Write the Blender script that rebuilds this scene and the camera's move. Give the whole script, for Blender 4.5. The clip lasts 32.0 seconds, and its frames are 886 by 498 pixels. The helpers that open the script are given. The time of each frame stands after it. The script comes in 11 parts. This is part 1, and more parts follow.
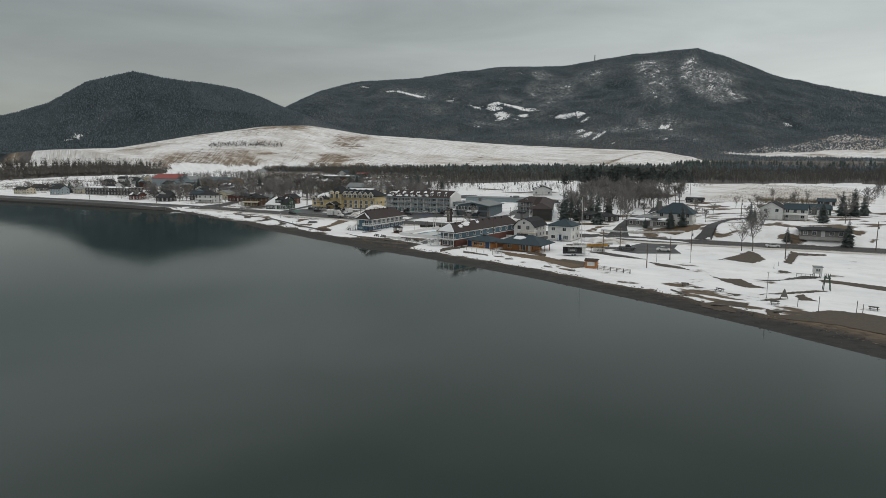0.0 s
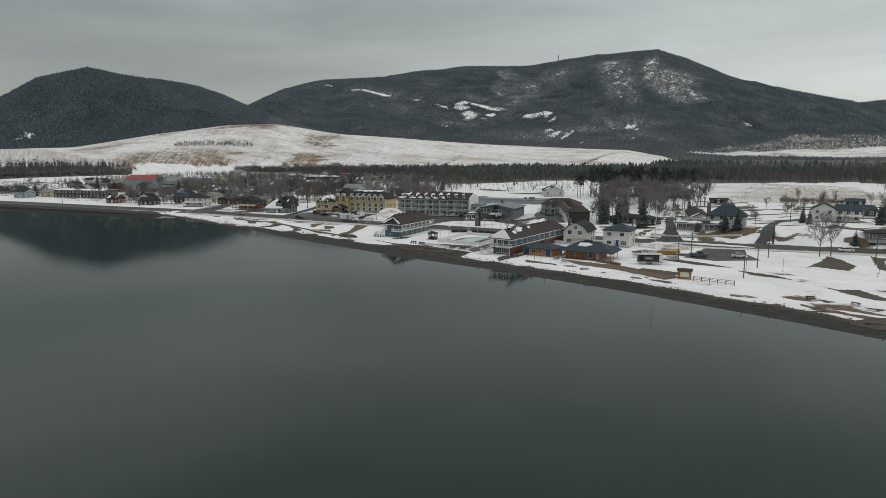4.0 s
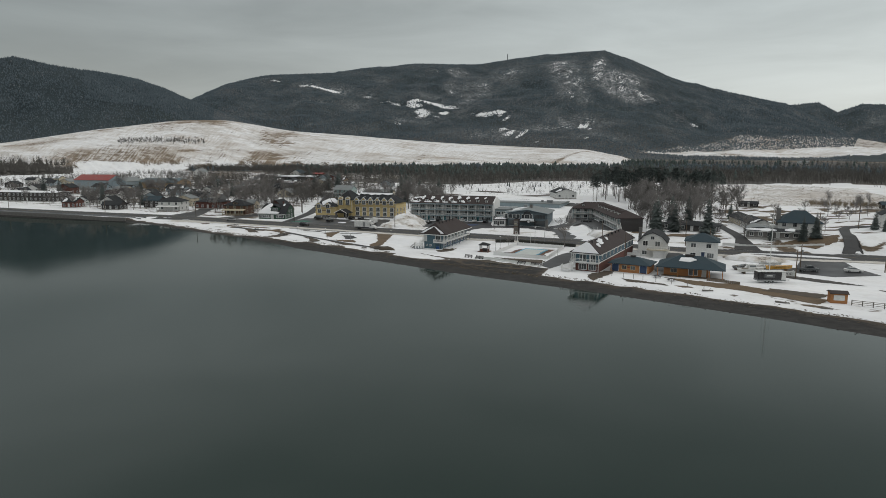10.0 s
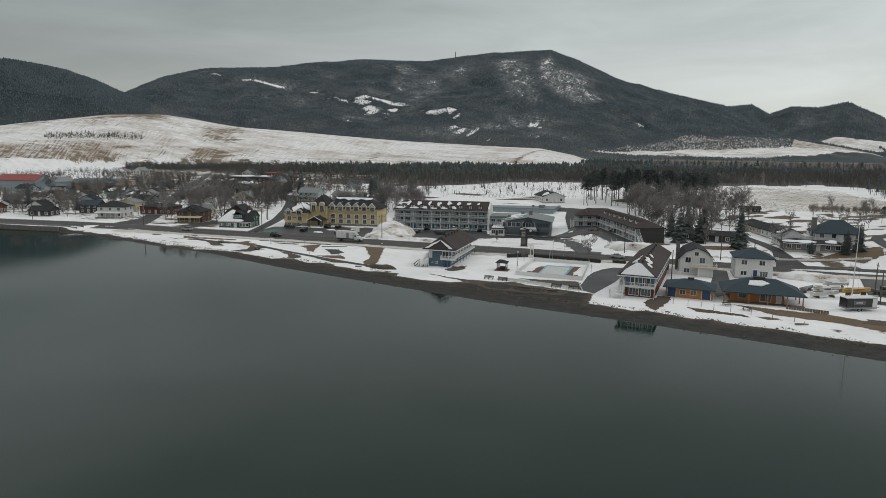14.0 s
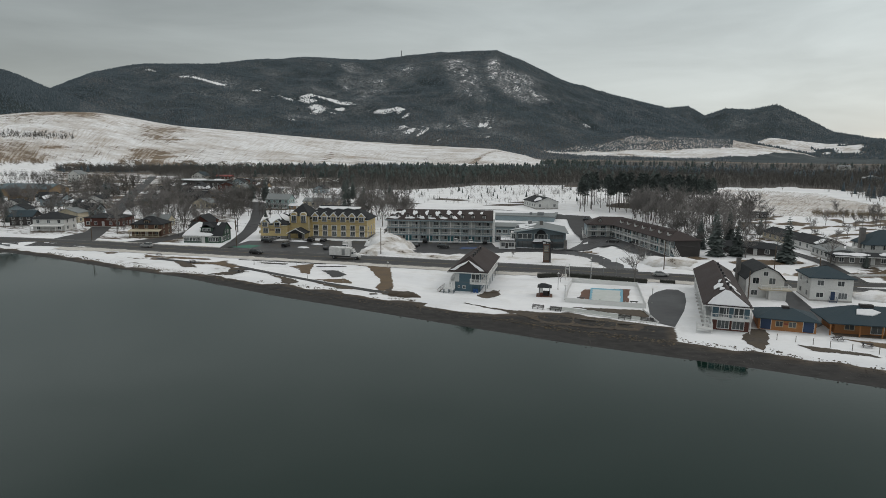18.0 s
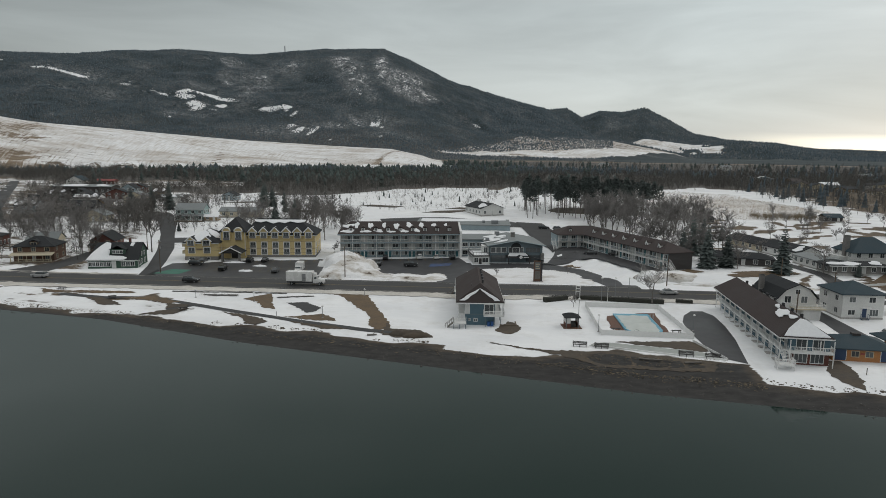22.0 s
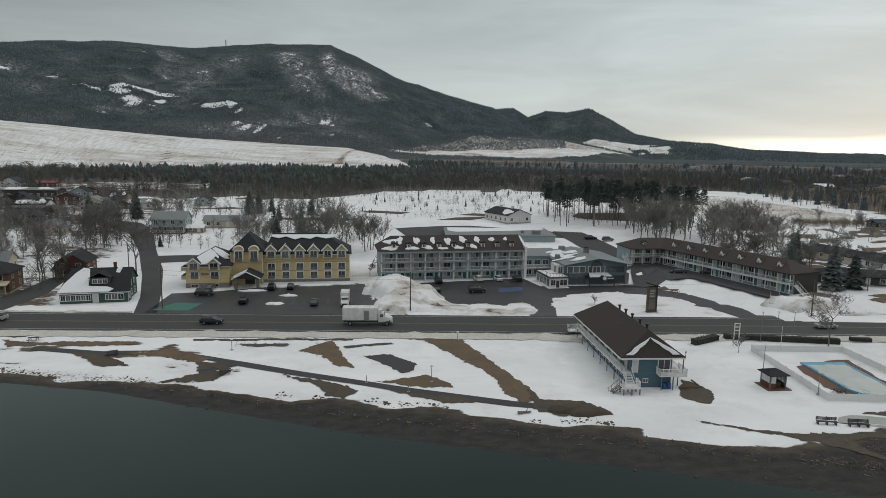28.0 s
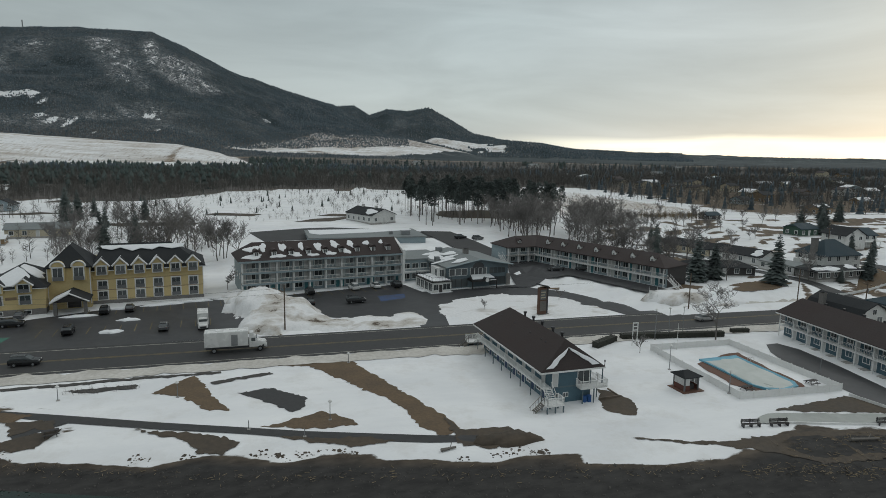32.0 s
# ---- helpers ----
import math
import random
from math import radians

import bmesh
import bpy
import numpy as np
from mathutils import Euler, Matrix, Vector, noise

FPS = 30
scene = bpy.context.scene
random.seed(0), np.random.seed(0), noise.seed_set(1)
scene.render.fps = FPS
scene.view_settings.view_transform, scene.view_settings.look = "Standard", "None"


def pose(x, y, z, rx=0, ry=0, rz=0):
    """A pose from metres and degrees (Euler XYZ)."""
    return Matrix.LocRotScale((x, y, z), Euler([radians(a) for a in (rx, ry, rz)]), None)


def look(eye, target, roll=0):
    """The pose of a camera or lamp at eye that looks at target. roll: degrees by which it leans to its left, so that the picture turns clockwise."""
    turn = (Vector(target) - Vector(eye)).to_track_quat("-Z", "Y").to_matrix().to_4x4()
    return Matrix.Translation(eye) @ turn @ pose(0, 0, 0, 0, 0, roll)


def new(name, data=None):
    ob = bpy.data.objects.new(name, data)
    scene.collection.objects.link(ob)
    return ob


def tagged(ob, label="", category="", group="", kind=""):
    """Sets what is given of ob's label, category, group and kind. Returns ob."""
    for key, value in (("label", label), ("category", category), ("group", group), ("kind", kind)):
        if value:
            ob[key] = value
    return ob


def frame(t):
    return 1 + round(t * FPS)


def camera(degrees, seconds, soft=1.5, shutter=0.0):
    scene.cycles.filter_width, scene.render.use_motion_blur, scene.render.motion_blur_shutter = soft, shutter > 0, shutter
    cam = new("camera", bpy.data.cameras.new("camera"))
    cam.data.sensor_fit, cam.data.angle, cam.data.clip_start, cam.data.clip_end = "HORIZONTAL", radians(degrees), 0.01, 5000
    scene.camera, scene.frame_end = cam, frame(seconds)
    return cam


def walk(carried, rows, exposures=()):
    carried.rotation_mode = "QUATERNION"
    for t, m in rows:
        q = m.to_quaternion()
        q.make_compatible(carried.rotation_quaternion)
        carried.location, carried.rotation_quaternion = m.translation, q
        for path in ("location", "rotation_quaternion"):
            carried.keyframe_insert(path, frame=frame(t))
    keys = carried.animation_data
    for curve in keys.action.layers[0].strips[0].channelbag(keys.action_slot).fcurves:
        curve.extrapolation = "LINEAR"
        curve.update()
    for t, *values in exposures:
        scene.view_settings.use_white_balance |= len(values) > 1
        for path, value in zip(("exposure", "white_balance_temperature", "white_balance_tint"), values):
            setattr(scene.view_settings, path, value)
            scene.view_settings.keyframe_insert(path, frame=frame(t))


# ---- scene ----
cam = camera(71.4, 32.0, soft=0.75)
PATH = [
    (0, (199.80, -286.85, 34.13), (176.79, -254.66, 28.21), -0.05),
    (0.5, (194.73, -286.18, 34.05), (172.01, -253.80, 28.15), -0.17),
    (1, (189.57, -285.89, 34.00), (167.10, -253.33, 28.09), -0.16),
    (1.5, (184.28, -285.76, 33.88), (162.00, -253.07, 27.96), -0.15),
    (2, (179.22, -285.34, 33.87), (157.19, -252.48, 27.92), -0.07),
    (2.5, (174.39, -285.44, 33.99), (152.66, -252.39, 28.06), -0.16),
    (3, (169.92, -285.84, 34.10), (148.48, -252.60, 28.17), -0.20),
    (3.5, (165.73, -286.49, 34.18), (144.57, -253.06, 28.24), -0.17),
    (5.5, (149.44, -289.89, 34.42), (129.62, -255.66, 28.45), -0.05),
    (6, (144.99, -289.95, 34.55), (125.50, -255.53, 28.59), -0.12),
    (6.5, (140.33, -289.60, 34.53), (121.23, -254.96, 28.54), -0.06),
    (7, (135.95, -289.13, 34.41), (117.18, -254.31, 28.43), -0.00),
    (7.5, (131.82, -288.35, 34.50), (113.33, -253.39, 28.52), -0.03),
    (8, (127.73, -286.67, 34.61), (109.46, -251.59, 28.64), 0.04),
    (8.5, (123.71, -284.53, 34.70), (105.57, -249.39, 28.72), 0.07),
    (9, (119.74, -282.34, 34.75), (101.71, -247.15, 28.74), 0.13),
    (9.5, (115.76, -280.48, 34.76), (97.89, -245.20, 28.72), 0.17),
    (10, (111.82, -278.67, 34.79), (94.20, -243.27, 28.74), 0.16),
    (10.5, (108.02, -276.62, 34.81), (90.85, -241.01, 28.71), 0.27),
    (11, (104.23, -274.36, 34.88), (87.46, -238.57, 28.74), 0.35),
    (11.5, (100.33, -271.96, 35.00), (83.99, -235.98, 28.83), 0.39),
    (12, (96.31, -269.41, 35.21), (80.44, -233.22, 29.04), 0.36),
    (12.5, (92.20, -266.76, 35.49), (76.72, -230.40, 29.29), 0.52),
    (13, (88.08, -263.95, 35.75), (72.92, -227.45, 29.55), 0.48),
    (13.5, (84.04, -260.93, 35.88), (69.25, -224.29, 29.68), 0.47),
    (14, (79.75, -257.77, 36.04), (65.41, -220.95, 29.86), 0.52),
    (14.5, (75.68, -254.97, 36.22), (61.77, -217.98, 30.01), 0.60),
    (16.5, (60.31, -243.70, 36.47), (47.51, -206.31, 30.29), 0.58),
    (17, (56.25, -241.70, 36.67), (43.97, -204.14, 30.49), 0.53),
    (17.5, (52.25, -239.81, 36.94), (40.63, -202.04, 30.78), 0.52),
    (18, (48.21, -237.86, 37.27), (37.31, -199.87, 31.11), 0.54),
    (18.5, (44.20, -235.62, 37.62), (33.99, -197.44, 31.46), 0.54),
    (19, (40.22, -232.99, 37.86), (30.75, -194.62, 31.70), 0.54),
    (19.5, (36.51, -229.53, 38.02), (27.76, -190.99, 31.87), 0.60),
    (20, (32.76, -225.99, 38.21), (24.71, -187.29, 32.06), 0.61),
    (20.5, (28.69, -222.91, 38.46), (21.37, -184.07, 32.30), 0.63),
    (21, (24.35, -220.36, 38.67), (18.09, -181.34, 32.51), 0.64),
    (21.5, (19.68, -218.53, 38.87), (14.76, -179.31, 32.71), 0.69),
    (22, (15.04, -216.97, 39.00), (11.34, -177.61, 32.86), 0.65),
    (22.5, (10.99, -214.85, 39.01), (8.40, -175.41, 32.87), 0.73),
    (23, (7.00, -212.60, 39.05), (5.44, -173.10, 32.93), 0.60),
    (23.5, (2.86, -210.62, 38.94), (2.30, -171.09, 32.84), 0.77),
    (24, (-1.11, -208.39, 38.96), (-1.09, -168.85, 32.87), 0.74),
    (24.5, (-4.61, -205.73, 38.93), (-4.54, -166.19, 32.85), 0.78),
    (25, (-7.95, -202.97, 39.03), (-7.94, -163.44, 32.95), 0.82),
    (25.5, (-11.23, -200.10, 39.13), (-11.37, -160.57, 33.05), 0.81),
    (26, (-14.31, -196.90, 39.21), (-14.68, -157.36, 33.15), 0.66),
    (26.5, (-16.70, -192.90, 39.14), (-17.24, -153.37, 33.06), 0.84),
    (28.5, (-24.92, -175.88, 38.26), (-24.20, -136.35, 32.13), 0.93),
    (29, (-26.54, -172.17, 38.08), (-24.60, -132.69, 31.97), 0.91),
    (29.5, (-28.40, -168.86, 38.29), (-25.04, -129.47, 32.16), 0.87),
    (30, (-29.35, -166.06, 38.16), (-24.07, -126.89, 32.05), 0.91),
    (30.5, (-29.93, -164.35, 37.87), (-22.83, -125.46, 31.78), 1.06),
    (31, (-30.06, -164.27, 37.70), (-22.10, -125.54, 31.64), 1.12),
    (31.5, (-30.28, -164.51, 37.64), (-21.15, -126.04, 31.61), 1.17),
    (32, (-30.17, -164.56, 37.77), (-20.25, -126.29, 31.69), 1.12),
]
walk(cam, [(t, look(eye, target, roll)) for t, eye, target, roll in PATH],
     exposures=[(0, 0.24, 6580, 10), (13, 0.24, 6580, 10), (18, 0.21, 6540, 10), (26, 0.13, 6500, 9), (29, 0.06, 6400, 8), (32, -0.06, 6280, 6)])

# ---- sky and sun ----
world = bpy.data.worlds.new("overcast")
scene.world = world
world.use_nodes = True
wn, wl = world.node_tree.nodes, world.node_tree.links
wn.clear()


def wnode(kind, **values):
    n = wn.new(kind)
    for k, v in values.items():
        n.inputs[k].default_value = v
    return n


geo = wn.new("ShaderNodeTexCoord")
sep = wn.new("ShaderNodeSeparateXYZ")
wl.new(geo.outputs["Generated"], sep.inputs[0])
SUN_AZ = 62.0   # degrees from +y towards +x
# cloud sheets: stretched noise, flattened towards the horizon
stretch = wn.new("ShaderNodeVectorMath")
stretch.operation = "MULTIPLY"
stretch.inputs[1].default_value = (1.6, 1.6, 9.0)
wl.new(geo.outputs["Generated"], stretch.inputs[0])
cloud = wnode("ShaderNodeTexNoise", Scale=1.7, Detail=6.0, Roughness=0.55, Distortion=0.4)
wl.new(stretch.outputs[0], cloud.inputs["Vector"])
wob = wn.new("ShaderNodeMath")
wob.operation = "MULTIPLY_ADD"
wl.new(cloud.outputs["Fac"], wob.inputs[0])
wob.inputs[1].default_value = 0.030
wob.inputs[2].default_value = -0.015
high = wn.new("ShaderNodeMath")
high.operation = "ADD"
wl.new(sep.outputs["Z"], high.inputs[0])
wl.new(wob.outputs[0], high.inputs[1])
# how far the view turns towards the clearing over the western horizon
side = wn.new("ShaderNodeVectorMath")
side.operation = "DOT_PRODUCT"
side.inputs[1].default_value = (math.sin(radians(SUN_AZ)), math.cos(radians(SUN_AZ)), 0)
wl.new(geo.outputs["Generated"], side.inputs[0])
turned = wnode("ShaderNodeMapRange")
turned.interpolation_type = "SMOOTHSTEP"
turned.inputs["From Min"].default_value, turned.inputs["From Max"].default_value = 0.69, 0.90
wl.new(side.outputs["Value"], turned.inputs["Value"])


def ramp(stops):
    n = wn.new("ShaderNodeValToRGB")
    e = n.color_ramp.elements
    while len(e) < len(stops):
        e.new(0.5)
    for el, (pos, col) in zip(e, stops):
        el.position, el.color = pos, (*col, 1)
    return n


dull = ramp([(0.0, (0.328, 0.346, 0.347)), (0.10, (0.364, 0.389, 0.389)), (0.21, (0.325, 0.355, 0.357)), (0.30, (0.40, 0.43, 0.43)), (0.5, (0.43, 0.452, 0.45)), (1.0, (0.83, 0.835, 0.82))])
clear = ramp([(0.0, (0.80, 0.73, 0.60)), (0.024, (0.92, 0.87, 0.72)), (0.034, (0.43, 0.43, 0.41)), (0.055, (0.385, 0.395, 0.388)), (0.12, (0.36, 0.376, 0.374)), (0.25, (0.345, 0.367, 0.368)), (0.5, (0.43, 0.452, 0.45)), (1.0, (0.83, 0.835, 0.82))])
wl.new(high.outputs[0], dull.inputs["Fac"])
wl.new(high.outputs[0], clear.inputs["Fac"])
both = wn.new("ShaderNodeMix")
both.data_type = "RGBA"
wl.new(turned.outputs["Result"], both.inputs["Factor"])
wl.new(dull.outputs["Color"], both.inputs["A"])
wl.new(clear.outputs["Color"], both.inputs["B"])
# the whole sheet is thinner, and brighter, on the clearing's side
thin = wnode("ShaderNodeMapRange")
thin.interpolation_type = "SMOOTHSTEP"
thin.inputs["From Min"].default_value, thin.inputs["From Max"].default_value = -0.67, 0.82
thin.inputs["To Min"].default_value, thin.inputs["To Max"].default_value = 0.62, 1.40
wl.new(side.outputs["Value"], thin.inputs["Value"])
streak = wnode("ShaderNodeMapRange")
streak.inputs["From Min"].default_value, streak.inputs["From Max"].default_value = 0.3, 0.7
streak.inputs["To Min"].default_value, streak.inputs["To Max"].default_value = 0.86, 1.12
wl.new(cloud.outputs["Fac"], streak.inputs["Value"])
shaded = wn.new("ShaderNodeVectorMath")
shaded.operation = "SCALE"
wl.new(both.outputs["Result"], shaded.inputs[0])
lit = wn.new("ShaderNodeMath")
lit.operation = "MULTIPLY"
wl.new(streak.outputs["Result"], lit.inputs[0])
even = wnode("ShaderNodeMapRange")
even.inputs["From Min"].default_value, even.inputs["From Max"].default_value = 0.2, 0.38
wl.new(sep.outputs["Z"], even.inputs["Value"])
thinned = wn.new("ShaderNodeMix")
wl.new(even.outputs["Result"], thinned.inputs["Factor"])
wl.new(thin.outputs["Result"], thinned.inputs["A"])
# overhead the sheet is a little thicker on that side
thick = wnode("ShaderNodeMapRange")
thick.inputs["From Min"].default_value, thick.inputs["From Max"].default_value = -0.75, 0.75
thick.inputs["To Min"].default_value, thick.inputs["To Max"].default_value = 1.10, 0.68
wl.new(side.outputs["Value"], thick.inputs["Value"])
wl.new(thick.outputs["Result"], thinned.inputs["B"])
wl.new(thinned.outputs["Result"], lit.inputs[1])
wl.new(lit.outputs[0], shaded.inputs["Scale"])
sky = wn.new("ShaderNodeTexSky")
sky.sky_type, sky.sun_disc = "NISHITA", False
sky.sun_elevation, sky.sun_rotation = radians(9), radians(SUN_AZ)
veil, cover_bg, total, out = (wn.new(k) for k in ("ShaderNodeBackground", "ShaderNodeBackground", "ShaderNodeAddShader", "ShaderNodeOutputWorld"))
wl.new(sky.outputs[0], veil.inputs["Color"])
veil.inputs["Strength"].default_value = 0.012
wl.new(shaded.outputs[0], cover_bg.inputs["Color"])
cover_bg.inputs["Strength"].default_value = 1.0
wl.new(veil.outputs[0], total.inputs[0])
wl.new(cover_bg.outputs[0], total.inputs[1])
wl.new(total.outputs[0], out.inputs["Surface"])

sun = new("sun", bpy.data.lights.new("sun", "SUN"))
sun.data.energy, sun.data.angle, sun.data.color = 0.5, radians(25), (1.0, 0.985, 0.96)
sun.matrix_world = look((0, 0, 0), (-math.sin(radians(SUN_AZ)), -math.cos(radians(SUN_AZ)), -0.9))

# ---- materials ----
def nodes_of(name):
    m = bpy.data.materials.new(name)
    m.use_nodes = True
    n = m.node_tree.nodes
    return m, n, m.node_tree.links, n["Principled BSDF"]


def mixed(n, l, fac, a, b):
    x = n.new("ShaderNodeMix")
    x.data_type = "RGBA"
    for key, v in (("Factor", fac), ("A", a), ("B", b)):
        if isinstance(v, (tuple, float, int)):
            x.inputs[key].default_value = (*v, 1) if isinstance(v, tuple) else v
        else:
            l.new(v, x.inputs[key])
    return x.outputs["Result"]


def noise_of(n, l, scale, detail=4.0, rough=0.55, coord=None, stretch=None):
    t = n.new("ShaderNodeTexNoise")
    t.inputs["Scale"].default_value, t.inputs["Detail"].default_value, t.inputs["Roughness"].default_value = scale, detail, rough
    if coord is not None:
        if stretch:
            m = n.new("ShaderNodeMapping")
            m.inputs["Scale"].default_value = stretch
            l.new(coord, m.inputs["Vector"])
            coord = m.outputs[0]
        l.new(coord, t.inputs["Vector"])
    return t.outputs["Fac"]


def span(n, l, value, a, b, lo=0.0, hi=1.0, smooth=False):
    r = n.new("ShaderNodeMapRange")
    if smooth:
        r.interpolation_type = "SMOOTHSTEP"
    for key, v in (("From Min", a), ("From Max", b), ("To Min", lo), ("To Max", hi)):
        r.inputs[key].default_value = v
    l.new(value, r.inputs["Value"])
    return r.outputs["Result"]


def calc(n, l, op, a, b=0.0, c=0.0):
    x = n.new("ShaderNodeMath")
    x.operation = op
    for i, v in enumerate((a, b, c)):
        if isinstance(v, (int, float)):
            x.inputs[i].default_value = v
        else:
            l.new(v, x.inputs[i])
    return x.outputs[0]


def bumped(n, l, p, height, strength, dist):
    b = n.new("ShaderNodeBump")
    b.inputs["Strength"].default_value, b.inputs["Distance"].default_value = strength, dist
    l.new(height, b.inputs["Height"])
    l.new(b.outputs[0], p.inputs["Normal"])


def surface(name, col, col2=None, rough=0.8, grain=6.0, stain=0.5, bump=0.15, metal=0.0, spec=0.4, lines=0.0, axis=2, random=0.0):
    """A worn surface: grain and broad stains between two colours; lines: spacing in metres of boards, siding or shingle rows."""
    m, n, l, p = nodes_of(name)
    co = n.new("ShaderNodeTexCoord").outputs["Object"]
    fine, broad = noise_of(n, l, grain, 6, 0.65, co), noise_of(n, l, stain, 3, 0.5, co)
    col2 = col2 or tuple(c * 0.78 for c in col)
    f = calc(n, l, "MULTIPLY_ADD", fine, 0.55, calc(n, l, "MULTIPLY", broad, 0.45))
    f = span(n, l, f, 0.33, 0.67)
    c = mixed(n, l, f, col2, col)
    height = fine
    if lines:
        s = n.new("ShaderNodeSeparateXYZ")
        l.new(co, s.inputs[0])
        saw = calc(n, l, "FRACT", calc(n, l, "DIVIDE", s.outputs[axis], lines))
        groove = span(n, l, saw, 0.0, 0.16)
        c = mixed(n, l, calc(n, l, "MULTIPLY_ADD", groove, -0.45, 0.45), c, tuple(x * 0.35 for x in col))
        height = calc(n, l, "MULTIPLY_ADD", saw, 0.8, calc(n, l, "MULTIPLY", fine, 0.3))
    if random:
        info = n.new("ShaderNodeObjectInfo").outputs["Random"]
        hsv = n.new("ShaderNodeHueSaturation")
        l.new(c, hsv.inputs["Color"])
        l.new(span(n, l, info, 0, 1, 1 - random, 1 + random), hsv.inputs["Value"])
        c = hsv.outputs[0]
    l.new(c, p.inputs["Base Color"])
    l.new(span(n, l, broad, 0.3, 0.7, max(rough - 0.1, 0.03), min(rough + 0.08, 1)), p.inputs["Roughness"])
    p.inputs["Metallic"].default_value, p.inputs["Specular IOR Level"].default_value = metal, spec
    if bump:
        bumped(n, l, p, height, bump, 0.03)
    return m


MAT = {}


def add(name, *a, **k):
    MAT[name] = surface(name, *a, **k)


add("snow_cap", (0.80, 0.81, 0.82), (0.70, 0.71, 0.73), rough=0.7, grain=2.0, stain=0.25, bump=0.3)
add("gritty_snow", (0.62, 0.60, 0.56), (0.40, 0.375, 0.34), rough=0.85, grain=1.6, stain=0.2, bump=0.7)
add("siding_slate", (0.125, 0.165, 0.185), (0.10, 0.132, 0.15), rough=0.7, lines=0.18, grain=3)
add("asphalt", (0.056, 0.056, 0.057), (0.034, 0.034, 0.035), rough=0.72, grain=1.5, stain=0.08, bump=0.1)
add("asphalt_wet", (0.055, 0.055, 0.058), (0.03, 0.031, 0.033), rough=0.5, grain=0.8, stain=0.12, bump=0.1)
add("road_paint", (0.55, 0.53, 0.46), (0.3, 0.29, 0.26), rough=0.7, grain=3)
add("yellow_paint", (0.26, 0.20, 0.09), (0.12, 0.10, 0.06), rough=0.7, grain=3)
add("green_court", (0.06, 0.19, 0.14), (0.05, 0.13, 0.10), grain=1)
add("blue_bay", (0.05, 0.09, 0.20), (0.05, 0.06, 0.09), grain=0.6, stain=0.3)
add("dry_grass", (0.165, 0.118, 0.074), (0.09, 0.066, 0.044), rough=0.95, grain=2.5, stain=0.3, bump=0.6)
add("mud", (0.098, 0.077, 0.056), (0.05, 0.042, 0.034), rough=0.85, grain=1.6, stain=0.25, bump=0.6)
add("gravel", (0.085, 0.08, 0.075), (0.05, 0.047, 0.044), rough=0.9, grain=6, stain=0.2, bump=0.6)
add("concrete", (0.42, 0.41, 0.39), (0.28, 0.27, 0.255), rough=0.85, grain=3, stain=0.6)
add("roof_brown", (0.056, 0.043, 0.041), (0.037, 0.029, 0.028), rough=0.85, grain=7, stain=0.25, lines=0.3, axis=2, bump=0.35)
add("roof_black", (0.025, 0.028, 0.031), (0.016, 0.018, 0.020), rough=0.88, grain=7, stain=0.3, lines=0.25, bump=0.35)
add("roof_blue", (0.032, 0.056, 0.070), (0.022, 0.040, 0.051), rough=0.8, grain=7, stain=0.3, lines=0.25, bump=0.35)
add("roof_grey", (0.23, 0.25, 0.25), (0.16, 0.175, 0.178), rough=0.7, grain=2, stain=0.15, bump=0.1)
add("roof_red", (0.30, 0.055, 0.045), (0.2, 0.04, 0.035), rough=0.6, lines=0.5, axis=0)
add("roof_steel_blue", (0.05, 0.105, 0.125), (0.04, 0.08, 0.10), rough=0.5, lines=0.5, axis=0)
add("siding_blue", (0.085, 0.148, 0.185), (0.065, 0.118, 0.15), rough=0.7, lines=0.18, grain=3)
add("siding_grey_blue", (0.29, 0.355, 0.38), (0.23, 0.285, 0.31), rough=0.7, lines=0.18, grain=3)
add("siding_white", (0.68, 0.68, 0.66), (0.56, 0.56, 0.55), rough=0.6, lines=0.16, grain=3)
add("siding_yellow", (0.62, 0.49, 0.25), (0.54, 0.425, 0.215), rough=0.75, lines=0.2, grain=3)
add("siding_green", (0.045, 0.09, 0.065), (0.035, 0.07, 0.052), rough=0.7, lines=0.16, grain=3)
add("siding_teal", (0.33, 0.43, 0.42), (0.27, 0.36, 0.36), rough=0.7, lines=0.16)
add("siding_cream", (0.52, 0.46, 0.34), (0.43, 0.38, 0.29), rough=0.7, lines=0.16)
add("siding_tan", (0.28, 0.20, 0.12), (0.21, 0.15, 0.09), rough=0.75, lines=0.16)
add("siding_dark", (0.055, 0.05, 0.05), (0.04, 0.037, 0.036), rough=0.7, lines=0.16)
add("brick_red", (0.145, 0.058, 0.045), (0.095, 0.042, 0.034), rough=0.85, lines=0.075, grain=9)
add("brick_brown", (0.15, 0.088, 0.062), (0.10, 0.06, 0.044), rough=0.85, lines=0.075, grain=9)
add("orange_wood", (0.42, 0.19, 0.068), (0.31, 0.135, 0.05), rough=0.65, lines=0.2, grain=5)
add("stone_grey", (0.23, 0.22, 0.21), (0.13, 0.125, 0.12), rough=0.9, grain=4)
add("white_trim", (0.76, 0.76, 0.75), (0.64, 0.64, 0.63), rough=0.5, grain=4, bump=0.03)
add("shadow_grey", (0.16, 0.165, 0.17), rough=0.8)
add("door_blue", (0.03, 0.06, 0.13), rough=0.5)
add("door_teal", (0.06, 0.20, 0.23), rough=0.5)
add("door_white", (0.6, 0.6, 0.59), rough=0.5)
add("curtain", (0.42, 0.42, 0.41), (0.3, 0.3, 0.3), rough=0.9)
add("deck_wood", (0.20, 0.16, 0.125), (0.12, 0.1, 0.08), rough=0.85, lines=0.14, axis=0)
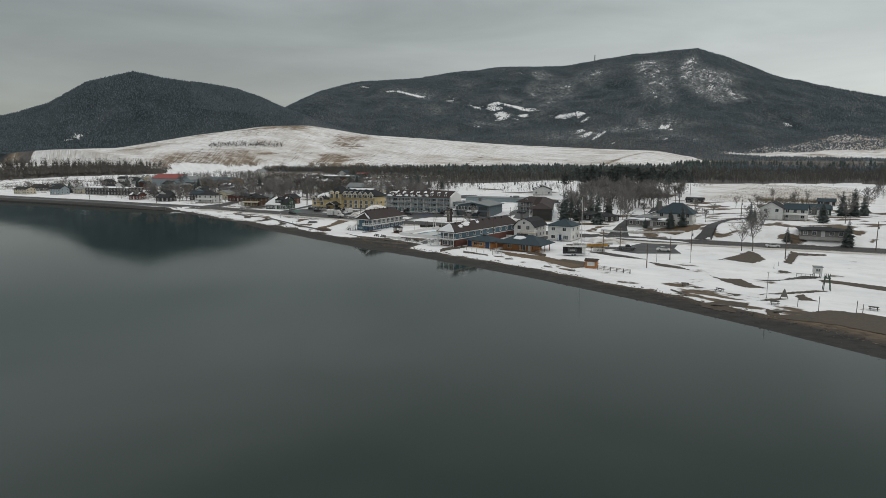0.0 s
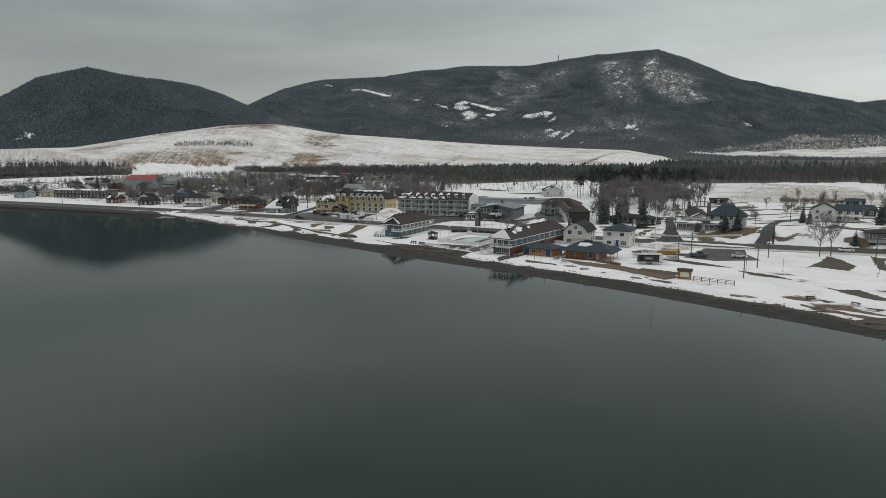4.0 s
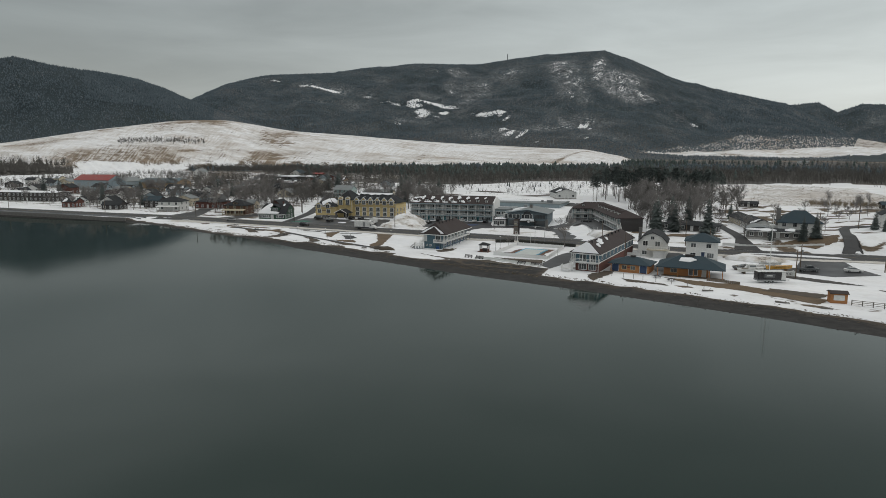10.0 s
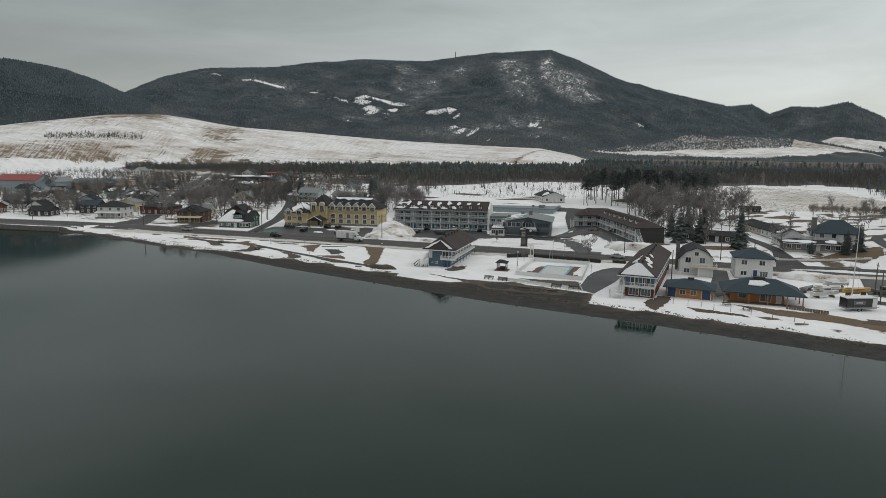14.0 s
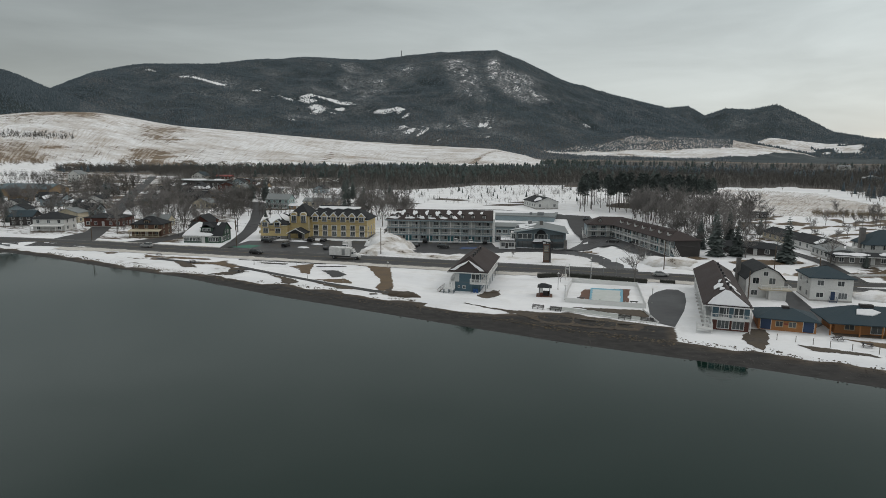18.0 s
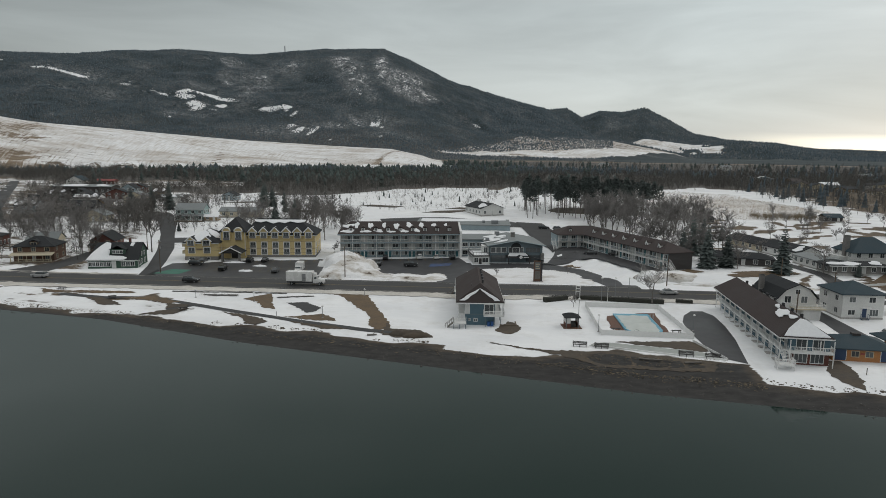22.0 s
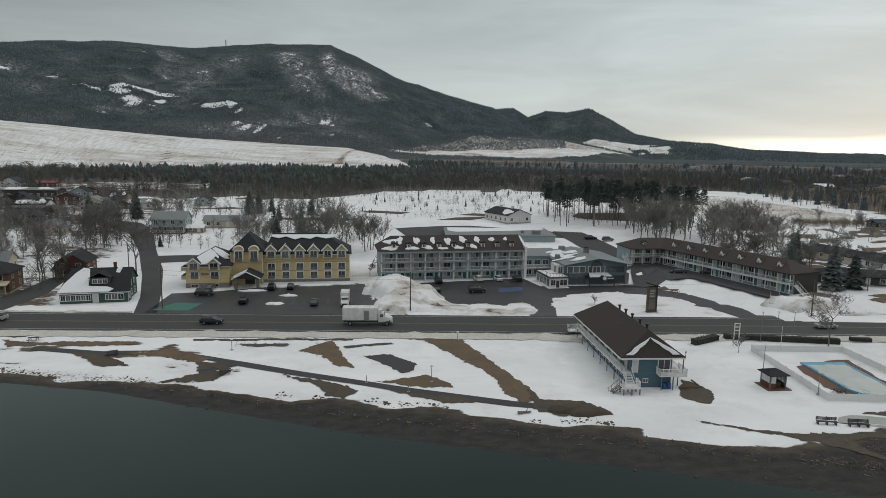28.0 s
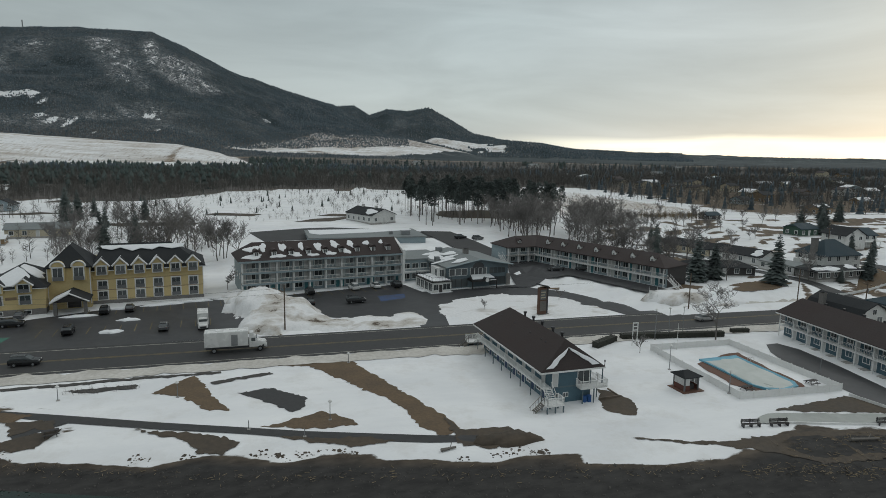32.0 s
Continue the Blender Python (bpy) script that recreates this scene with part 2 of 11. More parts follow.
add("grey_wood", (0.21, 0.195, 0.175), (0.13, 0.12, 0.11), rough=0.9, grain=5)
add("pole_wood", (0.15, 0.115, 0.085), (0.09, 0.07, 0.055), rough=0.9, grain=5)
add("bark", (0.19, 0.175, 0.163), (0.125, 0.114, 0.107), rough=0.95, grain=4, random=0.25)
add("twig", (0.225, 0.214, 0.206), (0.158, 0.149, 0.143), rough=0.95, grain=1, random=0.3)
add("needle", (0.098, 0.116, 0.110), (0.066, 0.081, 0.077), rough=0.9, grain=2, random=0.3)
add("hedge", (0.05, 0.052, 0.042), (0.03, 0.03, 0.026), rough=0.95, grain=4)
add("metal_dark", (0.08, 0.08, 0.085), rough=0.45, metal=0.7)
add("metal_light", (0.5, 0.5, 0.5), rough=0.4, metal=0.8)
add("galvanised", (0.30, 0.31, 0.32), rough=0.5, metal=0.6)
add("rubber", (0.018, 0.018, 0.019), rough=0.85)
add("pool_paint", (0.16, 0.40, 0.52), (0.12, 0.32, 0.43), rough=0.4, grain=1)
add("grey_ice", (0.36, 0.375, 0.355), (0.25, 0.265, 0.25), rough=0.4, grain=0.8, stain=0.25)
add("pool_ice", (0.56, 0.58, 0.56), (0.42, 0.45, 0.42), rough=0.35, grain=0.5, stain=0.2)
add("red_brown", (0.16, 0.085, 0.06), (0.10, 0.058, 0.042), rough=0.8)
add("straw", (0.27, 0.215, 0.145), (0.12, 0.095, 0.06), rough=0.95, grain=2)
add("blue_barrel", (0.03, 0.10, 0.28), rough=0.5)
add("lamp_white", (0.75, 0.75, 0.73), rough=0.4)
for nm, col in (("car_black", (0.012, 0.012, 0.014)), ("car_grey", (0.10, 0.105, 0.11)), ("car_silver", (0.38, 0.38, 0.38)), ("car_white", (0.70, 0.70, 0.69)),
                ("car_red", (0.10, 0.018, 0.018)), ("car_blue", (0.03, 0.05, 0.09)), ("boat_yellow", (0.55, 0.30, 0.06)), ("boat_white", (0.66, 0.66, 0.64))):
    add(nm, col, tuple(c * 0.85 for c in col), rough=0.28, grain=1, bump=0, spec=0.6)


def glass_of():
    m, n, l, p = nodes_of("window_glass")
    info = n.new("ShaderNodeObjectInfo").outputs["Random"]
    l.new(mixed(n, l, info, (0.016, 0.02, 0.023), (0.135, 0.15, 0.155)), p.inputs["Base Color"])
    p.inputs["Roughness"].default_value, p.inputs["IOR"].default_value = 0.06, 1.5
    return m


MAT["glass"] = glass_of()


def foliage_of(name, dark, light, each=0.65):
    """Needles or twigs of many trees in one mesh: every tree or spray a little lighter or darker."""
    m, n, l, p = nodes_of(name)
    co = n.new("ShaderNodeTexCoord").outputs["Object"]
    f = calc(n, l, "MULTIPLY_ADD", n.new("ShaderNodeNewGeometry").outputs["Random Per Island"], each, calc(n, l, "MULTIPLY", noise_of(n, l, 0.012, 5, 0.65, co), 1.25 - each))
    l.new(mixed(n, l, span(n, l, f, 0.2, 0.95), dark, light), p.inputs["Base Color"])
    p.inputs["Roughness"].default_value, p.inputs["Specular IOR Level"].default_value = 0.95, 0.2
    return m


# hill foliage: pale blue-grey of distance haze is mixed into both base colours
MAT["hazy_needle"] = foliage_of("hazy_needle", (0.042, 0.060, 0.071), (0.102, 0.128, 0.146), 0.45)
MAT["hazy_twig"] = foliage_of("hazy_twig", (0.085, 0.093, 0.100), (0.160, 0.168, 0.176), 0.45)
MAT["wood_twig"] = foliage_of("wood_twig", (0.072, 0.069, 0.064), (0.150, 0.142, 0.132), 0.35)
MAT["wood_needle"] = foliage_of("wood_needle", (0.036, 0.050, 0.047), (0.078, 0.098, 0.092), 0.3)
MAT["birch_stem"] = foliage_of("birch_stem", (0.16, 0.155, 0.145), (0.34, 0.33, 0.31), 0.6)


def water_of():
    m, n, l, p = nodes_of("calm_water")
    co = n.new("ShaderNodeTexCoord").outputs["Object"]
    deep = noise_of(n, l, 0.004, 2, 0.5, co)
    l.new(mixed(n, l, deep, (0.005, 0.018, 0.014), (0.008, 0.022, 0.017)), p.inputs["Base Color"])
    patch = noise_of(n, l, 0.012, 3, 0.5, co, (0.6, 2.2, 1))
    l.new(span(n, l, patch, 0.35, 0.65, 0.025, 0.085), p.inputs["Roughness"])
    p.inputs["IOR"].default_value = 1.32
    small = noise_of(n, l, 0.9, 4, 0.55, co, (0.45, 1.5, 1))
    bumped(n, l, p, small, 0.16, 0.05)
    return m


MAT["water"] = water_of()


def ground_of():
    """Snow that thaws over winter grass, forest floor and shingle; the attribute says what grows or lies where."""
    m, n, l, p = nodes_of("thawing_ground")
    co = n.new("ShaderNodeTexCoord").outputs["Object"]
    at = n.new("ShaderNodeAttribute")
    at.attribute_name = "cover"
    s = n.new("ShaderNodeSeparateColor")
    l.new(at.outputs["Color"], s.inputs[0])
    snow, wood, beach = s.outputs
    fine, mid, broad = noise_of(n, l, 0.55, 5, 0.6, co, (0.7, 1.6, 1)), noise_of(n, l, 0.07, 5, 0.6, co, (0.7, 1.8, 1)), noise_of(n, l, 0.012, 4, 0.55, co)
    big = noise_of(n, l, 0.0035, 5, 0.6, co)
    grass = mixed(n, l, span(n, l, fine, 0.35, 0.65), (0.080, 0.062, 0.045), (0.165, 0.126, 0.088))
    floor = mixed(n, l, span(n, l, mid, 0.35, 0.65), (0.070, 0.066, 0.062), (0.118, 0.109, 0.102))
    # hill floor: the blue tint of distance haze is put into its colour
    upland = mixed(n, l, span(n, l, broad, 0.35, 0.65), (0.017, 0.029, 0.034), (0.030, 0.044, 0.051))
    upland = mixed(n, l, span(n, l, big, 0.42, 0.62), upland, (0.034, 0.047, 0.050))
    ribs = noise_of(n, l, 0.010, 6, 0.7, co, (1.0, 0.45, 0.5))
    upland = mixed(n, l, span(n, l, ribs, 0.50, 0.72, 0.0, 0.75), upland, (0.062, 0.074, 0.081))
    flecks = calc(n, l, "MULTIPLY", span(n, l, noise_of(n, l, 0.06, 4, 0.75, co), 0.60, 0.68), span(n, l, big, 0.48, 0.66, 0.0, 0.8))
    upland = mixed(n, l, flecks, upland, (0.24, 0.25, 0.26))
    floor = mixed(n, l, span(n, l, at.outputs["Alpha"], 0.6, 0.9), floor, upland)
    field = calc(n, l, "MULTIPLY", span(n, l, at.outputs["Alpha"], 0.2, 0.45), span(n, l, at.outputs["Alpha"], 0.8, 0.55))
    # furrows run down the slope of the field
    sp = n.new("ShaderNodeSeparateXYZ")
    l.new(co, sp.inputs[0])
    ex, ny = calc(n, l, "ADD", sp.outputs[0], -40.0), calc(n, l, "ADD", sp.outputs[1], 230.0)
    polar_at = n.new("ShaderNodeCombineXYZ")
    reach = calc(n, l, "SQRT", calc(n, l, "ADD", calc(n, l, "MULTIPLY", ex, ex), calc(n, l, "MULTIPLY", ny, ny)))
    l.new(calc(n, l, "MULTIPLY_ADD", reach, -0.08, calc(n, l, "MULTIPLY", calc(n, l, "ARCTAN2", ex, ny), 400.0)), polar_at.inputs[0])
    l.new(calc(n, l, "MULTIPLY", reach, 0.02), polar_at.inputs[1])
    furrow = noise_of(n, l, 1.0, 4, 0.6, polar_at.outputs[0])
    shingle = mixed(n, l, span(n, l, fine, 0.35, 0.65), (0.027, 0.026, 0.0255), (0.048, 0.046, 0.044))
    base = mixed(n, l, wood, grass, floor)
    base = mixed(n, l, calc(n, l, "MULTIPLY", field, 0.8), base, mixed(n, l, span(n, l, mid, 0.35, 0.65), (0.15, 0.112, 0.078), (0.29, 0.225, 0.16)))
    rubble = mixed(n, l, span(n, l, noise_of(n, l, 0.11, 3, 0.7, co), 0.42, 0.6), (0.075, 0.084, 0.088), (0.42, 0.43, 0.44))
    base = mixed(n, l, beach, base, mixed(n, l, span(n, l, at.outputs["Alpha"], 0.6, 0.7), shingle, rubble))
    white = mixed(n, l, span(n, l, mid, 0.35, 0.7), (0.72, 0.73, 0.745), (0.84, 0.845, 0.85))
    grime = span(n, l, noise_of(n, l, 0.16, 6, 0.72, co), 0.50, 0.76, 0.0, 0.42)
    white = mixed(n, l, grime, white, (0.50, 0.475, 0.43))
    streaky = calc(n, l, "MULTIPLY", span(n, l, furrow, 0.44, 0.66), span(n, l, broad, 0.34, 0.66, 0.10, 0.62))
    soiled = calc(n, l, "ADD", streaky, span(n, l, noise_of(n, l, 0.013, 6, 0.72, co, (0.7, 1.5, 1)), 0.44, 0.68, 0.0, 0.62))
    white = mixed(n, l, calc(n, l, "MULTIPLY", field, calc(n, l, "MINIMUM", soiled, 0.85)), white, (0.30, 0.235, 0.17))
    edge = calc(n, l, "MULTIPLY_ADD", mid, 0.6, calc(n, l, "MULTIPLY_ADD", fine, 0.42, calc(n, l, "MULTIPLY", broad, 0.35)))
    edge = calc(n, l, "ADD", edge, calc(n, l, "MULTIPLY_ADD", snow, 1.2, -1.28))
    edge = calc(n, l, "ADD", edge, calc(n, l, "MULTIPLY", field, calc(n, l, "MULTIPLY_ADD", furrow, 1.1, -0.55)))
    soft = n.new("ShaderNodeMix")
    l.new(field, soft.inputs["Factor"])
    l.new(span(n, l, edge, -0.03, 0.06, smooth=True), soft.inputs["A"])
    l.new(span(n, l, edge, -0.17, 0.16, smooth=True), soft.inputs["B"])
    mask = soft.outputs["Result"]
    l.new(mixed(n, l, mask, base, white), p.inputs["Base Color"])
    p.inputs["Roughness"].default_value, p.inputs["Specular IOR Level"].default_value = 0.85, 0.25
    height = calc(n, l, "MULTIPLY_ADD", mask, 0.6, calc(n, l, "MULTIPLY", fine, 0.5))
    bumped(n, l, p, height, 0.5, 0.3)
    return m


def soiled_snow(name, low, high, mud_at):
    """Old snow with sand, grit and bare earth in patches of their own shape."""
    m, n, l, p = nodes_of(name)
    co = n.new("ShaderNodeTexCoord").outputs["Object"]
    patch, grain = noise_of(n, l, 0.13, 5, 0.6, co, (0.7, 1.3, 1.0)), noise_of(n, l, 2.4, 5, 0.65, co)
    f = calc(n, l, "MULTIPLY_ADD", grain, 0.16, patch)
    c = mixed(n, l, span(n, l, grain, 0.3, 0.7), (0.68, 0.68, 0.685), (0.80, 0.80, 0.805))
    c = mixed(n, l, span(n, l, f, low, high, 0.0, 0.85), c, (0.42, 0.385, 0.34))
    c = mixed(n, l, span(n, l, f, mud_at, mud_at + 0.035), c, (0.10, 0.078, 0.058))
    l.new(c, p.inputs["Base Color"])
    p.inputs["Roughness"].default_value, p.inputs["Specular IOR Level"].default_value = 0.8, 0.3
    bumped(n, l, p, f, 0.6, 0.3)
    return m


MAT["ploughed_snow"] = soiled_snow("ploughed_snow", 0.56, 0.68, 0.70)
MAT["island_snow"] = soiled_snow("island_snow", 0.62, 0.78, 0.80)
MAT["ground"] = ground_of()

# ---- shape of the land ----
SHORE = ((-4900, -900), (-1500, -420), (-700, -190), (-430, -104), (-380, -98), (-306, -86), (-231, -77), (-184, -70), (-165, -69), (-140, -73), (-107, -81), (-77, -86), (-37, -99),
         (-16, -104), (14, -111), (40, -117), (74, -122), (120, -132), (157, -143), (182, -152), (202, -161), (260, -186), (330, -215), (900, -560), (4900, -2400))
ROAD = ((-900, -215), (-600, -140), (-430, -92), (-380, -86), (-306, -76), (-231, -69), (-184, -62.5), (-157, -60), (-114, -60), (-70, -58.5), (-11, -57), (36, -55.5), (75, -55), (104, -55),
        (130, -52.5), (155, -47), (200, -38), (320, -10), (700, 90))
PLAIN = ((-5000, 1.5), (-140, 1.6), (-90, 1.75), (-45, 2.1), (-10, 2.4), (0, 2.5), (50, 6.0), (100, 8.3), (300, 12), (900, 19), (2500, 30), (4900, 40))
HUB = (40.0, -230.0)


def shore(x):
    return np.interp(x, *np.array(SHORE, float).T)


def road_near(x):
    return np.interp(x, *np.array(ROAD, float).T)


# ridge lines: bearing from the hub in degrees, distance and height in metres; then where the slope begins and how it fades behind
RIDGES = {
    "west_hill": (((-82, 1700, 40), (-76, 1720, 90), (-69.7, 1740, 144), (-67.3, 1750, 172), (-64.4, 1760, 230), (-60.7, 1772, 266), (-58.2, 1783, 254), (-55, 1795, 246), (-52, 1807, 232),
                   (-50, 1818, 211), (-48, 1830, 183), (-44, 1844, 138), (-40, 1858, 95), (-35, 1870, 40)), 1450, 900),
    "mountain": (((-56, 2200, 60), (-52, 2240, 130), (-48.1, 2300, 214), (-44.8, 2500, 305), (-42.2, 2620, 350), (-36, 2720, 385), (-34.1, 2800, 404), (-28.3, 2920, 458), (-22, 3030, 466),
                  (-16.2, 3100, 520), (-11.2, 3180, 542), (-8.65, 3240, 492), (-4.7, 3330, 398), (0, 3520, 336), (3.2, 3630, 290), (6, 3700, 200), (9, 3750, 90)), 1680, 1500),
    "knobs": (((-2, 4300, 200), (2, 4306, 300), (2.9, 4306, 330), (5.2, 4306, 345), (6.6, 4305, 284), (8.1, 4305, 328), (9.9, 4305, 316), (11.9, 4304, 346), (13.9, 4304, 266), (15.9, 4303, 180), (18.6, 4303, 138),
               (22, 4302, 122), (25.2, 4301, 84), (30, 4300, 72), (38, 4300, 58), (52, 4300, 52), (60, 4300, 45)), 3300, 2500),
    "snow_field": (((-74, 1290, 40), (-71, 1290, 45), (-62, 1310, 53), (-55.2, 1340, 82), (-49, 1350, 102), (-45, 1370, 107), (-39.1, 1375, 86), (-32, 1380, 75), (-26, 1400, 64), (-18.5, 1410, 54),
                    (-11, 1425, 47), (-6.7, 1440, 26)), 880, 420),
    "east_rise": (((-6.2, 2230, 44), (-3, 2240, 74), (0, 2250, 90), (4.4, 2270, 101), (8.4, 2290, 93), (12, 2300, 66), (15.9, 2320, 34)), 1780, 700),
    "far_rise": (((9, 2540, 60), (11.7, 2545, 104), (15.8, 2540, 80), (19.8, 2536, 88), (23.3, 2530, 68), (28, 2530, 34)), 2280, 500),
}


def fbm(x, y, scale, octaves=4, seed=0.0):
    """Cheap smooth fractal noise on arrays, about -1 to 1."""
    v, amp, fr = 0.0, 1.0, 1.0 / scale
    for o in range(octaves):
        a = 1.3 * o + seed
        u, w = x * np.cos(a) + y * np.sin(a), -x * np.sin(a) + y * np.cos(a)
        v = v + amp * (np.sin(u * fr * 6.28 + 1.7 * np.sin(w * fr * 4.1 + a)) * np.cos(w * fr * 5.3 + 1.3 * np.sin(u * fr * 3.7 - a)))
        amp, fr = amp * 0.5, fr * 2.07
    return v / 1.6


def polar(x, y):
    return np.degrees(np.arctan2(x - HUB[0], y - HUB[1])), np.hypot(x - HUB[0], y - HUB[1])


def hill(name, a, r, x, y, base):
    rows, begin, fade = RIDGES[name]
    az, rr, zz = np.array(rows, float).T
    ridge, top = np.interp(a, az, rr), np.interp(a, az, zz)
    u = (r - begin) / (ridge - begin)
    up = np.clip(u, 0, 1)
    g = (0.55 * up + 0.45 * up * up * (3 - 2 * up)) if name != "snow_field" else np.sin(up * 1.5708) ** 1.15
    g = np.where(u > 1, np.clip(1 - 0.5 * (np.maximum(r - ridge, 0) / fade) ** 1.3, 0, 1), g)
    inside = np.clip(np.minimum(a - az[0], az[-1] - a) / 1.5, 0, 1)
    rough = {"mountain": 40, "west_hill": 22, "knobs": 22}.get(name, 4.0)
    wear = fbm(x, y, 620, 4, len(name)) * rough * up * np.clip(1.05 - up, 0, 1) * 2.2
    return ((top - base) * g + wear) * inside


def land(x, y):
    x, y = np.asarray(x, float), np.asarray(y, float)
    plain = np.interp(y, *np.array(PLAIN, float).T)
    a, r = polar(x, y)
    plain = np.where(r > 900, np.interp(r, (900, 2500, 4900), (19, 30, 41)), plain)
    far = np.where(y > 250, 1.0, 0.0)
    rise = np.max([hill(k, a, r, x, y, plain) for k in RIDGES], axis=0)
    z = plain + np.maximum(rise, 0) * far
    z = z + np.where(y > 120, fbm(x, y, 130, 3) * 0.7 * np.clip((y - 120) / 100, 0, 1), 0)
    # the bank above the road at the eastern houses
    lift = np.interp(y - road_near(x), (15.0, 18, 27, 40), (0, 0.3, 1, 1)) * np.interp(x, (78, 98, 120, 160, 330, 420), (0, 2.9, 3.0, 5.4, 5.4, 0))
    z = np.maximum(z, np.minimum(z + lift, np.interp(x, (98, 120, 160), (4.9, 5.0, 7.6))))
    # the terrace on which the motel wing stands
    d, q = -(x - 45.4) * 0.91 - (y - 13.6) * 0.415, (x - 45.4) * 0.415 - (y - 13.6) * 0.91
    bank = 2.2 * np.clip((13.5 - d) / 4.5, 0, 1) * np.clip((q + 13) / 8, 0, 1) * np.clip((y + 42) / 5, 0, 1) * np.clip((110 - x) / 15, 0, 1) * np.clip((60 - y) / 20, 0, 1)
    z = np.maximum(z, np.minimum(z + bank, 4.7))
    # the hollow in which the blue lodge stands
    z = z - 0.42 * np.exp(-((x - 8) / 13.0) ** 4 - ((y + 74) / 17.0) ** 4)
    s = y - shore(x)
    steep = np.interp(x, (-260, -185, -168), (5.0, 5.0, 1.0))
    beach = np.interp(s * steep, (-400, -60, -10, 0, 3, 6, 9, 12, 16, 30, 60), (-14, -4, -0.8, 0, 0.42, 0.95, 1.4, 1.65, 2.2, 9.0, 9000))
    return np.minimum(z, beach)


def gz(x, y):
    return float(land(x, y))


def mesh_from(name, verts, faces, material=None):
    me = bpy.data.meshes.new(name)
    me.from_pydata(verts, [], faces)
    me.update()
    if material:
        me.materials.append(MAT[material])
    return me


def spaced(a, b, first, growth, most):
    out, step = [a], first
    while out[-1] < b:
        out.append(out[-1] + step)
        step = min(step * growth, most)
    return out


def fields(x, y):
    """1 on the open meadows among the woods."""
    east = (y > 98) & (y < 285) & (x > 110 - 0.24 * (y - 98)) & (x < np.interp(y, (98, 120, 150, 190, 248, 285), (182, 196, 196, 187, 181, 148)))
    barn = (x < -363 - 1.12 * (y - 134)) & (x > -900) & (y > 60) & (y < 470)
    patch = (((x + 272) / 44) ** 2 + ((y - 270) / 50) ** 2 < 1) | (((x + 222) / 30) ** 2 + ((y - 276) / 30) ** 2 < 1)
    return east, barn, patch


# southern edge of the woods: x, then y
WOOD_EDGE = ((-900, -420, -300, -230, -150, -102, -84, -62, -8, 45, 90, 140, 330, 600), (330, 300, 215, 180, 181, 186, 210, 246, 262, 268, 262, 285, 330, 150))


def woods(x, y):
    """How thick the trees stand on the plain, 0 to 1."""
    a, r = polar(x, y)
    edge = np.interp(x, WOOD_EDGE[0], WOOD_EDGE[1]) + fbm(x, y, 90, 3) * 22
    east, barn, patch = fields(x, y)
    w = np.clip((y - edge) / 25, 0, 1)
    w = np.where(east | barn | patch, 0, w)
    w = np.where((r > 880) & (a > -76) & (a < -6.7), 0, w)
    return w


# clearings, cut lines and thin woods on the hills: bearing and distance from the hub, then half widths in degrees and metres
CLEARINGS = ((-27.1, 2165, 1.35, 34), (-28.6, 2222, 1.3, 12), (-25.3, 2190, 0.9, 10), (-19.9, 2130, 0.42, 38), (-19.3, 2080, 0.28, 26), (-19.6, 2004, 0.34, 12), (-18.3, 2000, 0.5, 11), (-17.8, 1945, 0.45, 22), (-18.9, 1972, 0.5, 10),
             (-12.4, 2050, 0.5, 14), (-11.7, 2018, 0.35, 12), (-12.6, 1925, 0.35, 20), (-11.8, 1893, 0.45, 12), (-16.2, 1873, 0.4, 10), (-3.1, 2325, 0.6, 12), (-26.2, 2705, 0.55, 24), (-29.8, 2684, 0.35, 14), (-38.3, 2637, 0.3, 10),
             (-27.2, 2437, 0.16, 26), (-31.4, 2047, 0.22, 10), (-29.6, 2055, 0.35, 10), (-11.5, 2840, 0.14, 50), (-11.9, 2700, 0.12, 50), (-15.6, 2835, 0.14, 40), (-14.6, 2790, 0.12, 36),
             (-66, 1550, 1.6, 10), (16.8, 2640, 1.4, 30), (20.5, 2560, 1.4, 30), (23.5, 2750, 1.3, 30), (26, 3000, 2.4, 60), (29, 3300, 2.5, 60), (18.5, 3200, 1.0, 40), (8.6, 2600, 1.0, 20), (13.6, 2750, 1.2, 22))
CUT_LINES = ((((-42.1, 2596), (-40.8, 2476), (-38.5, 2395), (-35.2, 2410)), 9), (((-32.9, 2327), (-30.1, 2238), (-27.6, 2214)), 9), (((-28.6, 2246), (-25.8, 2254), (-23.6, 2200), (-21.4, 2155), (-20.2, 2140)), 8),
             (((5.7, 3300), (6.9, 3800)), 16), (((-16.4, 2860), (-15.9, 2600)), 5), (((-13.9, 2350), (-13.6, 2290)), 5))
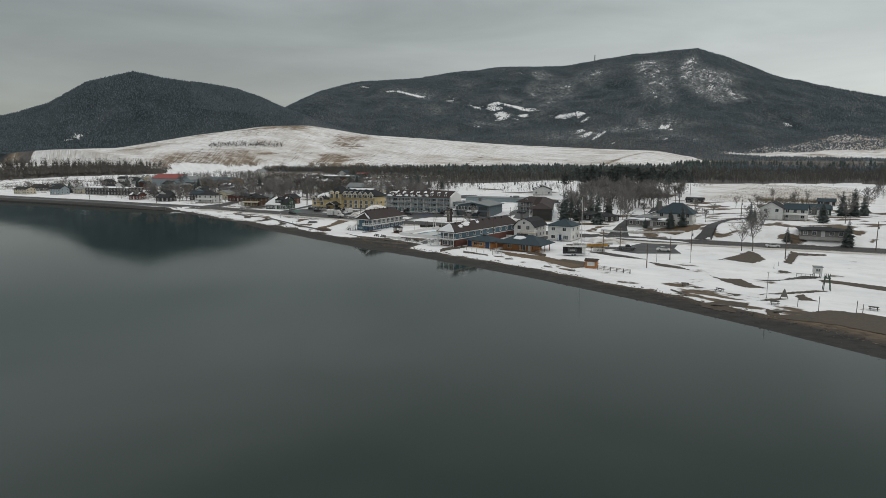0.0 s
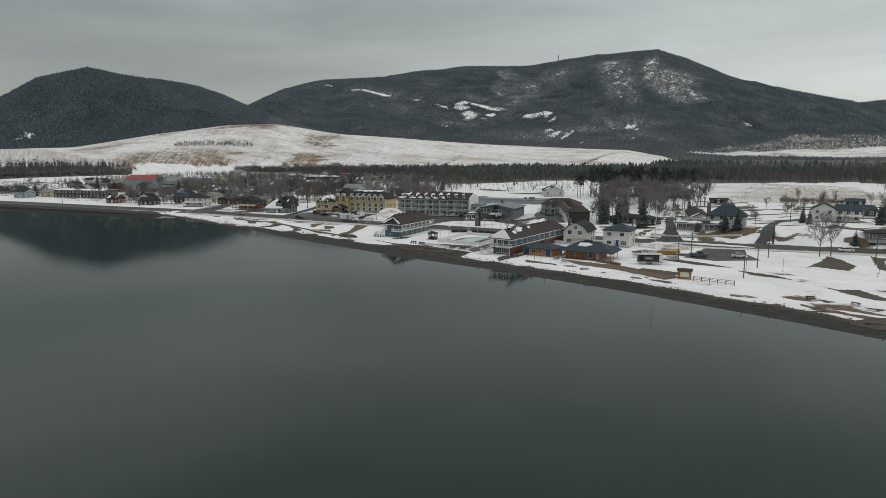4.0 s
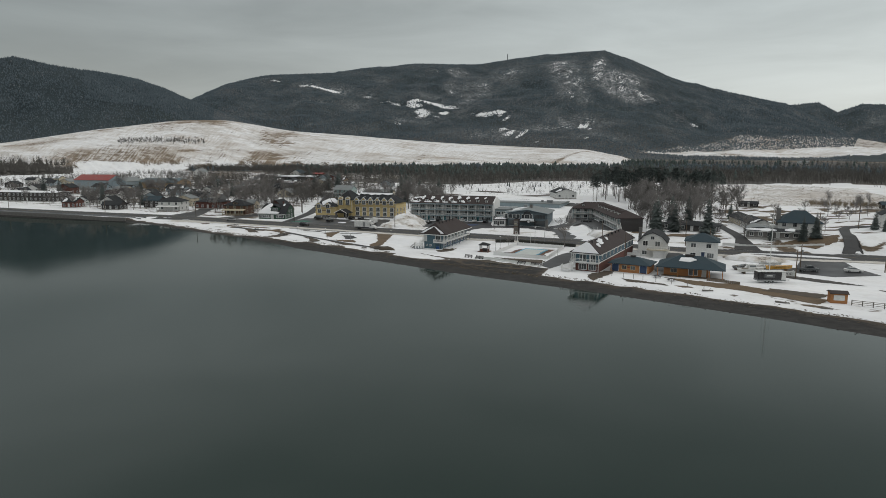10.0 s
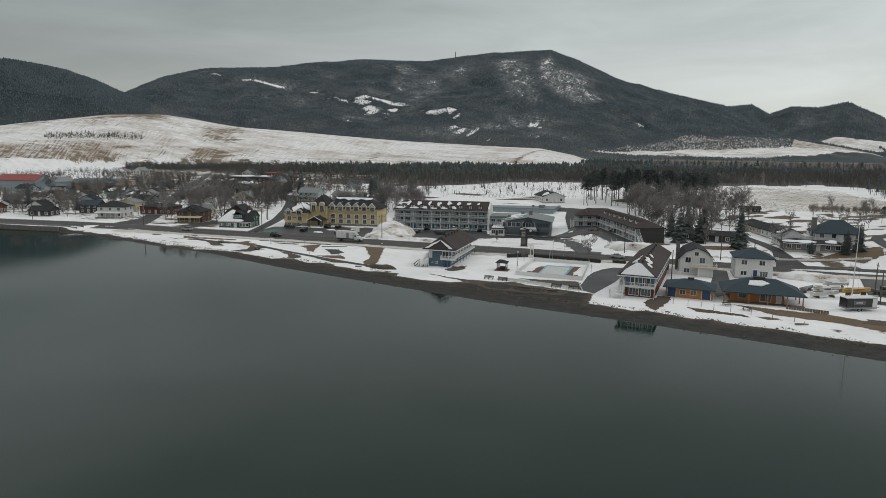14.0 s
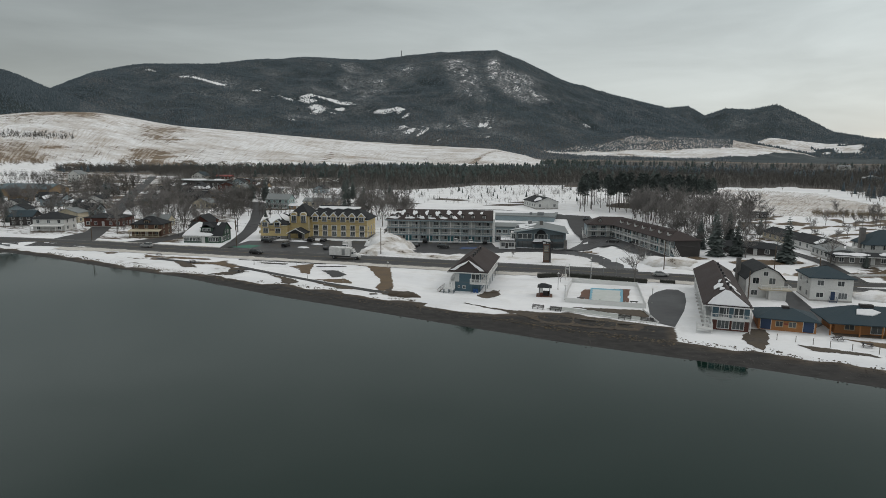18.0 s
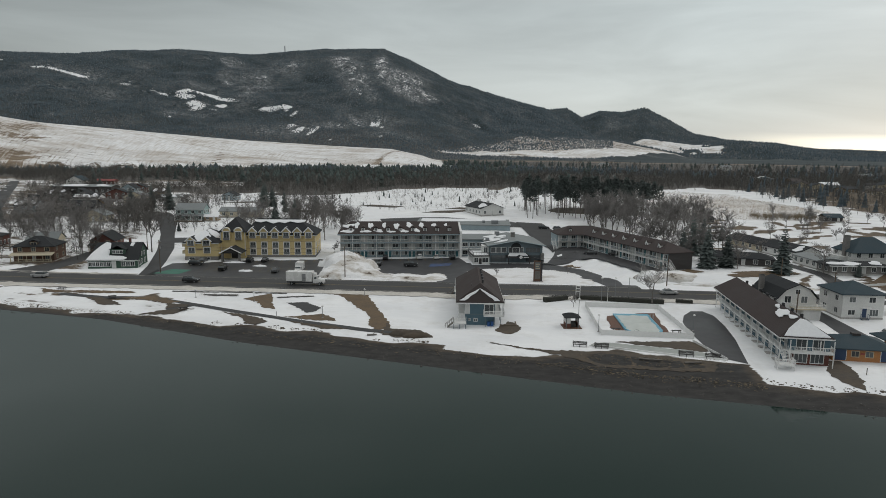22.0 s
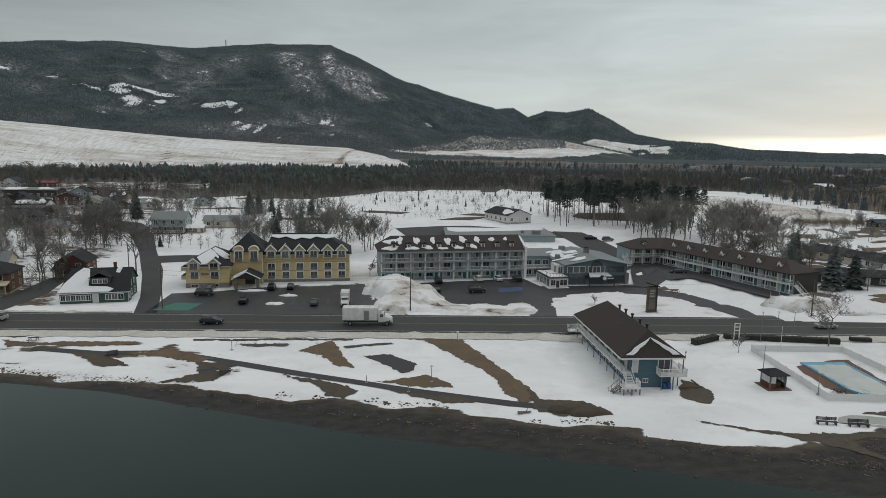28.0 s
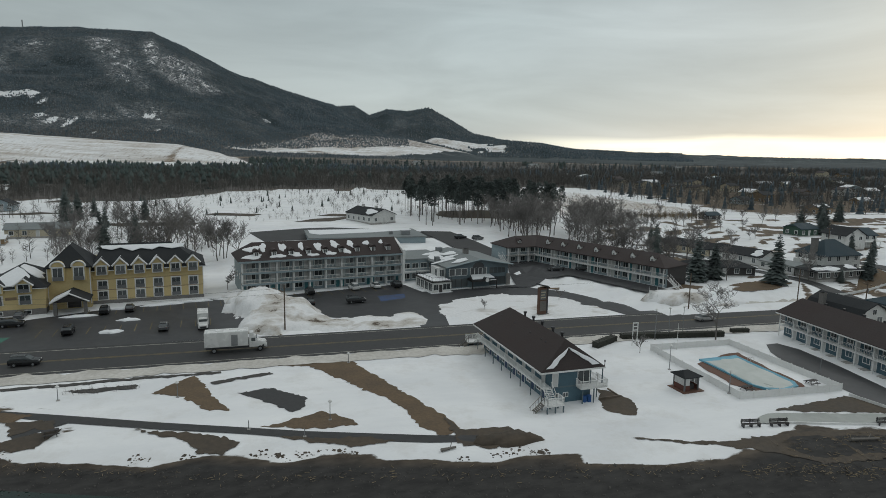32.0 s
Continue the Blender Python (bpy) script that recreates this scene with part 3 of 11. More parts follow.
THIN_WOODS = ((-14.6, 2690, 1.3, 170, 0.8), (-13.6, 2450, 1.2, 150, 0.75), (-12.6, 2300, 0.7, 70, 0.5), (-11.5, 2720, 0.7, 190, 0.9), (-10.2, 2560, 0.9, 120, 0.95), (-8.6, 2490, 1.2, 80, 0.9), (-7.2, 2500, 0.8, 45, 0.75), (-9.4, 2680, 1.6, 120, 0.7), (-19.6, 2700, 1.5, 130, 0.55), (-22.4, 2480, 1.6, 120, 0.5), (-36.0, 2420, 2.4, 50, 0.5), (-13.0, 2060, 2.2, 60, 0.5), (-20.5, 1960, 2.5, 50, 0.5),
              (-24.9, 2490, 0.5, 90, 0.7), (-23.3, 2340, 0.7, 90, 0.75), (-24.2, 2720, 0.8, 60, 0.65), (-21.6, 2620, 0.5, 60, 0.5), (-16.4, 1990, 1.5, 26, 0.8), (-26.5, 2310, 2.4, 40, 0.35), (-33.5, 2260, 3.0, 60, 0.25), (-37.5, 2200, 2.5, 60, 0.22),
              (-10.5, 1950, 3.0, 40, 0.3), (-28, 2100, 2.5, 30, 0.35), (-18.5, 2820, 1.2, 60, 0.3), (-31.0, 2600, 1.0, 50, 0.3), (-52, 1620, 3.0, 40, 0.25), (-63, 1600, 3.0, 60, 0.25), (9.3, 3900, 0.5, 90, 0.4), (4.0, 3400, 1.5, 100, 0.3))


def hill_open(x, y):
    """Open snow, and woods so thin that snow and rock show between the stems, 0 to 1 each."""
    a, r = polar(x, y)
    opened, sparse = np.zeros_like(a), np.zeros_like(a)
    ragged_edge = 0.55 * fbm(x, y, 70, 4, 6)
    for az, rr, da, dr in CLEARINGS:
        opened = np.maximum(opened, 1.35 - np.hypot((a - az) / da, (r - rr) / dr) * 1.15 + ragged_edge)
    for pts, width in CUT_LINES:
        best = np.full_like(a, 1e9)
        for (a0, r0), (a1, r1) in zip(pts, pts[1:]):
            u = np.clip((a - a0) / (a1 - a0), 0, 1)
            best = np.minimum(best, np.hypot((a - a0 - u * (a1 - a0)) * r * 0.01745, r - r0 - u * (r1 - r0)))
        opened = np.maximum(opened, 1.6 - best / width + 0.5 * fbm(x, y, 90, 3, 12))
    for az, rr, da, dr, most in THIN_WOODS:
        d = np.hypot((a - az) / da, (r - rr) / dr)
        sparse = np.maximum(sparse, most * np.clip(1.7 - d, 0, 1))
    gullies = np.clip(0.55 + 0.9 * fbm(a * 60 + (r - 2700) * 0.10, r * 0.25, 40, 3, 8), 0, 1)
    faces = sparse * (a > -46)
    sparse = np.clip(sparse * (0.45 + 0.75 * gullies) + 0.34 * np.clip(fbm(x, y, 210, 5, 14) + 0.05, 0, 1), 0, 1)
    streaks = fbm(a * r * 0.01745 + 0.25 * r, r * 0.30, 13, 3, 51)
    opened = np.maximum(opened * (0.8 + 0.5 * fbm(x, y, 34, 3, 53)), 0.48 * np.clip(4.0 * (streaks - 0.14), 0, 1) * np.clip(faces * 1.2, 0, 0.9))
    return np.clip(opened, 0, 1), sparse


# how far up the shingle reaches from the water's edge
BEACH = ((-160, 4.2), (-90, 3.0), (-77, 3.3), (-64, 5.6), (-49, 6.3), (-38, 8.3), (-10, 8.8), (14, 8.4), (20, 9.4), (29, 11.6), (36, 17.0), (45, 17.0), (54, 16.6), (58, 15.8), (61.5, 8.0), (66, 6.6), (75, 7.8), (90, 7.6))


def beach_width(x):
    return np.interp(x, *np.array(BEACH, float).T)


def cover(x, y):
    """Snow, wood and beach, 0 to 1."""
    a, r = polar(x, y)
    s = y - shore(x)
    w = woods(x, y)
    east, barn, patch = fields(x, y)
    snow = np.full_like(x, 0.92) + 0.0 * y
    snow = np.where((y < 60) & (s > 14), 0.86 + 0.10 * np.clip((y + 62) / 8, 0, 1), snow)
    # thin, broken snow on the strip along the shingle
    thin = np.exp(-((s - 13) / 5.0) ** 2)
    left = np.clip((-20 - x) / 40, 0, 1) + np.clip((x - 120) / 40, 0, 1)
    snow = snow - thin * (0.10 + np.where(x > 0, 0.05, 0.12) * np.clip(left, 0, 1)) - np.clip(left, 0, 1) * np.where(x > 0, 0.13, 0.06) * (y < road_near(x) - 3)
    lawn = np.clip((x - 84) / 14, 0, 1) * (y < road_near(x) - 3) * np.clip((s - 7) / 3, 0, 1)
    u, v = x * 0.93 - y * 0.36, x * 0.36 + y * 0.93
    snow = snow - lawn * (0.34 * np.clip(0.12 + 1.5 * fbm(u * 0.42, v, 8.5, 4, 23), 0, 1) * np.clip(1.35 - (s - 9) / 13, 0.12, 1) + 0.26 * np.clip(-0.15 + 1.7 * fbm(u * 0.34, v, 12, 4, 21), 0, 1))
    snow = snow - 0.42 * np.clip((x - 178) / 14, 0, 1) * np.clip((19 - s) / 5, 0, 1) * (s > 5)
    park = np.clip((-42 - x) / 30, 0, 1) * np.clip((x + 170) / 20, 0, 1) * (y < road_near(x) - 4) * np.clip((s - 3) / 2, 0, 1)
    snow = snow - park * 0.36 * np.clip(0.0 + 1.6 * fbm(u * 0.35, v, 7.5, 4, 61), 0, 1)
    yard = np.clip((x - 84) / 14, 0, 1) * (y > road_near(x) + 10) * (y < 96)
    snow = snow - yard * 0.40 * np.clip(0.15 + 2.4 * fbm(x * 0.6, y * 1.3, 15, 4, 31), 0, 1)
    snow = np.where(east, 0.74 + 0.04 * fbm(x, y, 40, 3), snow)
    snow = np.where(barn, 0.63 + 0.07 * fbm(x * 0.4, y, 70, 3, 41), snow)
    town = 0.85 * np.clip((x - 76) / 10, 0, 1) * (y > -41) * (y < 96) + 1.75 * np.clip((-108 - x - 0.3 * y) / 20, 0, 1) * (y > -44) + np.clip((x - 205) / 30, 0, 1) * np.clip((y - 60) / 30, 0, 1) + 0.5 * np.clip((y - 100) / 30, 0, 1) * (x < 60)
    snow = np.where(east | barn, snow, snow - 0.24 * np.clip(town, 0, 1.8) - 0.28 * np.clip((x - 200) / 15, 0, 1) * np.clip((y - 100) / 30, 0, 1))
    beach = np.clip((beach_width(x) + fbm(x, y, 17, 3) * 1.3 + 1.5 * np.clip((x - 185) / 20, 0, 1) - s) / 1.8, 0, 1)
    snow = snow * (1 - beach)
    wood = np.maximum(w, np.clip((r - 900) / 60, 0, 1) * (y > 0))
    snow = np.where(wood > 0.5, 0.25 - 0.06 * np.clip((y - 260) / 120, 0, 1) + 0.12 * fbm(x, y, 420, 4, 3), snow)
    rows, begin, fade = RIDGES["snow_field"]
    ridge = np.interp(a, *np.array(rows, float).T[:2])
    f = (a > -76) & (a < -6.6) & (r > begin + 25 + 14 * fbm(x, y, 160, 2)) & (r < ridge + 40)
    low = np.interp(a, (-6.9, 0, 5, 10, 15.5), (1790, 1742, 1752, 1900, 2280)) + 14 * fbm(x, y, 140, 2)
    top = np.interp(a, (-6.9, -3.5, 0, 4.3, 9, 15.5), (1800, 1930, 2065, 2265, 2275, 2290))
    e = (a > -6.9) & (a < 15.5) & (r > low) & (r < top)
    shrub = e & (r > low + 0.42 * (top - low))
    d = (a > 10.8) & (a < 18) & (r > 2380) & (r < 2540) & (fbm(x, y, 190, 3, 1) > -0.35)
    hold = lambda az, rr, da, dr: np.exp(-((a - az) / da) ** 2 - ((r - rr) / dr) ** 2)
    def along(pts, width):
        """1 on a track through points of bearing and distance."""
        best = np.full_like(x, 1e9)
        for (a0, r0), (a1, r1) in zip(pts, pts[1:]):
            u = np.clip((r - r0) / (r1 - r0), 0, 1)
            best = np.minimum(best, np.hypot((a - a0 - u * (a1 - a0)) * r * 0.01745, np.maximum(np.maximum(r0 - r, r - r1), 0)))
        return np.exp(-(best / width) ** 2)
    crest = np.clip(1.5 - np.hypot((a + 48.0) / 4.0, (r - 1262 - 5 * (a + 50)) / 105), 0, 1) + np.clip(1.4 - np.hypot((a + 54.6) / 1.4, (r - 1225) / 26), 0, 1)
    tawny = np.clip(1.5 - np.hypot((a + 40.7) / 1.5, (r - 1120) / 85), 0, 1) + 1.1 * np.clip((1000 - r) / 20, 0, 1) * np.clip((a + 44) * 1.5, 0, 1) * np.clip((-39.6 - a) * 1.5, 0, 1)
    lower = np.clip((1035 + 4 * np.sin(a) - r) / 40, 0, 1) * np.clip((-47.6 - a) / 1.5, 0, 1) * np.clip((a + 60) / 2, 0, 1)
    lower2 = np.clip((1010 - r) / 30, 0, 1) * np.clip((-44 - a) / 1.0, 0, 1) * np.clip((a + 47.6) / 1.0, 0, 1)
    western = np.clip(1.3 - np.hypot((a + 59.6) / 2.6, (r - 1130) / 40), 0, 1)
    snow = np.where(f, 0.70 + 0.03 * (a > -38) + 0.05 * fbm(x, y, 260, 3, 2) - 0.40 * np.clip(crest, 0, 1) * np.clip(0.75 + 0.9 * fbm(x * 0.5, y * 1.4, 60, 3, 33), 0, 1) - 0.27 * np.clip(tawny, 0, 1) - 0.26 * lower - 0.12 * lower2 - 0.3 * western
                    - 0.10 * (r < 1010) * (a > -39) - 0.5 * along(((-40.4, 905), (-39.1, 1060), (-39.0, 1380)), 2.4) - 0.35 * along(((-26.5, 905), (-25.6, 1120), (-25.2, 1250)), 2.2) - 0.4 * along(((-48.1, 965), (-46.5, 1060), (-45.1, 1290)), 2.6)
                    - 0.3 * along(((-13.2, 905), (-11.4, 1150), (-9.8, 1300)), 5) + 0.3 * along(((-44.4, 905), (-42.0, 1000)), 4), snow)
    snow = np.where(e, np.where(shrub, 0.50 + 0.06 * fbm(x, y, 90, 3), 0.76 + 0.05 * fbm(x, y, 120, 3)) - 0.45 * hold(0.5, 1790, 1.3, 26), snow)
    snow = np.where(d, 0.78, snow)
    wood = np.where(f | d, np.where((a < -57.6) & (r < 960), 1.0, 0.0), np.where(e, np.where(shrub, 0.7, 0.1), wood))
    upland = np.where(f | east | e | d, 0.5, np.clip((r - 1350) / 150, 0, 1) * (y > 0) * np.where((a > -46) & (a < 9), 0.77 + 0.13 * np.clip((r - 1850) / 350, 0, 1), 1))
    opened, thin_wood = hill_open(x, y)
    high = wood > 0.5
    snow = np.where(high & (upland > 0.55), np.maximum(snow * 0.8, np.maximum(0.28 + 0.55 * opened, 0.30 + 0.17 * thin_wood)), snow)
    beach = np.maximum(beach, np.where(high & (r > 1900), 0.75 * thin_wood, 0))
    return np.clip(snow, 0, 1), np.clip(wood, 0, 1), beach, upland


def build_ground():
    xs = [-v for v in spaced(430, 4950, 6, 1.04, 25)][::-1] + list(np.arange(-426, 330, 4.0)) + spaced(330, 4950, 6, 1.04, 25)
    xs = np.array(xs)
    ys0 = shore(xs)
    rows = [ys0 + s for s in (-900, -300, -60, -25, -10, -4, 0, 2, 4, 6, 8, 10, 12, 14, 16)]
    rows += [(ys0 + 16) * (1 - u) + (-45) * u for u in np.linspace(0.07, 1, 13)]
    rows += [np.full_like(xs, v) for v in list(np.arange(-40, 130, 5.0))]
    far = spaced(130, 4950, 6, 1.05, 24)
    rows += [np.full_like(xs, v) for v in far]
    X, Y = np.tile(xs, (len(rows), 1)), np.array(rows)
    Z = land(X, Y)
    n, k = X.shape
    co = np.stack([X, Y, Z], -1).reshape(-1, 3)
    i = np.arange(n * k).reshape(n, k)
    faces = np.stack([i[:-1, :-1], i[:-1, 1:], i[1:, 1:], i[1:, :-1]], -1).reshape(-1, 4)
    me = mesh_from("ground", co.tolist(), faces.tolist(), "ground")
    s, w, b, up = cover(X.ravel(), Y.ravel())
    at = me.attributes.new("cover", "FLOAT_COLOR", "POINT")
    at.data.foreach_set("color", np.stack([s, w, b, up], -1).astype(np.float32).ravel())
    me.polygons.foreach_set("use_smooth", [True] * len(me.polygons))
    tagged(new("ground", me), "thawing snow over brown winter grass, woods and hills", "ground", kind="structure")
    big = mesh_from("water", [(-4900, -4900, 0), (4900, -4900, 0), (4900, 0, 0), (-4900, 0, 0)], [(0, 1, 2, 3)], "water")
    tagged(new("water", big), "calm dark grey-green sea bay", "water", kind="structure")


build_ground()

# ---- building kit ----
def box(bm, x0, y0, z0, x1, y1, z1, m=None):
    v = [bm.verts.new(p) for p in ((x0, y0, z0), (x1, y0, z0), (x1, y1, z0), (x0, y1, z0), (x0, y0, z1), (x1, y0, z1), (x1, y1, z1), (x0, y1, z1))]
    if m is not None:
        for q in v:
            q.co = m @ q.co
    for f in ((3, 2, 1, 0), (4, 5, 6, 7), (0, 1, 5, 4), (1, 2, 6, 5), (2, 3, 7, 6), (3, 0, 4, 7)):
        bm.faces.new([v[i] for i in f])
    return v


def prism(bm, outline, z0, z1):
    """An upright prism on an outline of (x, y), counter-clockwise."""
    a, b = [bm.verts.new((x, y, z0)) for x, y in outline], [bm.verts.new((x, y, z1)) for x, y in outline]
    bm.faces.new(a[::-1])
    bm.faces.new(b)
    for i in range(len(a)):
        j = (i + 1) % len(a)
        bm.faces.new((a[i], a[j], b[j], b[i]))


def rod(bm, a, b, r0, r1=None, n=6):
    a, b = Vector(a), Vector(b)
    r1 = r0 if r1 is None else r1
    q = (b - a).to_track_quat("Z", "Y").to_matrix()
    lo = [bm.verts.new(a + q @ Vector((r0 * math.cos(t), r0 * math.sin(t), 0))) for t in (6.2832 * i / n for i in range(n))]
    hi = [bm.verts.new(b + q @ Vector((r1 * math.cos(t), r1 * math.sin(t), 0))) for t in (6.2832 * i / n for i in range(n))]
    for i in range(n):
        bm.faces.new((lo[i], lo[(i + 1) % n], hi[(i + 1) % n], hi[i]))
    bm.faces.new(lo[::-1])
    bm.faces.new(hi)


def finish(bm, name, material):
    me = bpy.data.meshes.new(name)
    bm.normal_update()
    bm.to_mesh(me)
    bm.free()
    if material:
        me.materials.append(MAT[material])
    return me


def part(name, bm, material, parent, label=""):
    me = bm if isinstance(bm, bpy.types.Mesh) else finish(bm, name, material)
    ob = new(name, me)
    ob.parent = parent
    return tagged(ob, label)


def placed(name, me, m, parent):
    ob = new(name, me)
    ob.parent = parent
    ob.matrix_basis = m
    return ob


def thing(name, x, y, rz=0.0, label="", category="", group="", kind="", z=None):
    ob = new(name)
    ob.empty_display_size = 0.3
    ob.matrix_basis = pose(x, y, gz(x, y) if z is None else z, 0, 0, rz)
    return tagged(ob, label, category, group, kind)


def boxes(name, material, parent, rows, label=""):
    bm = bmesh.new()
    for r in rows:
        box(bm, *r)
    return part(name, bm, material, parent, label)


def slab_roof(bm, pts, t=0.22):
    """A closed slab under a roof face given by its corners, thick t downwards."""
    a, b = [bm.verts.new(p) for p in pts], [bm.verts.new((p[0], p[1], p[2] - t)) for p in pts]
    bm.faces.new(a)
    bm.faces.new(b[::-1])
    for i in range(len(a)):
        j = (i + 1) % len(a)
        bm.faces.new((a[i], b[i], b[j], a[j]))


def gable_roof(x0, y0, x1, y1, z, rise, over=0.5, along="y", t=0.22, clip=0.0, back=None):
    """A pitched roof with its ridge along an axis; clip: share of the gable that is hipped back at both ends."""
    bm = bmesh.new()
    x0, y0, x1, y1 = x0 - over, y0 - over, x1 + over, y1 + over
    k = Matrix.Identity(3)
    if along == "x":
        x0, y0, x1, y1 = y0, -x1, y1, -x0
        k = Matrix(((0, -1, 0), (1, 0, 0), (0, 0, 1)))
    c, w = (x0 + x1) / 2, (x1 - x0) / 2
    top = z + rise
    inset = clip * w
    tail = inset if back is None else back
    def P(x, y, zz):
        return tuple(k @ Vector((x, y, zz)))
    if clip >= 0.99 or back is not None:
        slab_roof(bm, [P(x0, y1, z), P(x0, y0, z), P(c, y0 + inset, top), P(c, y1 - tail, top)], t)
        slab_roof(bm, [P(x1, y0, z), P(x1, y1, z), P(c, y1 - tail, top), P(c, y0 + inset, top)], t)
        slab_roof(bm, [P(x0, y0, z), P(x1, y0, z), P(c, y0 + inset, top)], t)
        slab_roof(bm, [P(x1, y1, z), P(x0, y1, z), P(c, y1 - tail, top)], t)
    elif clip > 0:
        h = z + rise * (1 - clip)
        a, b = x0 + w * (1 - clip), x1 - w * (1 - clip)
        slab_roof(bm, [P(x0, y1, z), P(x0, y0, z), P(a, y0, h), P(c, y0 + inset, top), P(c, y1 - tail, top), P(a, y1, h)], t)
        slab_roof(bm, [P(x1, y0, z), P(x1, y1, z), P(b, y1, h), P(c, y1 - tail, top), P(c, y0 + inset, top), P(b, y0, h)], t)
        slab_roof(bm, [P(a, y0, h), P(b, y0, h), P(c, y0 + inset, top)], t)
        slab_roof(bm, [P(b, y1, h), P(a, y1, h), P(c, y1 - tail, top)], t)
    else:
        slab_roof(bm, [P(x0, y1, z), P(x0, y0, z), P(c, y0, top), P(c, y1, top)], t)
        slab_roof(bm, [P(x1, y0, z), P(x1, y1, z), P(c, y1, top), P(c, y0, top)], t)
    return bm


def gable_end(bm, x0, x1, y0, y1, z, rise):
    """The wall triangle under a pitched roof whose ridge runs along y, between two planes of y."""
    c = (x0 + x1) / 2
    a = [bm.verts.new(p) for p in ((x0, y0, z), (x1, y0, z), (c, y0, z + rise))]
    b = [bm.verts.new(p) for p in ((x0, y1, z), (x1, y1, z), (c, y1, z + rise))]
    bm.faces.new(a)
    bm.faces.new(b[::-1])
    for i in range(3):
        j = (i + 1) % 3
        bm.faces.new((a[j], a[i], b[i], b[j]))


WINDOW = {}


def window_meshes(w, h, trim, bars=1):
    key = (round(w, 2), round(h, 2), trim, bars)
    if key not in WINDOW:
        bm = bmesh.new()
        t = min(0.12, w * 0.11)
        box(bm, -w / 2 - t, -0.05, -t, -w / 2, 0.03, h + t)
        box(bm, w / 2, -0.05, -t, w / 2 + t, 0.03, h + t)
        box(bm, -w / 2, -0.05, h, w / 2, 0.03, h + t)
        box(bm, -w / 2, -0.07, -t, w / 2, 0.03, 0)
        for i in range(bars):
            c = -w / 2 + w * (i + 1) / (bars + 1)
            box(bm, c - 0.03, -0.035, 0, c + 0.03, 0.03, h)
        frame_me = finish(bm, "window_frame", trim)
        bm = bmesh.new()
        box(bm, -w / 2, -0.012, 0, w / 2, 0.02, h)
        WINDOW[key] = frame_me, finish(bm, "pane", "glass")
    return WINDOW[key]


FACES = {"s": 0, "e": 90, "n": 180, "w": 270}


def window(parent, x, y, z, face="s", w=1.1, h=1.3, trim="white_trim", bars=1):
    """A window with frame and pane on a wall that looks south, east, north or west in the house's own axes."""
    a, b = window_meshes(w, h, trim, bars)
    ob = placed("window", a, pose(x, y, z, 0, 0, FACES[face]), parent)
    placed("pane", b, Matrix.Identity(4), ob)
    return ob


DOORS = {}


def door(parent, x, y, z, face="s", w=0.95, h=2.05, material="door_white"):
    key = (w, h, material)
    if key not in DOORS:
        bm = bmesh.new()
        box(bm, -w / 2, -0.04, 0, w / 2, 0.03, h)
        d = finish(bm, "door", material)
        bm = bmesh.new()
        box(bm, -w / 2 - 0.09, -0.06, 0, -w / 2, 0.03, h + 0.09)
        box(bm, w / 2, -0.06, 0, w / 2 + 0.09, 0.03, h + 0.09)
        box(bm, -w / 2, -0.06, h, w / 2, 0.03, h + 0.09)
        DOORS[key] = d, finish(bm, "door_frame", "white_trim")
    a, b = DOORS[key]
    ob = placed("door", a, pose(x, y, z, 0, 0, FACES[face]), parent)
    placed("door_frame", b, Matrix.Identity(4), ob)
    return ob


def railing(parent, pts, height=1.0, material="white_trim", gap=0.28, name="railing"):
    """A rail with posts and balusters along a line of (x, y, z)."""
    bm = bmesh.new()
    for a, b in zip(pts, pts[1:]):
        a, b = Vector(a), Vector(b)
        d = b - a
        up = Vector((0, 0, 1))
        for z in (0.12, height):
            rod(bm, a + up * z, b + up * z, 0.05, n=4)
        k = max(1, round(d.length / gap))
        for i in range(k + 1):
            p = a + d * (i / k)
            big = i % 8 == 0 or i == k
            rod(bm, p + up * (0 if big else 0.12), p + up * (height + (0.06 if big else 0)), 0.06 if big else 0.024, n=4)
    return part(name, bm, material, parent)


def stairs(parent, x, y, z0, z1, w, run, face="s", material="white_trim"):
    """Open steps that come down from z1 at (x, y) towards the given side."""
    bm = bmesh.new()
    n = max(2, round((z1 - z0) / 0.19))
    m = pose(x, y, 0, 0, 0, FACES[face])
    for i in range(n):
        z, d = z1 - (z1 - z0) * (i + 1) / n, run * i / n
        box(bm, -w / 2, -d - run / n, z - 0.05, w / 2, -d, z, m)
    for s in (-w / 2, w / 2):
        a, b = m @ Vector((s, 0, z1)), m @ Vector((s, -run, z0))
        rod(bm, a - Vector((0, 0, 0.15)), b, 0.08, n=4)
        rod(bm, a + Vector((0, 0, 0.9)), b + Vector((0, 0, 0.9)), 0.045, n=4)
        for i in range(0, n + 1, 2):
            p = a + (b - a) * (i / n)
            rod(bm, p, p + Vector((0, 0, 0.9)), 0.03, n=4)
    return part("stairs", bm, material, parent)


def snow_on(parent, pts, t=0.12, label="melting snow patch on the roof"):
    """A thin slab of snow on a slope, outline given in the house's axes."""
    bm = bmesh.new()
    up = [(x, y, z + t) for x, y, z in pts]
    slab_roof(bm, up, t)
    return part("snow_patch", bm, "snow_cap", parent, label)


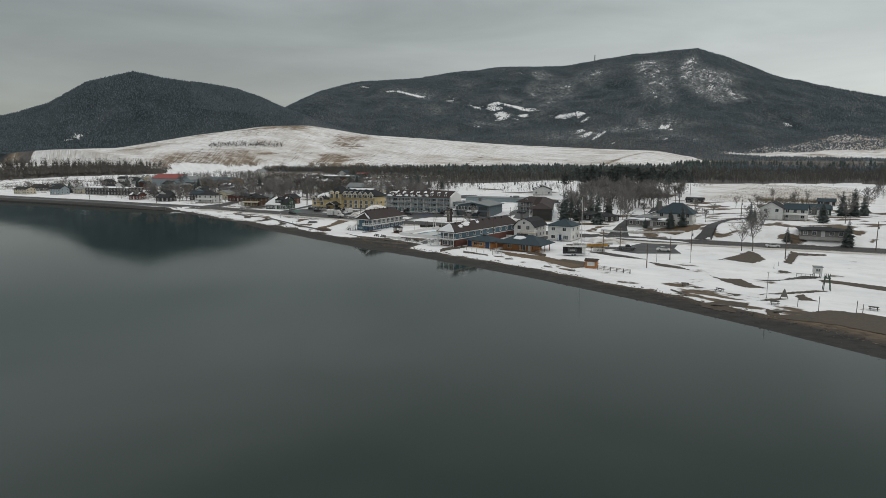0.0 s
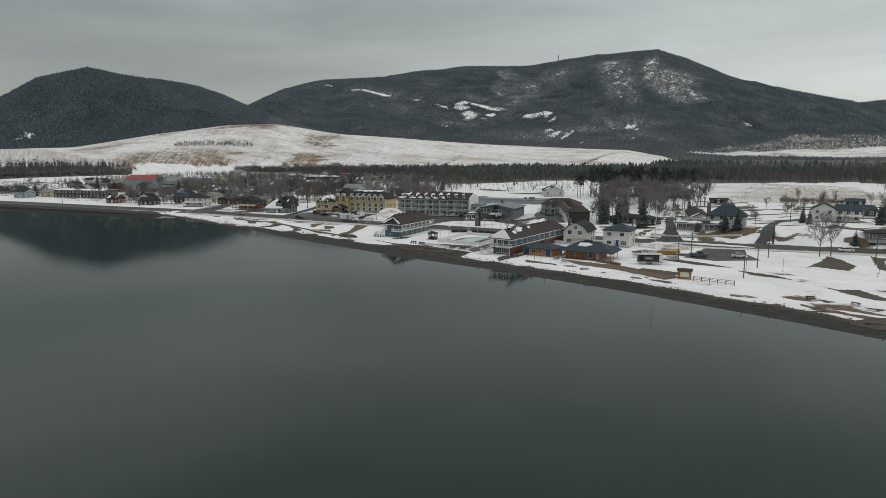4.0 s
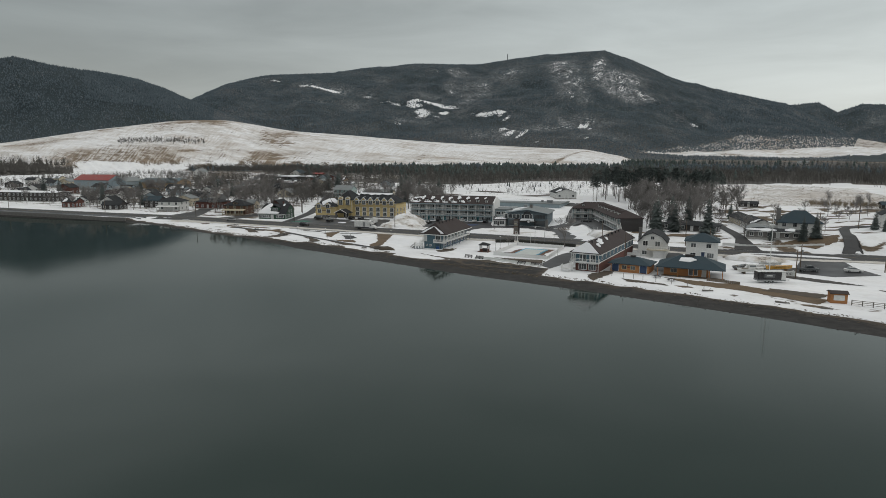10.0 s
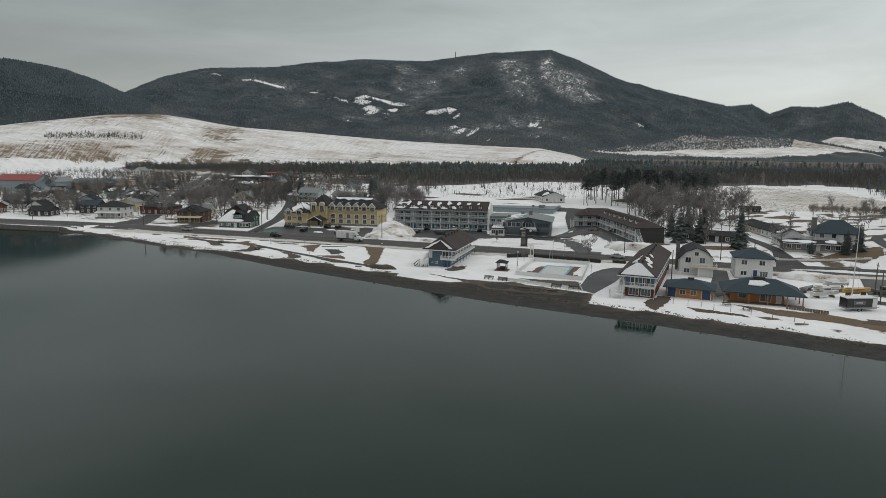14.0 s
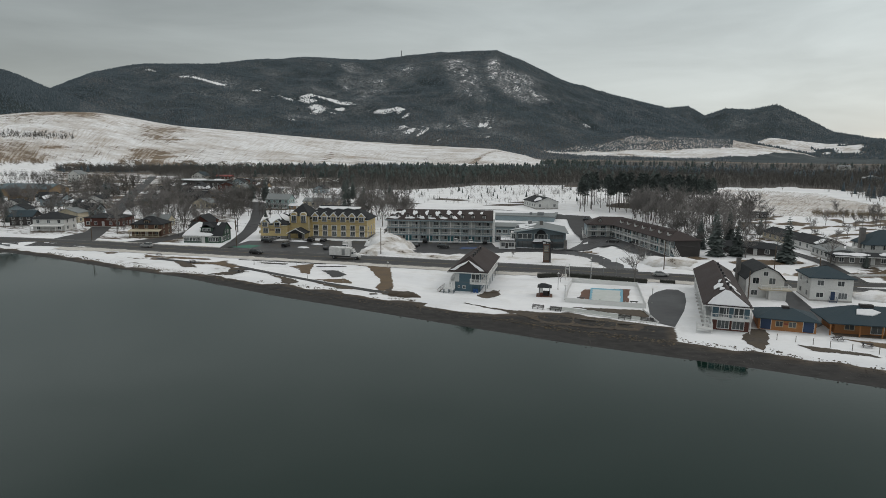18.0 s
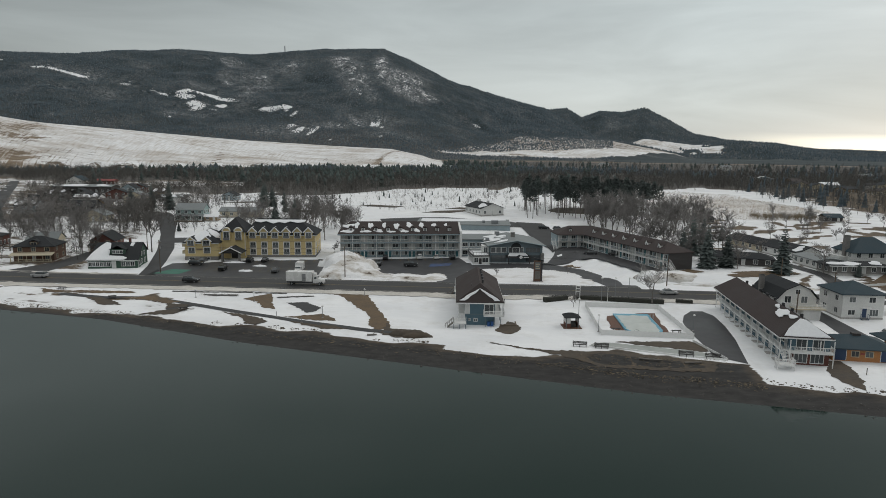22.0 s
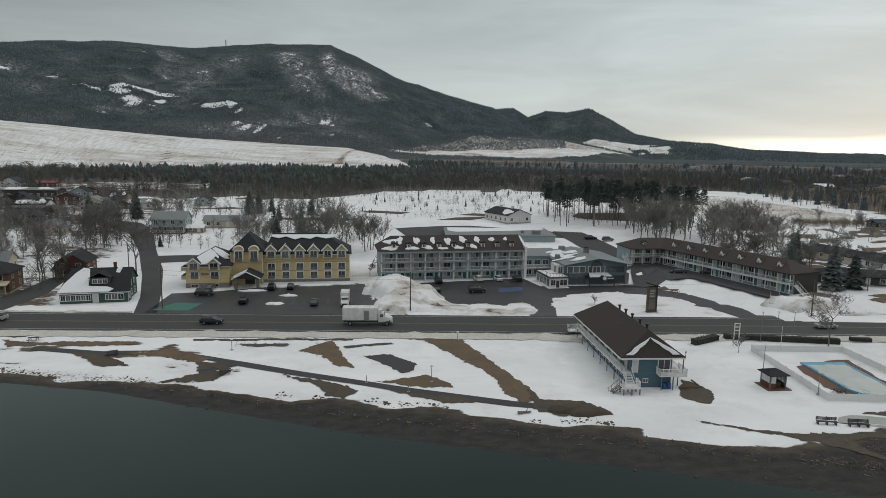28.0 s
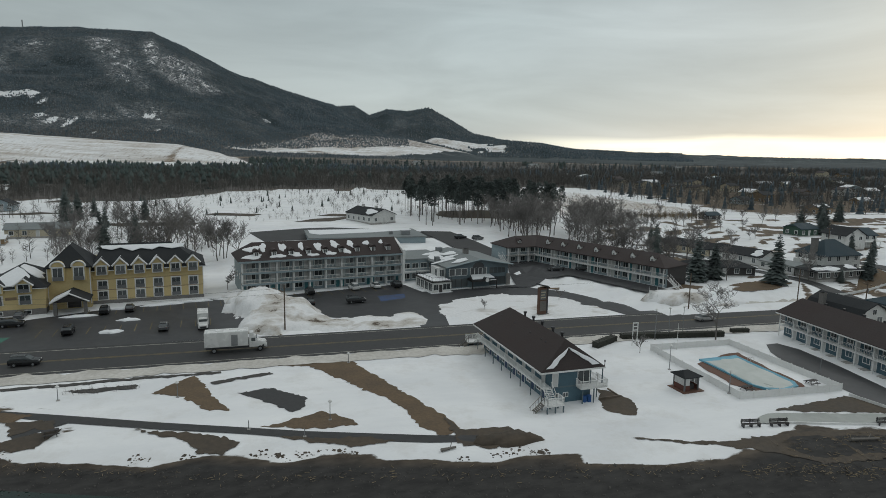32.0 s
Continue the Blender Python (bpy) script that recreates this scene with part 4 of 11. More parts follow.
def snow_blob(parent, cx, cy, rx, ry, height_at, seed=0, t=0.13, label="melting snow patch on the roof"):
    """An uneven patch of snow on a roof whose height is given by height_at(x, y)."""
    rnd = random.Random(seed)
    ph = [rnd.uniform(0, 6.28) for _ in range(3)]
    pts = []
    for i in range(16):
        a = 6.2832 * i / 16
        k = 1 + 0.22 * math.sin(2 * a + ph[0]) + 0.16 * math.sin(3 * a + ph[1]) + 0.12 * math.sin(5 * a + ph[2])
        x, y = cx + rx * k * math.cos(a), cy + ry * k * math.sin(a)
        pts.append((x, y, height_at(x, y)))
    return snow_on(parent, pts, t, label)


HOUSES = []


def chimney(parent, x, y, z0, z1, s=0.6, material="brick_red"):
    bm = bmesh.new()
    box(bm, x - s / 2, y - s / 2, z0, x + s / 2, y + s / 2, z1)
    box(bm, x - s / 2 - 0.06, y - s / 2 - 0.06, z1 - 0.15, x + s / 2 + 0.06, y + s / 2 + 0.06, z1)
    return part("chimney", bm, material, parent)


def wall_box(parent, x0, y0, x1, y1, z0, z1, material, name="wall"):
    return boxes(name, material, parent, [(x0, y0, z0, x1, y1, z1)])


def cottage(name, x, y, rz, w, d, h, rise, wall, roof, label, along="x", clip=0.0, storeys=2, cols=3, trim="white_trim", porch=None, over=0.5, snow=0.0, stack=False, category="house", sides="sew", z=None, dormer=False):
    """A plain house: walls, roof, windows on its seen sides, a door, and a porch where it has one. w by d, front towards its own south."""
    ob = thing(name, x, y, rz, label, category, z=z)
    HOUSES.append((x, y, max(w, d) * 0.62))
    x0, x1, y0, y1 = -w / 2, w / 2, -d / 2, d / 2
    bm = bmesh.new()
    box(bm, x0, y0, -0.8, x1, y1, h)
    if clip < 0.99:
        if along == "y":
            for a, b in ((y0, y0 + 0.25), (y1 - 0.25, y1)):
                gable_end(bm, x0, x1, a, b, h, rise * (1 - over / (w / 2 + over)))
        else:
            k = Matrix(((0, -1, 0), (1, 0, 0), (0, 0, 1)))
            start = len(bm.verts)
            for a, b in ((-x1, -x1 + 0.25), (-x0 - 0.25, -x0)):
                gable_end(bm, y0, y1, a, b, h, rise * (1 - over / (d / 2 + over)))
            bm.verts.ensure_lookup_table()
            for v in bm.verts[start:]:
                v.co = k @ v.co
    part("wall", bm, wall, ob)
    drop = rise * over / ((w if along == "y" else d) / 2 + over)
    part("roof", gable_roof(x0, y0, x1, y1, h - drop + 0.1, rise, over, along, 0.2, clip), roof, ob)
    boxes("foundation", "concrete", ob, [(x0 - 0.06, y0 - 0.06, -0.9, x1 + 0.06, y1 + 0.06, 0.35)])
    sh = (h - 0.2) / storeys
    for f in sides:
        span_, n = (w, cols) if f in "sn" else (d, max(2, round(cols * d / w)))
        for s in range(storeys):
            for i in range(n):
                u = -span_ / 2 + span_ * (i + 0.5) / n
                px, py = {"s": (u, y0), "n": (-u, y1), "e": (x1, u), "w": (x0, -u)}[f]
                if f == "s" and s == 0 and i == n // 2:
                    door(ob, px, py, 0.35, f)
                else:
                    window(ob, px, py, s * sh + 0.95, f, min(1.2, span_ / n * 0.55), min(1.35, sh * 0.5), trim)
    if porch:
        pd, roofm = porch
        boxes("porch_floor", "deck_wood", ob, [(x0, y0 - pd, -0.6, x1, y0 - 0.02, 0.35)])
        bm = bmesh.new()
        slab_roof(bm, [(x0 - 0.3, y0 - pd - 0.3, 2.65), (x1 + 0.3, y0 - pd - 0.3, 2.65), (x1 + 0.3, y0, 3.2), (x0 - 0.3, y0, 3.2)], 0.2)
        part("porch_roof", bm, roofm, ob)
        n = max(3, round(w / 2.4))
        for i in range(n + 1):
            u = x0 + 0.12 + (w - 0.24) * i / n
            boxes("porch_post", trim, ob, [(u - 0.09, y0 - pd + 0.03, 0.35, u + 0.09, y0 - pd + 0.21, 2.5)])
        railing(ob, [(x0, y0 - pd + 0.1, 0.35), (x1, y0 - pd + 0.1, 0.35)], 0.85, trim)
    if dormer:
        bm = bmesh.new()
        box(bm, -1.2, y0 + 0.6, h - 0.2, 1.2, y0 + 3.0, h + 1.35)
        part("dormer", bm, wall, ob)
        part("dormer_roof", gable_roof(-1.2, y0 + 0.6, 1.2, y0 + 3.2, h + 1.3, 0.75, 0.3, "y"), roof, ob)
        window(ob, 0, y0 + 0.6, h + 0.25, "s", 1.5, 0.8, trim)
    if stack:
        chimney(ob, w * 0.18, d * 0.1, h, h + rise + 0.8)
    if snow:
        a, sd = h - drop + 0.1, int(abs(x * 7 + y * 3))
        if along == "x":
            run = d / 2 + over
            top = lambda px, py: a + rise * (1 - abs(py) / run)
            snow_blob(ob, x0 + w * snow * 0.55, -run * 0.55, w * snow * 0.5, run * 0.36, top, sd)
            snow_blob(ob, x1 - w * 0.18, -run * 0.4, w * 0.12, run * 0.3, top, sd + 1)
        else:
            run = w / 2 + over
            top = lambda px, py: a + rise * (1 - abs(px) / run)
            snow_blob(ob, -run * 0.55, y0 + d * snow * 0.6, run * 0.34, d * snow * 0.5, top, sd)
    return ob

# ---- paved and thawed ground ----
def ragged(poly, jitter=0.5, step=2.0, seed=1):
    rnd, out = random.Random(seed), []
    for a, b in zip(poly, poly[1:] + poly[:1]):
        n = max(1, int(math.dist(a, b) / step))
        for i in range(n):
            u = i / n
            k = jitter if i else jitter * 0.4
            px, py = a[0] + (b[0] - a[0]) * u, a[1] + (b[1] - a[1]) * u
            sway = 2.2 * jitter * min(u, 1 - u, 0.25) * 4
            out.append((px + sway * float(fbm(px, py, 5.0, 3, seed)) + rnd.uniform(-k, k), py + 0.8 * sway * float(fbm(px, py, 5.0, 3, seed + 5)) + rnd.uniform(-k, k)))
    return out


def draped(name, poly, material, dz, step=9.0):
    """A sheet that follows the land inside an outline."""
    bm = bmesh.new()
    bm.faces.new([bm.verts.new((x, y, 0)) for x, y in poly])
    bmesh.ops.triangulate(bm, faces=bm.faces[:])
    lo, hi = np.min(poly, 0), np.max(poly, 0)
    fine = lo[0] > 20 and hi[1] > -45
    cuts = [((v, 0, 0), (1, 0, 0)) for v in (np.arange(-426 + 4 * math.ceil((lo[0] + 426) / 4), hi[0], 4.0) if fine else np.arange(lo[0] + step, hi[0], step))] + [((0, v, 0), (0, 1, 0)) for v in sorted({*(np.arange(-40, hi[1], 5.0) if fine else np.arange(lo[1] + step, hi[1], step)), -90, -45, -10, 0, 50, 100}) if lo[1] < v < hi[1]]
    for co, no in cuts:
        bmesh.ops.bisect_plane(bm, geom=bm.verts[:] + bm.edges[:] + bm.faces[:], plane_co=co, plane_no=no)
    zs = land(np.array([v.co.x for v in bm.verts]), np.array([v.co.y for v in bm.verts]))
    for v, z in zip(bm.verts, zs):
        v.co.z = z + dz
    bmesh.ops.recalc_face_normals(bm, faces=bm.faces[:])
    if bm.faces and sum(f.normal.z for f in bm.faces) < 0:
        bmesh.ops.reverse_faces(bm, faces=bm.faces[:])
    return new(name, finish(bm, name, material))


def strip(x0, x1, lo, hi, step=6.0):
    """An outline between two lines that run beside the main road, at offsets from its seaward edge."""
    xs = np.arange(x0, x1 + 0.1, step)
    return [(x, float(road_near(x)) + lo) for x in xs] + [(x, float(road_near(x)) + hi) for x in xs[::-1]]


def road_band(name, x0, x1, lo, hi, material, dz):
    xs = np.arange(x0, x1 + 0.1, 4.0)
    k = max(1, math.ceil((hi - lo) / 4.0))
    rows = [[(x, float(road_near(x)) + lo + (hi - lo) * j / k) for x in xs] for j in range(k + 1)]
    P = np.array(rows)
    Z = land(P[..., 0], P[..., 1]) + dz
    co = np.concatenate([P, Z[..., None]], -1).reshape(-1, 3)
    i = np.arange((k + 1) * len(xs)).reshape(k + 1, len(xs))
    f = np.stack([i[:-1, :-1], i[:-1, 1:], i[1:, 1:], i[1:, :-1]], -1).reshape(-1, 4)
    return new(name, mesh_from(name, co.tolist(), f.tolist(), material))


ROAD_W = 13.5
tagged(road_band("road", -640, 620, 0, ROAD_W, "asphalt", 0.07), "grey asphalt main road along the shore, wet at its edges", "road", kind="structure")
for k, (lo, m) in enumerate(((0.9, "road_paint"), (6.35, "yellow_paint"), (6.75, "yellow_paint"), (12.3, "road_paint"))):
    tagged(road_band("road_line", -440, 330, lo, lo + 0.16, m, 0.085), "worn painted line on the asphalt road", "road marking", "road lines", "structure")
# ploughed snow along both edges of the road
for lo, hi, x0, x1 in ((-4.2, -0.1, -150, 250), (ROAD_W + 0.1, ROAD_W + 1.3, -150, -92), (ROAD_W + 0.1, ROAD_W + 1.5, 62, 104)):
    tagged(draped("snow_verge", ragged(strip(x0, x1, lo, hi, 3.0), 0.5, 1.2, 5), "gritty_snow", 0.10), "strip of gritty ploughed snow beside the road", "snow", "snow verges", "structure")

PAVED = (
    ("hotel_car_park", [(-90, -46), (-40, -44), (-38.5, -24), (-42, -14), (-48, -11.5), (-62, -15), (-72, -19), (-82, -24), (-92, -27)], "asphalt_wet", "asphalt car park before the yellow hotel", 0.05),
    ("motel_car_park", [(-37, -12), (0.5, -2), (4, -12), (22, -10), (34, -12), (42, -18), (47, -28), (53, -38.5), (59, -43.5), (46, -43.5), (43.5, -37), (37.3, -28.5), (30, -20), (20, -18.4), (13, -20.5), (8, -27), (4, -36), (3, -43.5),
                        (-3, -43.5), (-3.5, -37), (-20, -33), (-30, -28)], "asphalt_wet", "dark asphalt car park before the motel", 0.05),
    ("upper_car_park", [(45.6, 13.4), (64.6, -28.4), (57.2, -31.4), (47.5, -10), (41, -6), (34, -12), (22, -10), (31, -9), (35, 8)], "asphalt_wet", "upper asphalt car park along the motel wing", 0.3),
    ("back_car_park", [(-43.4, 76.2), (-38, 79), (-23.7, 84.2), (-12, 86), (20, 76), (28, 66), (24, 60), (-21.9, 59.9), (-37.1, 57)], "asphalt", "asphalt yard behind the motel", 0.05),
    ("annex_drive", [(34, 8), (46, 14), (40, 40), (34, 72), (22, 74), (27, 40)], "asphalt", "asphalt drive between the restaurant and the motel wing", 0.24),
    ("side_street", [(-92.2, -46), (-87.0, -46), (-95.4, -25), (-107.2, 2), (-121.2, 28), (-139, 64), (-151, 79.5), (-167, 85), (-162, 71), (-142.8, 53.5), (-125.4, 24.5), (-109.9, -5.5), (-98.0, -31)], "asphalt", "narrow asphalt side street that climbs inland", 0.05),
    ("side_street", [(-168, -47), (-148, -47), (-160, -30), (-236, 70), (-392, 272), (-398, 268), (-243, 66), (-172, -28)], "asphalt", "asphalt side street between bare trees", 0.05),
    ("driveway", [(-119.1, 18.9), (-108.3, 21), (-93, 21), (-91, 13), (-104.4, 12.1), (-114.2, 9.8)], "asphalt", "asphalt drive behind the hotel wing", 0.06),
    ("driveway", [(-136, -47), (-122, -47), (-122, -30), (-128, -10), (-133, -11), (-130, -30)], "asphalt", "asphalt drive between two old houses", 0.05),
    ("driveway", [(108, -41.4), (108, -31), (104.5, -14), (101, 0), (97.5, 20), (101, 20), (104.5, 1), (108, -12), (112, -30), (117, -41.3)], "asphalt", "asphalt drive up to the bungalows", 0.17),
    ("driveway", [(140.5, -36.0), (147.0, -34.6), (145.3, -29), (145.6, -12), (147, 5), (157, 11), (156, 14), (146, 12), (143.2, 3), (142.0, -18), (141.8, -30)], "asphalt", "asphalt drive across the snow to a white house", 0.2),
    ("driveway", [(128, -52), (139, -50.5), (141, -64), (146, -74), (134, -82), (124, -80), (126, -66)], "asphalt_wet", "wet asphalt lay-by with puddles", 0.05),
    ("driveway", [(56.5, -77.2), (58.4, -71.3), (61.2, -67.1), (64, -66.8), (65.4, -70.8), (65, -79.4), (63.7, -89.1), (60.5, -104.5), (55.7, -101), (55.9, -92.8), (55.8, -83.6)], "asphalt_wet", "curved asphalt ramp beside the long lodge", 0.05),
    ("driveway", [(88, -56), (93, -56), (93, -90), (89, -96), (87, -88), (88.5, -74)], "asphalt_wet", "wet asphalt drive between two white houses", 0.05),
    ("footpath", [(-99, -69.4), (-85, -71.6), (-72.6, -70.8), (-57.4, -76.4), (-46.4, -80.6), (-34.8, -84.6), (-28, -87), (-12, -91.6), (-5, -93), (-5, -94.6), (-13, -93.2), (-28.6, -88.8), (-35.2, -86.3), (-47, -82.4), (-58.2, -78.3), (-63.6, -81.2), (-64.4, -80), (-60.4, -77.4), (-72, -72.5), (-85, -73.4), (-99, -70.9)], "asphalt", "narrow asphalt footpath through the shore park", 0.06),
)
for n, poly, m, lab, dz in PAVED:
    tagged(draped(n, poly, m, dz), lab, "driveway" if n == "driveway" else n.replace("_", " "), kind="structure")

BARE = (
    ([(-49.8, -70), (-48.2, -67.4), (-44.5, -63.5), (-41.5, -71), (-38.2, -78.4), (-41, -77.6), (-43.1, -74.9), (-45.2, -71.9)], "dry_grass", "brown patch of thawed grass in the snow"),
    ([(-37.5, -72.1), (-32.6, -71), (-27.4, -76.2), (-27.7, -78.6), (-29.6, -80.7), (-31.4, -78.8), (-34.1, -75.4)], "asphalt", "dark patch of thawed gravel in the snow"),
    ([(-32.5, -61), (-26.1, -60.9), (-19.9, -59.8), (-17.3, -66.7), (-12.8, -77.3), (-9, -86), (-8, -91), (-11, -92), (-13.2, -88.4), (-13.9, -83.1), (-15.6, -79.2), (-19.7, -73.2), (-24.2, -66.1), (-26.5, -62.6)], "dry_grass", "long strip of brown thawed grass"),
    ([(-33.8, -84.5), (-30.5, -83.5), (-25.6, -81.1), (-22.7, -83.8), (-21.2, -86.4), (-25.5, -86.7)], "dry_grass", "brown patch of thawed grass"),
    ([(17.3, -80.6), (19.0, -82.6), (19.9, -87.2), (17.9, -91.0), (16.0, -90.6), (14.4, -88.7), (15.1, -86.0)], "mud", "bare mud beside the blue lodge"),
    ([(38.6, -94.2), (42.5, -93.3), (46.7, -92.8), (53.6, -91.6), (55.6, -93), (55.7, -98), (53, -98), (45.7, -96.3)], "mud", "brown thawed lawn below the pool"),
    ([(12.6, -97.2), (18, -99.3), (23.6, -100.9), (31, -101.0), (37.5, -100.9), (46, -102.6), (55, -104.5), (53, -109), (43, -109), (33.5, -108), (28.4, -104.4), (23.6, -101.8), (18, -99.9)], "mud", "dark wet earth between the park and the beach"),
    ([(75.5, -100.8), (78.4, -100.7), (77.9, -106.9), (75.4, -114.5), (74.2, -113.3), (72.6, -108.9)], "mud", "muddy ground beside the orange shed"),
    ([(92, -103), (106, -105), (109, -104), (130, -114), (127, -120), (112, -112), (100, -110)], "dry_grass", "brown thawed strip along the shore path"),
    ([(82, -110), (93, -112), (95, -114), (84, -113)], "mud", "bare mud in the snow"),
    ([(158.3, -81.4), (161.7, -68.5), (163.7, -55.5), (167.3, -60.6), (171.1, -71.4), (168.9, -80.8), (165.2, -79.8), (160.4, -77.9)], "mud", "brown thawed ground under a big bare tree"),
    ([(176.3, -73.9), (175.5, -48.1), (177.8, -51.5), (186.0, -49.5), (186.2, -53.0), (178.5, -57.0), (178.8, -76.2)], "mud", "brown thawed track beside the road"),
    ([(176.4, -88.6), (179.3, -89.4), (180.6, -91.4), (177.8, -93.1)], "mud", "small brown thawed patch in the snow"),
    ([(162.3, -108.0), (165.9, -111.0), (170.5, -108.7), (175.0, -115.9), (178.2, -117.6), (173.4, -119.6), (168.4, -115.7)], "mud", "brown thawed ground in the snow"),
    ([(174.0, -107.8), (178.9, -104.7), (183.4, -94.7), (187.7, -93.0), (187.0, -96.6), (182.9, -100.4), (177.5, -107.9)], "gravel", "thin grey thawed path across the snow"),
    ([(187.5, -98.6), (190.0, -97.0), (198.6, -98.5), (212, -101), (236, -104), (236, -109), (210, -108), (193.4, -102.0), (188.5, -101.6)], "mud", "muddy track across the snow"),
    ([(177.2, -126.9), (182.1, -120.8), (187.9, -113.8), (190.6, -113.2), (187.4, -117.4), (182.3, -122.8)], "mud", "narrow brown thawed path in the park"),
    ([(178.0, -133.5), (182.0, -128.0), (183.9, -127.8), (181.6, -131.6)], "mud", "small brown patch by a park sign"),
    ([(184.7, -123.7), (186.2, -120.0), (187.3, -123.6), (189.7, -126.5), (186.5, -127.7)], "mud", "small brown patch by the park posts"),
    ([(170.6, -128.8), (174.7, -129.2), (173.1, -131.5)], "mud", "small brown patch by a picnic table"),
    ([(161.8, -125.7), (165.6, -126.0), (163.6, -128.0)], "mud", "small brown patch by a picnic table"),
    ([(167.4, -142.0), (171.0, -138.1), (177.4, -137.2), (176.8, -141.4), (173.8, -140.8), (175.9, -144.8), (172.1, -144.3)], "mud", "bare earth above the beach"),
    ([(181.1, -140.9), (183.9, -140.7), (188.0, -140.4), (192.5, -134.6), (198.4, -133.6), (216, -138), (216, -154), (198.3, -148.5), (191.3, -146.5), (185.8, -146.3), (181.9, -144.5)], "mud", "broad bare earth above the beach"),
    ([(113.5, -37.4), (123.7, -33), (133, -34.4), (140.1, -27), (141.9, -15.9), (139, -17), (136, -28), (124, -35.5)], "dry_grass", "brown thawed bank before the bungalow"),
    ([(84, -28), (92, -25), (102.4, -25.5), (104, -28.5), (96, -32), (87, -31)], "dry_grass", "brown thawed lawn before the dark bungalow"),
    ([(120, -84), (132, -88), (140, -92), (130, -92), (119, -88)], "gravel", "dark thawed streak in the snow"),
    ([(142, -96), (152, -99), (156, -103), (146, -101)], "mud", "brown thawed streak in the snow"),
    ([(130, -70), (118, -74), (112, -78), (122, -79)], "gravel", "dark thawed ground beside the boats"),
    ([(118, -106), (131, -108), (128, -113), (116, -110)], "mud", "muddy ground round the kiosk"),
    ([(-107.6, -66), (-100, -67.6), (-93.7, -66.6), (-82, -66), (-80, -67.5), (-90, -69.3), (-97, -68.8), (-104, -69.6)], "dry_grass", "brown thawed grass in the shore park"),
    ([(-91.5, -72.2), (-86, -72.4), (-81, -75), (-77.4, -77.5), (-82, -77.9), (-87, -74.6)], "mud", "brown thawed earth in the shore park"),
    ([(-80.8, -72.6), (-72.9, -70.8), (-63.6, -74.8), (-65.3, -76.8), (-73, -74)], "dry_grass", "brown thawed grass round the picnic tables"),
    ([(-69.5, -83.8), (-62.8, -80.6), (-58.5, -79.7), (-60.3, -84)], "mud", "brown earth at the top of the beach"),
    ([(-62.4, -66.5), (-52.7, -65.7), (-52.1, -67.4), (-59.7, -67.8)], "gravel", "thin grey thawed streak in the snow"),
    ([(-49.6, -81.9), (-40.2, -85.4), (-36, -88), (-37.8, -90.5), (-41, -89.5), (-43.2, -85.9)], "mud", "brown earth at the top of the beach"),
    ([(-31.3, -87.9), (-21.2, -90.1), (-17, -92), (-21.4, -92.2), (-25.4, -90.8)], "mud", "dark earth beside the shore path"),
    ([(-71.5, -64), (-63, -63.6), (-58.8, -62.9), (-51.4, -62.5), (-40.7, -62.4), (-40.6, -63.2), (-51.2, -63.4), (-58.5, -63.9), (-62.7, -64.6), (-71.3, -64.8)], "gravel", "thin grey thawed strip beside the road"),
    ([(-41.9, -66.9), (-39.4, -66), (-33, -64.1), (-32.4, -64.9), (-38.3, -66.8), (-41.1, -68.1)], "gravel", "thin grey thawed streak in the snow"),
    ([(-9.4, -86.2), (-8.3, -90.5), (-4.7, -90.8), (-1.5, -90.8), (-0.7, -94.1), (-1.6, -95.8), (-5.7, -96.3), (-9.5, -94.1)], "mud", "dark earth at the end of the shore path"),
    ([(-66, -76.6), (-60, -77), (-59.6, -80), (-62, -78.8), (-64.4, -80.4)], "mud", "dark earth below the path"),
    ([(81.2, -32.4), (95.2, -24.6), (98.5, -31.6), (91.6, -35), (82.5, -35.2)], "dry_grass", "brown thawed lawn behind the road"),
    ([(66.5, -28.5), (73.2, -23.8), (76.7, -27.4), (70.2, -32.1)], "dry_grass", "brown thawed grass beside the motel wing"),
    ([(8.2, 121), (-4, 110.4), (-10.9, 102), (-26.5, 101), (-17.8, 111)], "mud", "muddy thawed ground behind the motel"),
    ([(-16, 122), (6, 116), (10, 124), (-8, 130)], "mud", "muddy thawed ground in the snow"),
    ([(-66, 128), (-44, 122), (-40, 130), (-60, 136)], "mud", "muddy thawed ground in the snow"),
    ([(-152, 132), (-134, 142), (-124, 137), (-136, 131)], "mud", "brown thawed ground at the edge of the woods"),
    ([(-100, 100), (-84, 103), (-62, 101), (-66, 94), (-92, 93)], "mud", "brown thawed ground under the thicket"),
    ([(35.5, -13.5), (40, -9), (43, -12), (41, -15.5)], "dry_grass", "brown thawed verge beside the car park"),
    ([(44, 112), (60, 108), (84, 104), (90, 116), (88, 136), (70, 142), (46, 138), (40, 122)], "mud", "dark needle litter under the pine grove"),
    ([(84, 8), (94, 4), (98, 14), (86, 20)], "dry_grass", "brown thawed lawn between bungalows"),
)
for i, (poly, m, lab) in enumerate(BARE):
    tagged(draped("bare_patch", ragged(poly, 0.22, 0.5, i), m, 0.045 + 0.0013 * i), lab, "ground", "thawed patches", "structure")


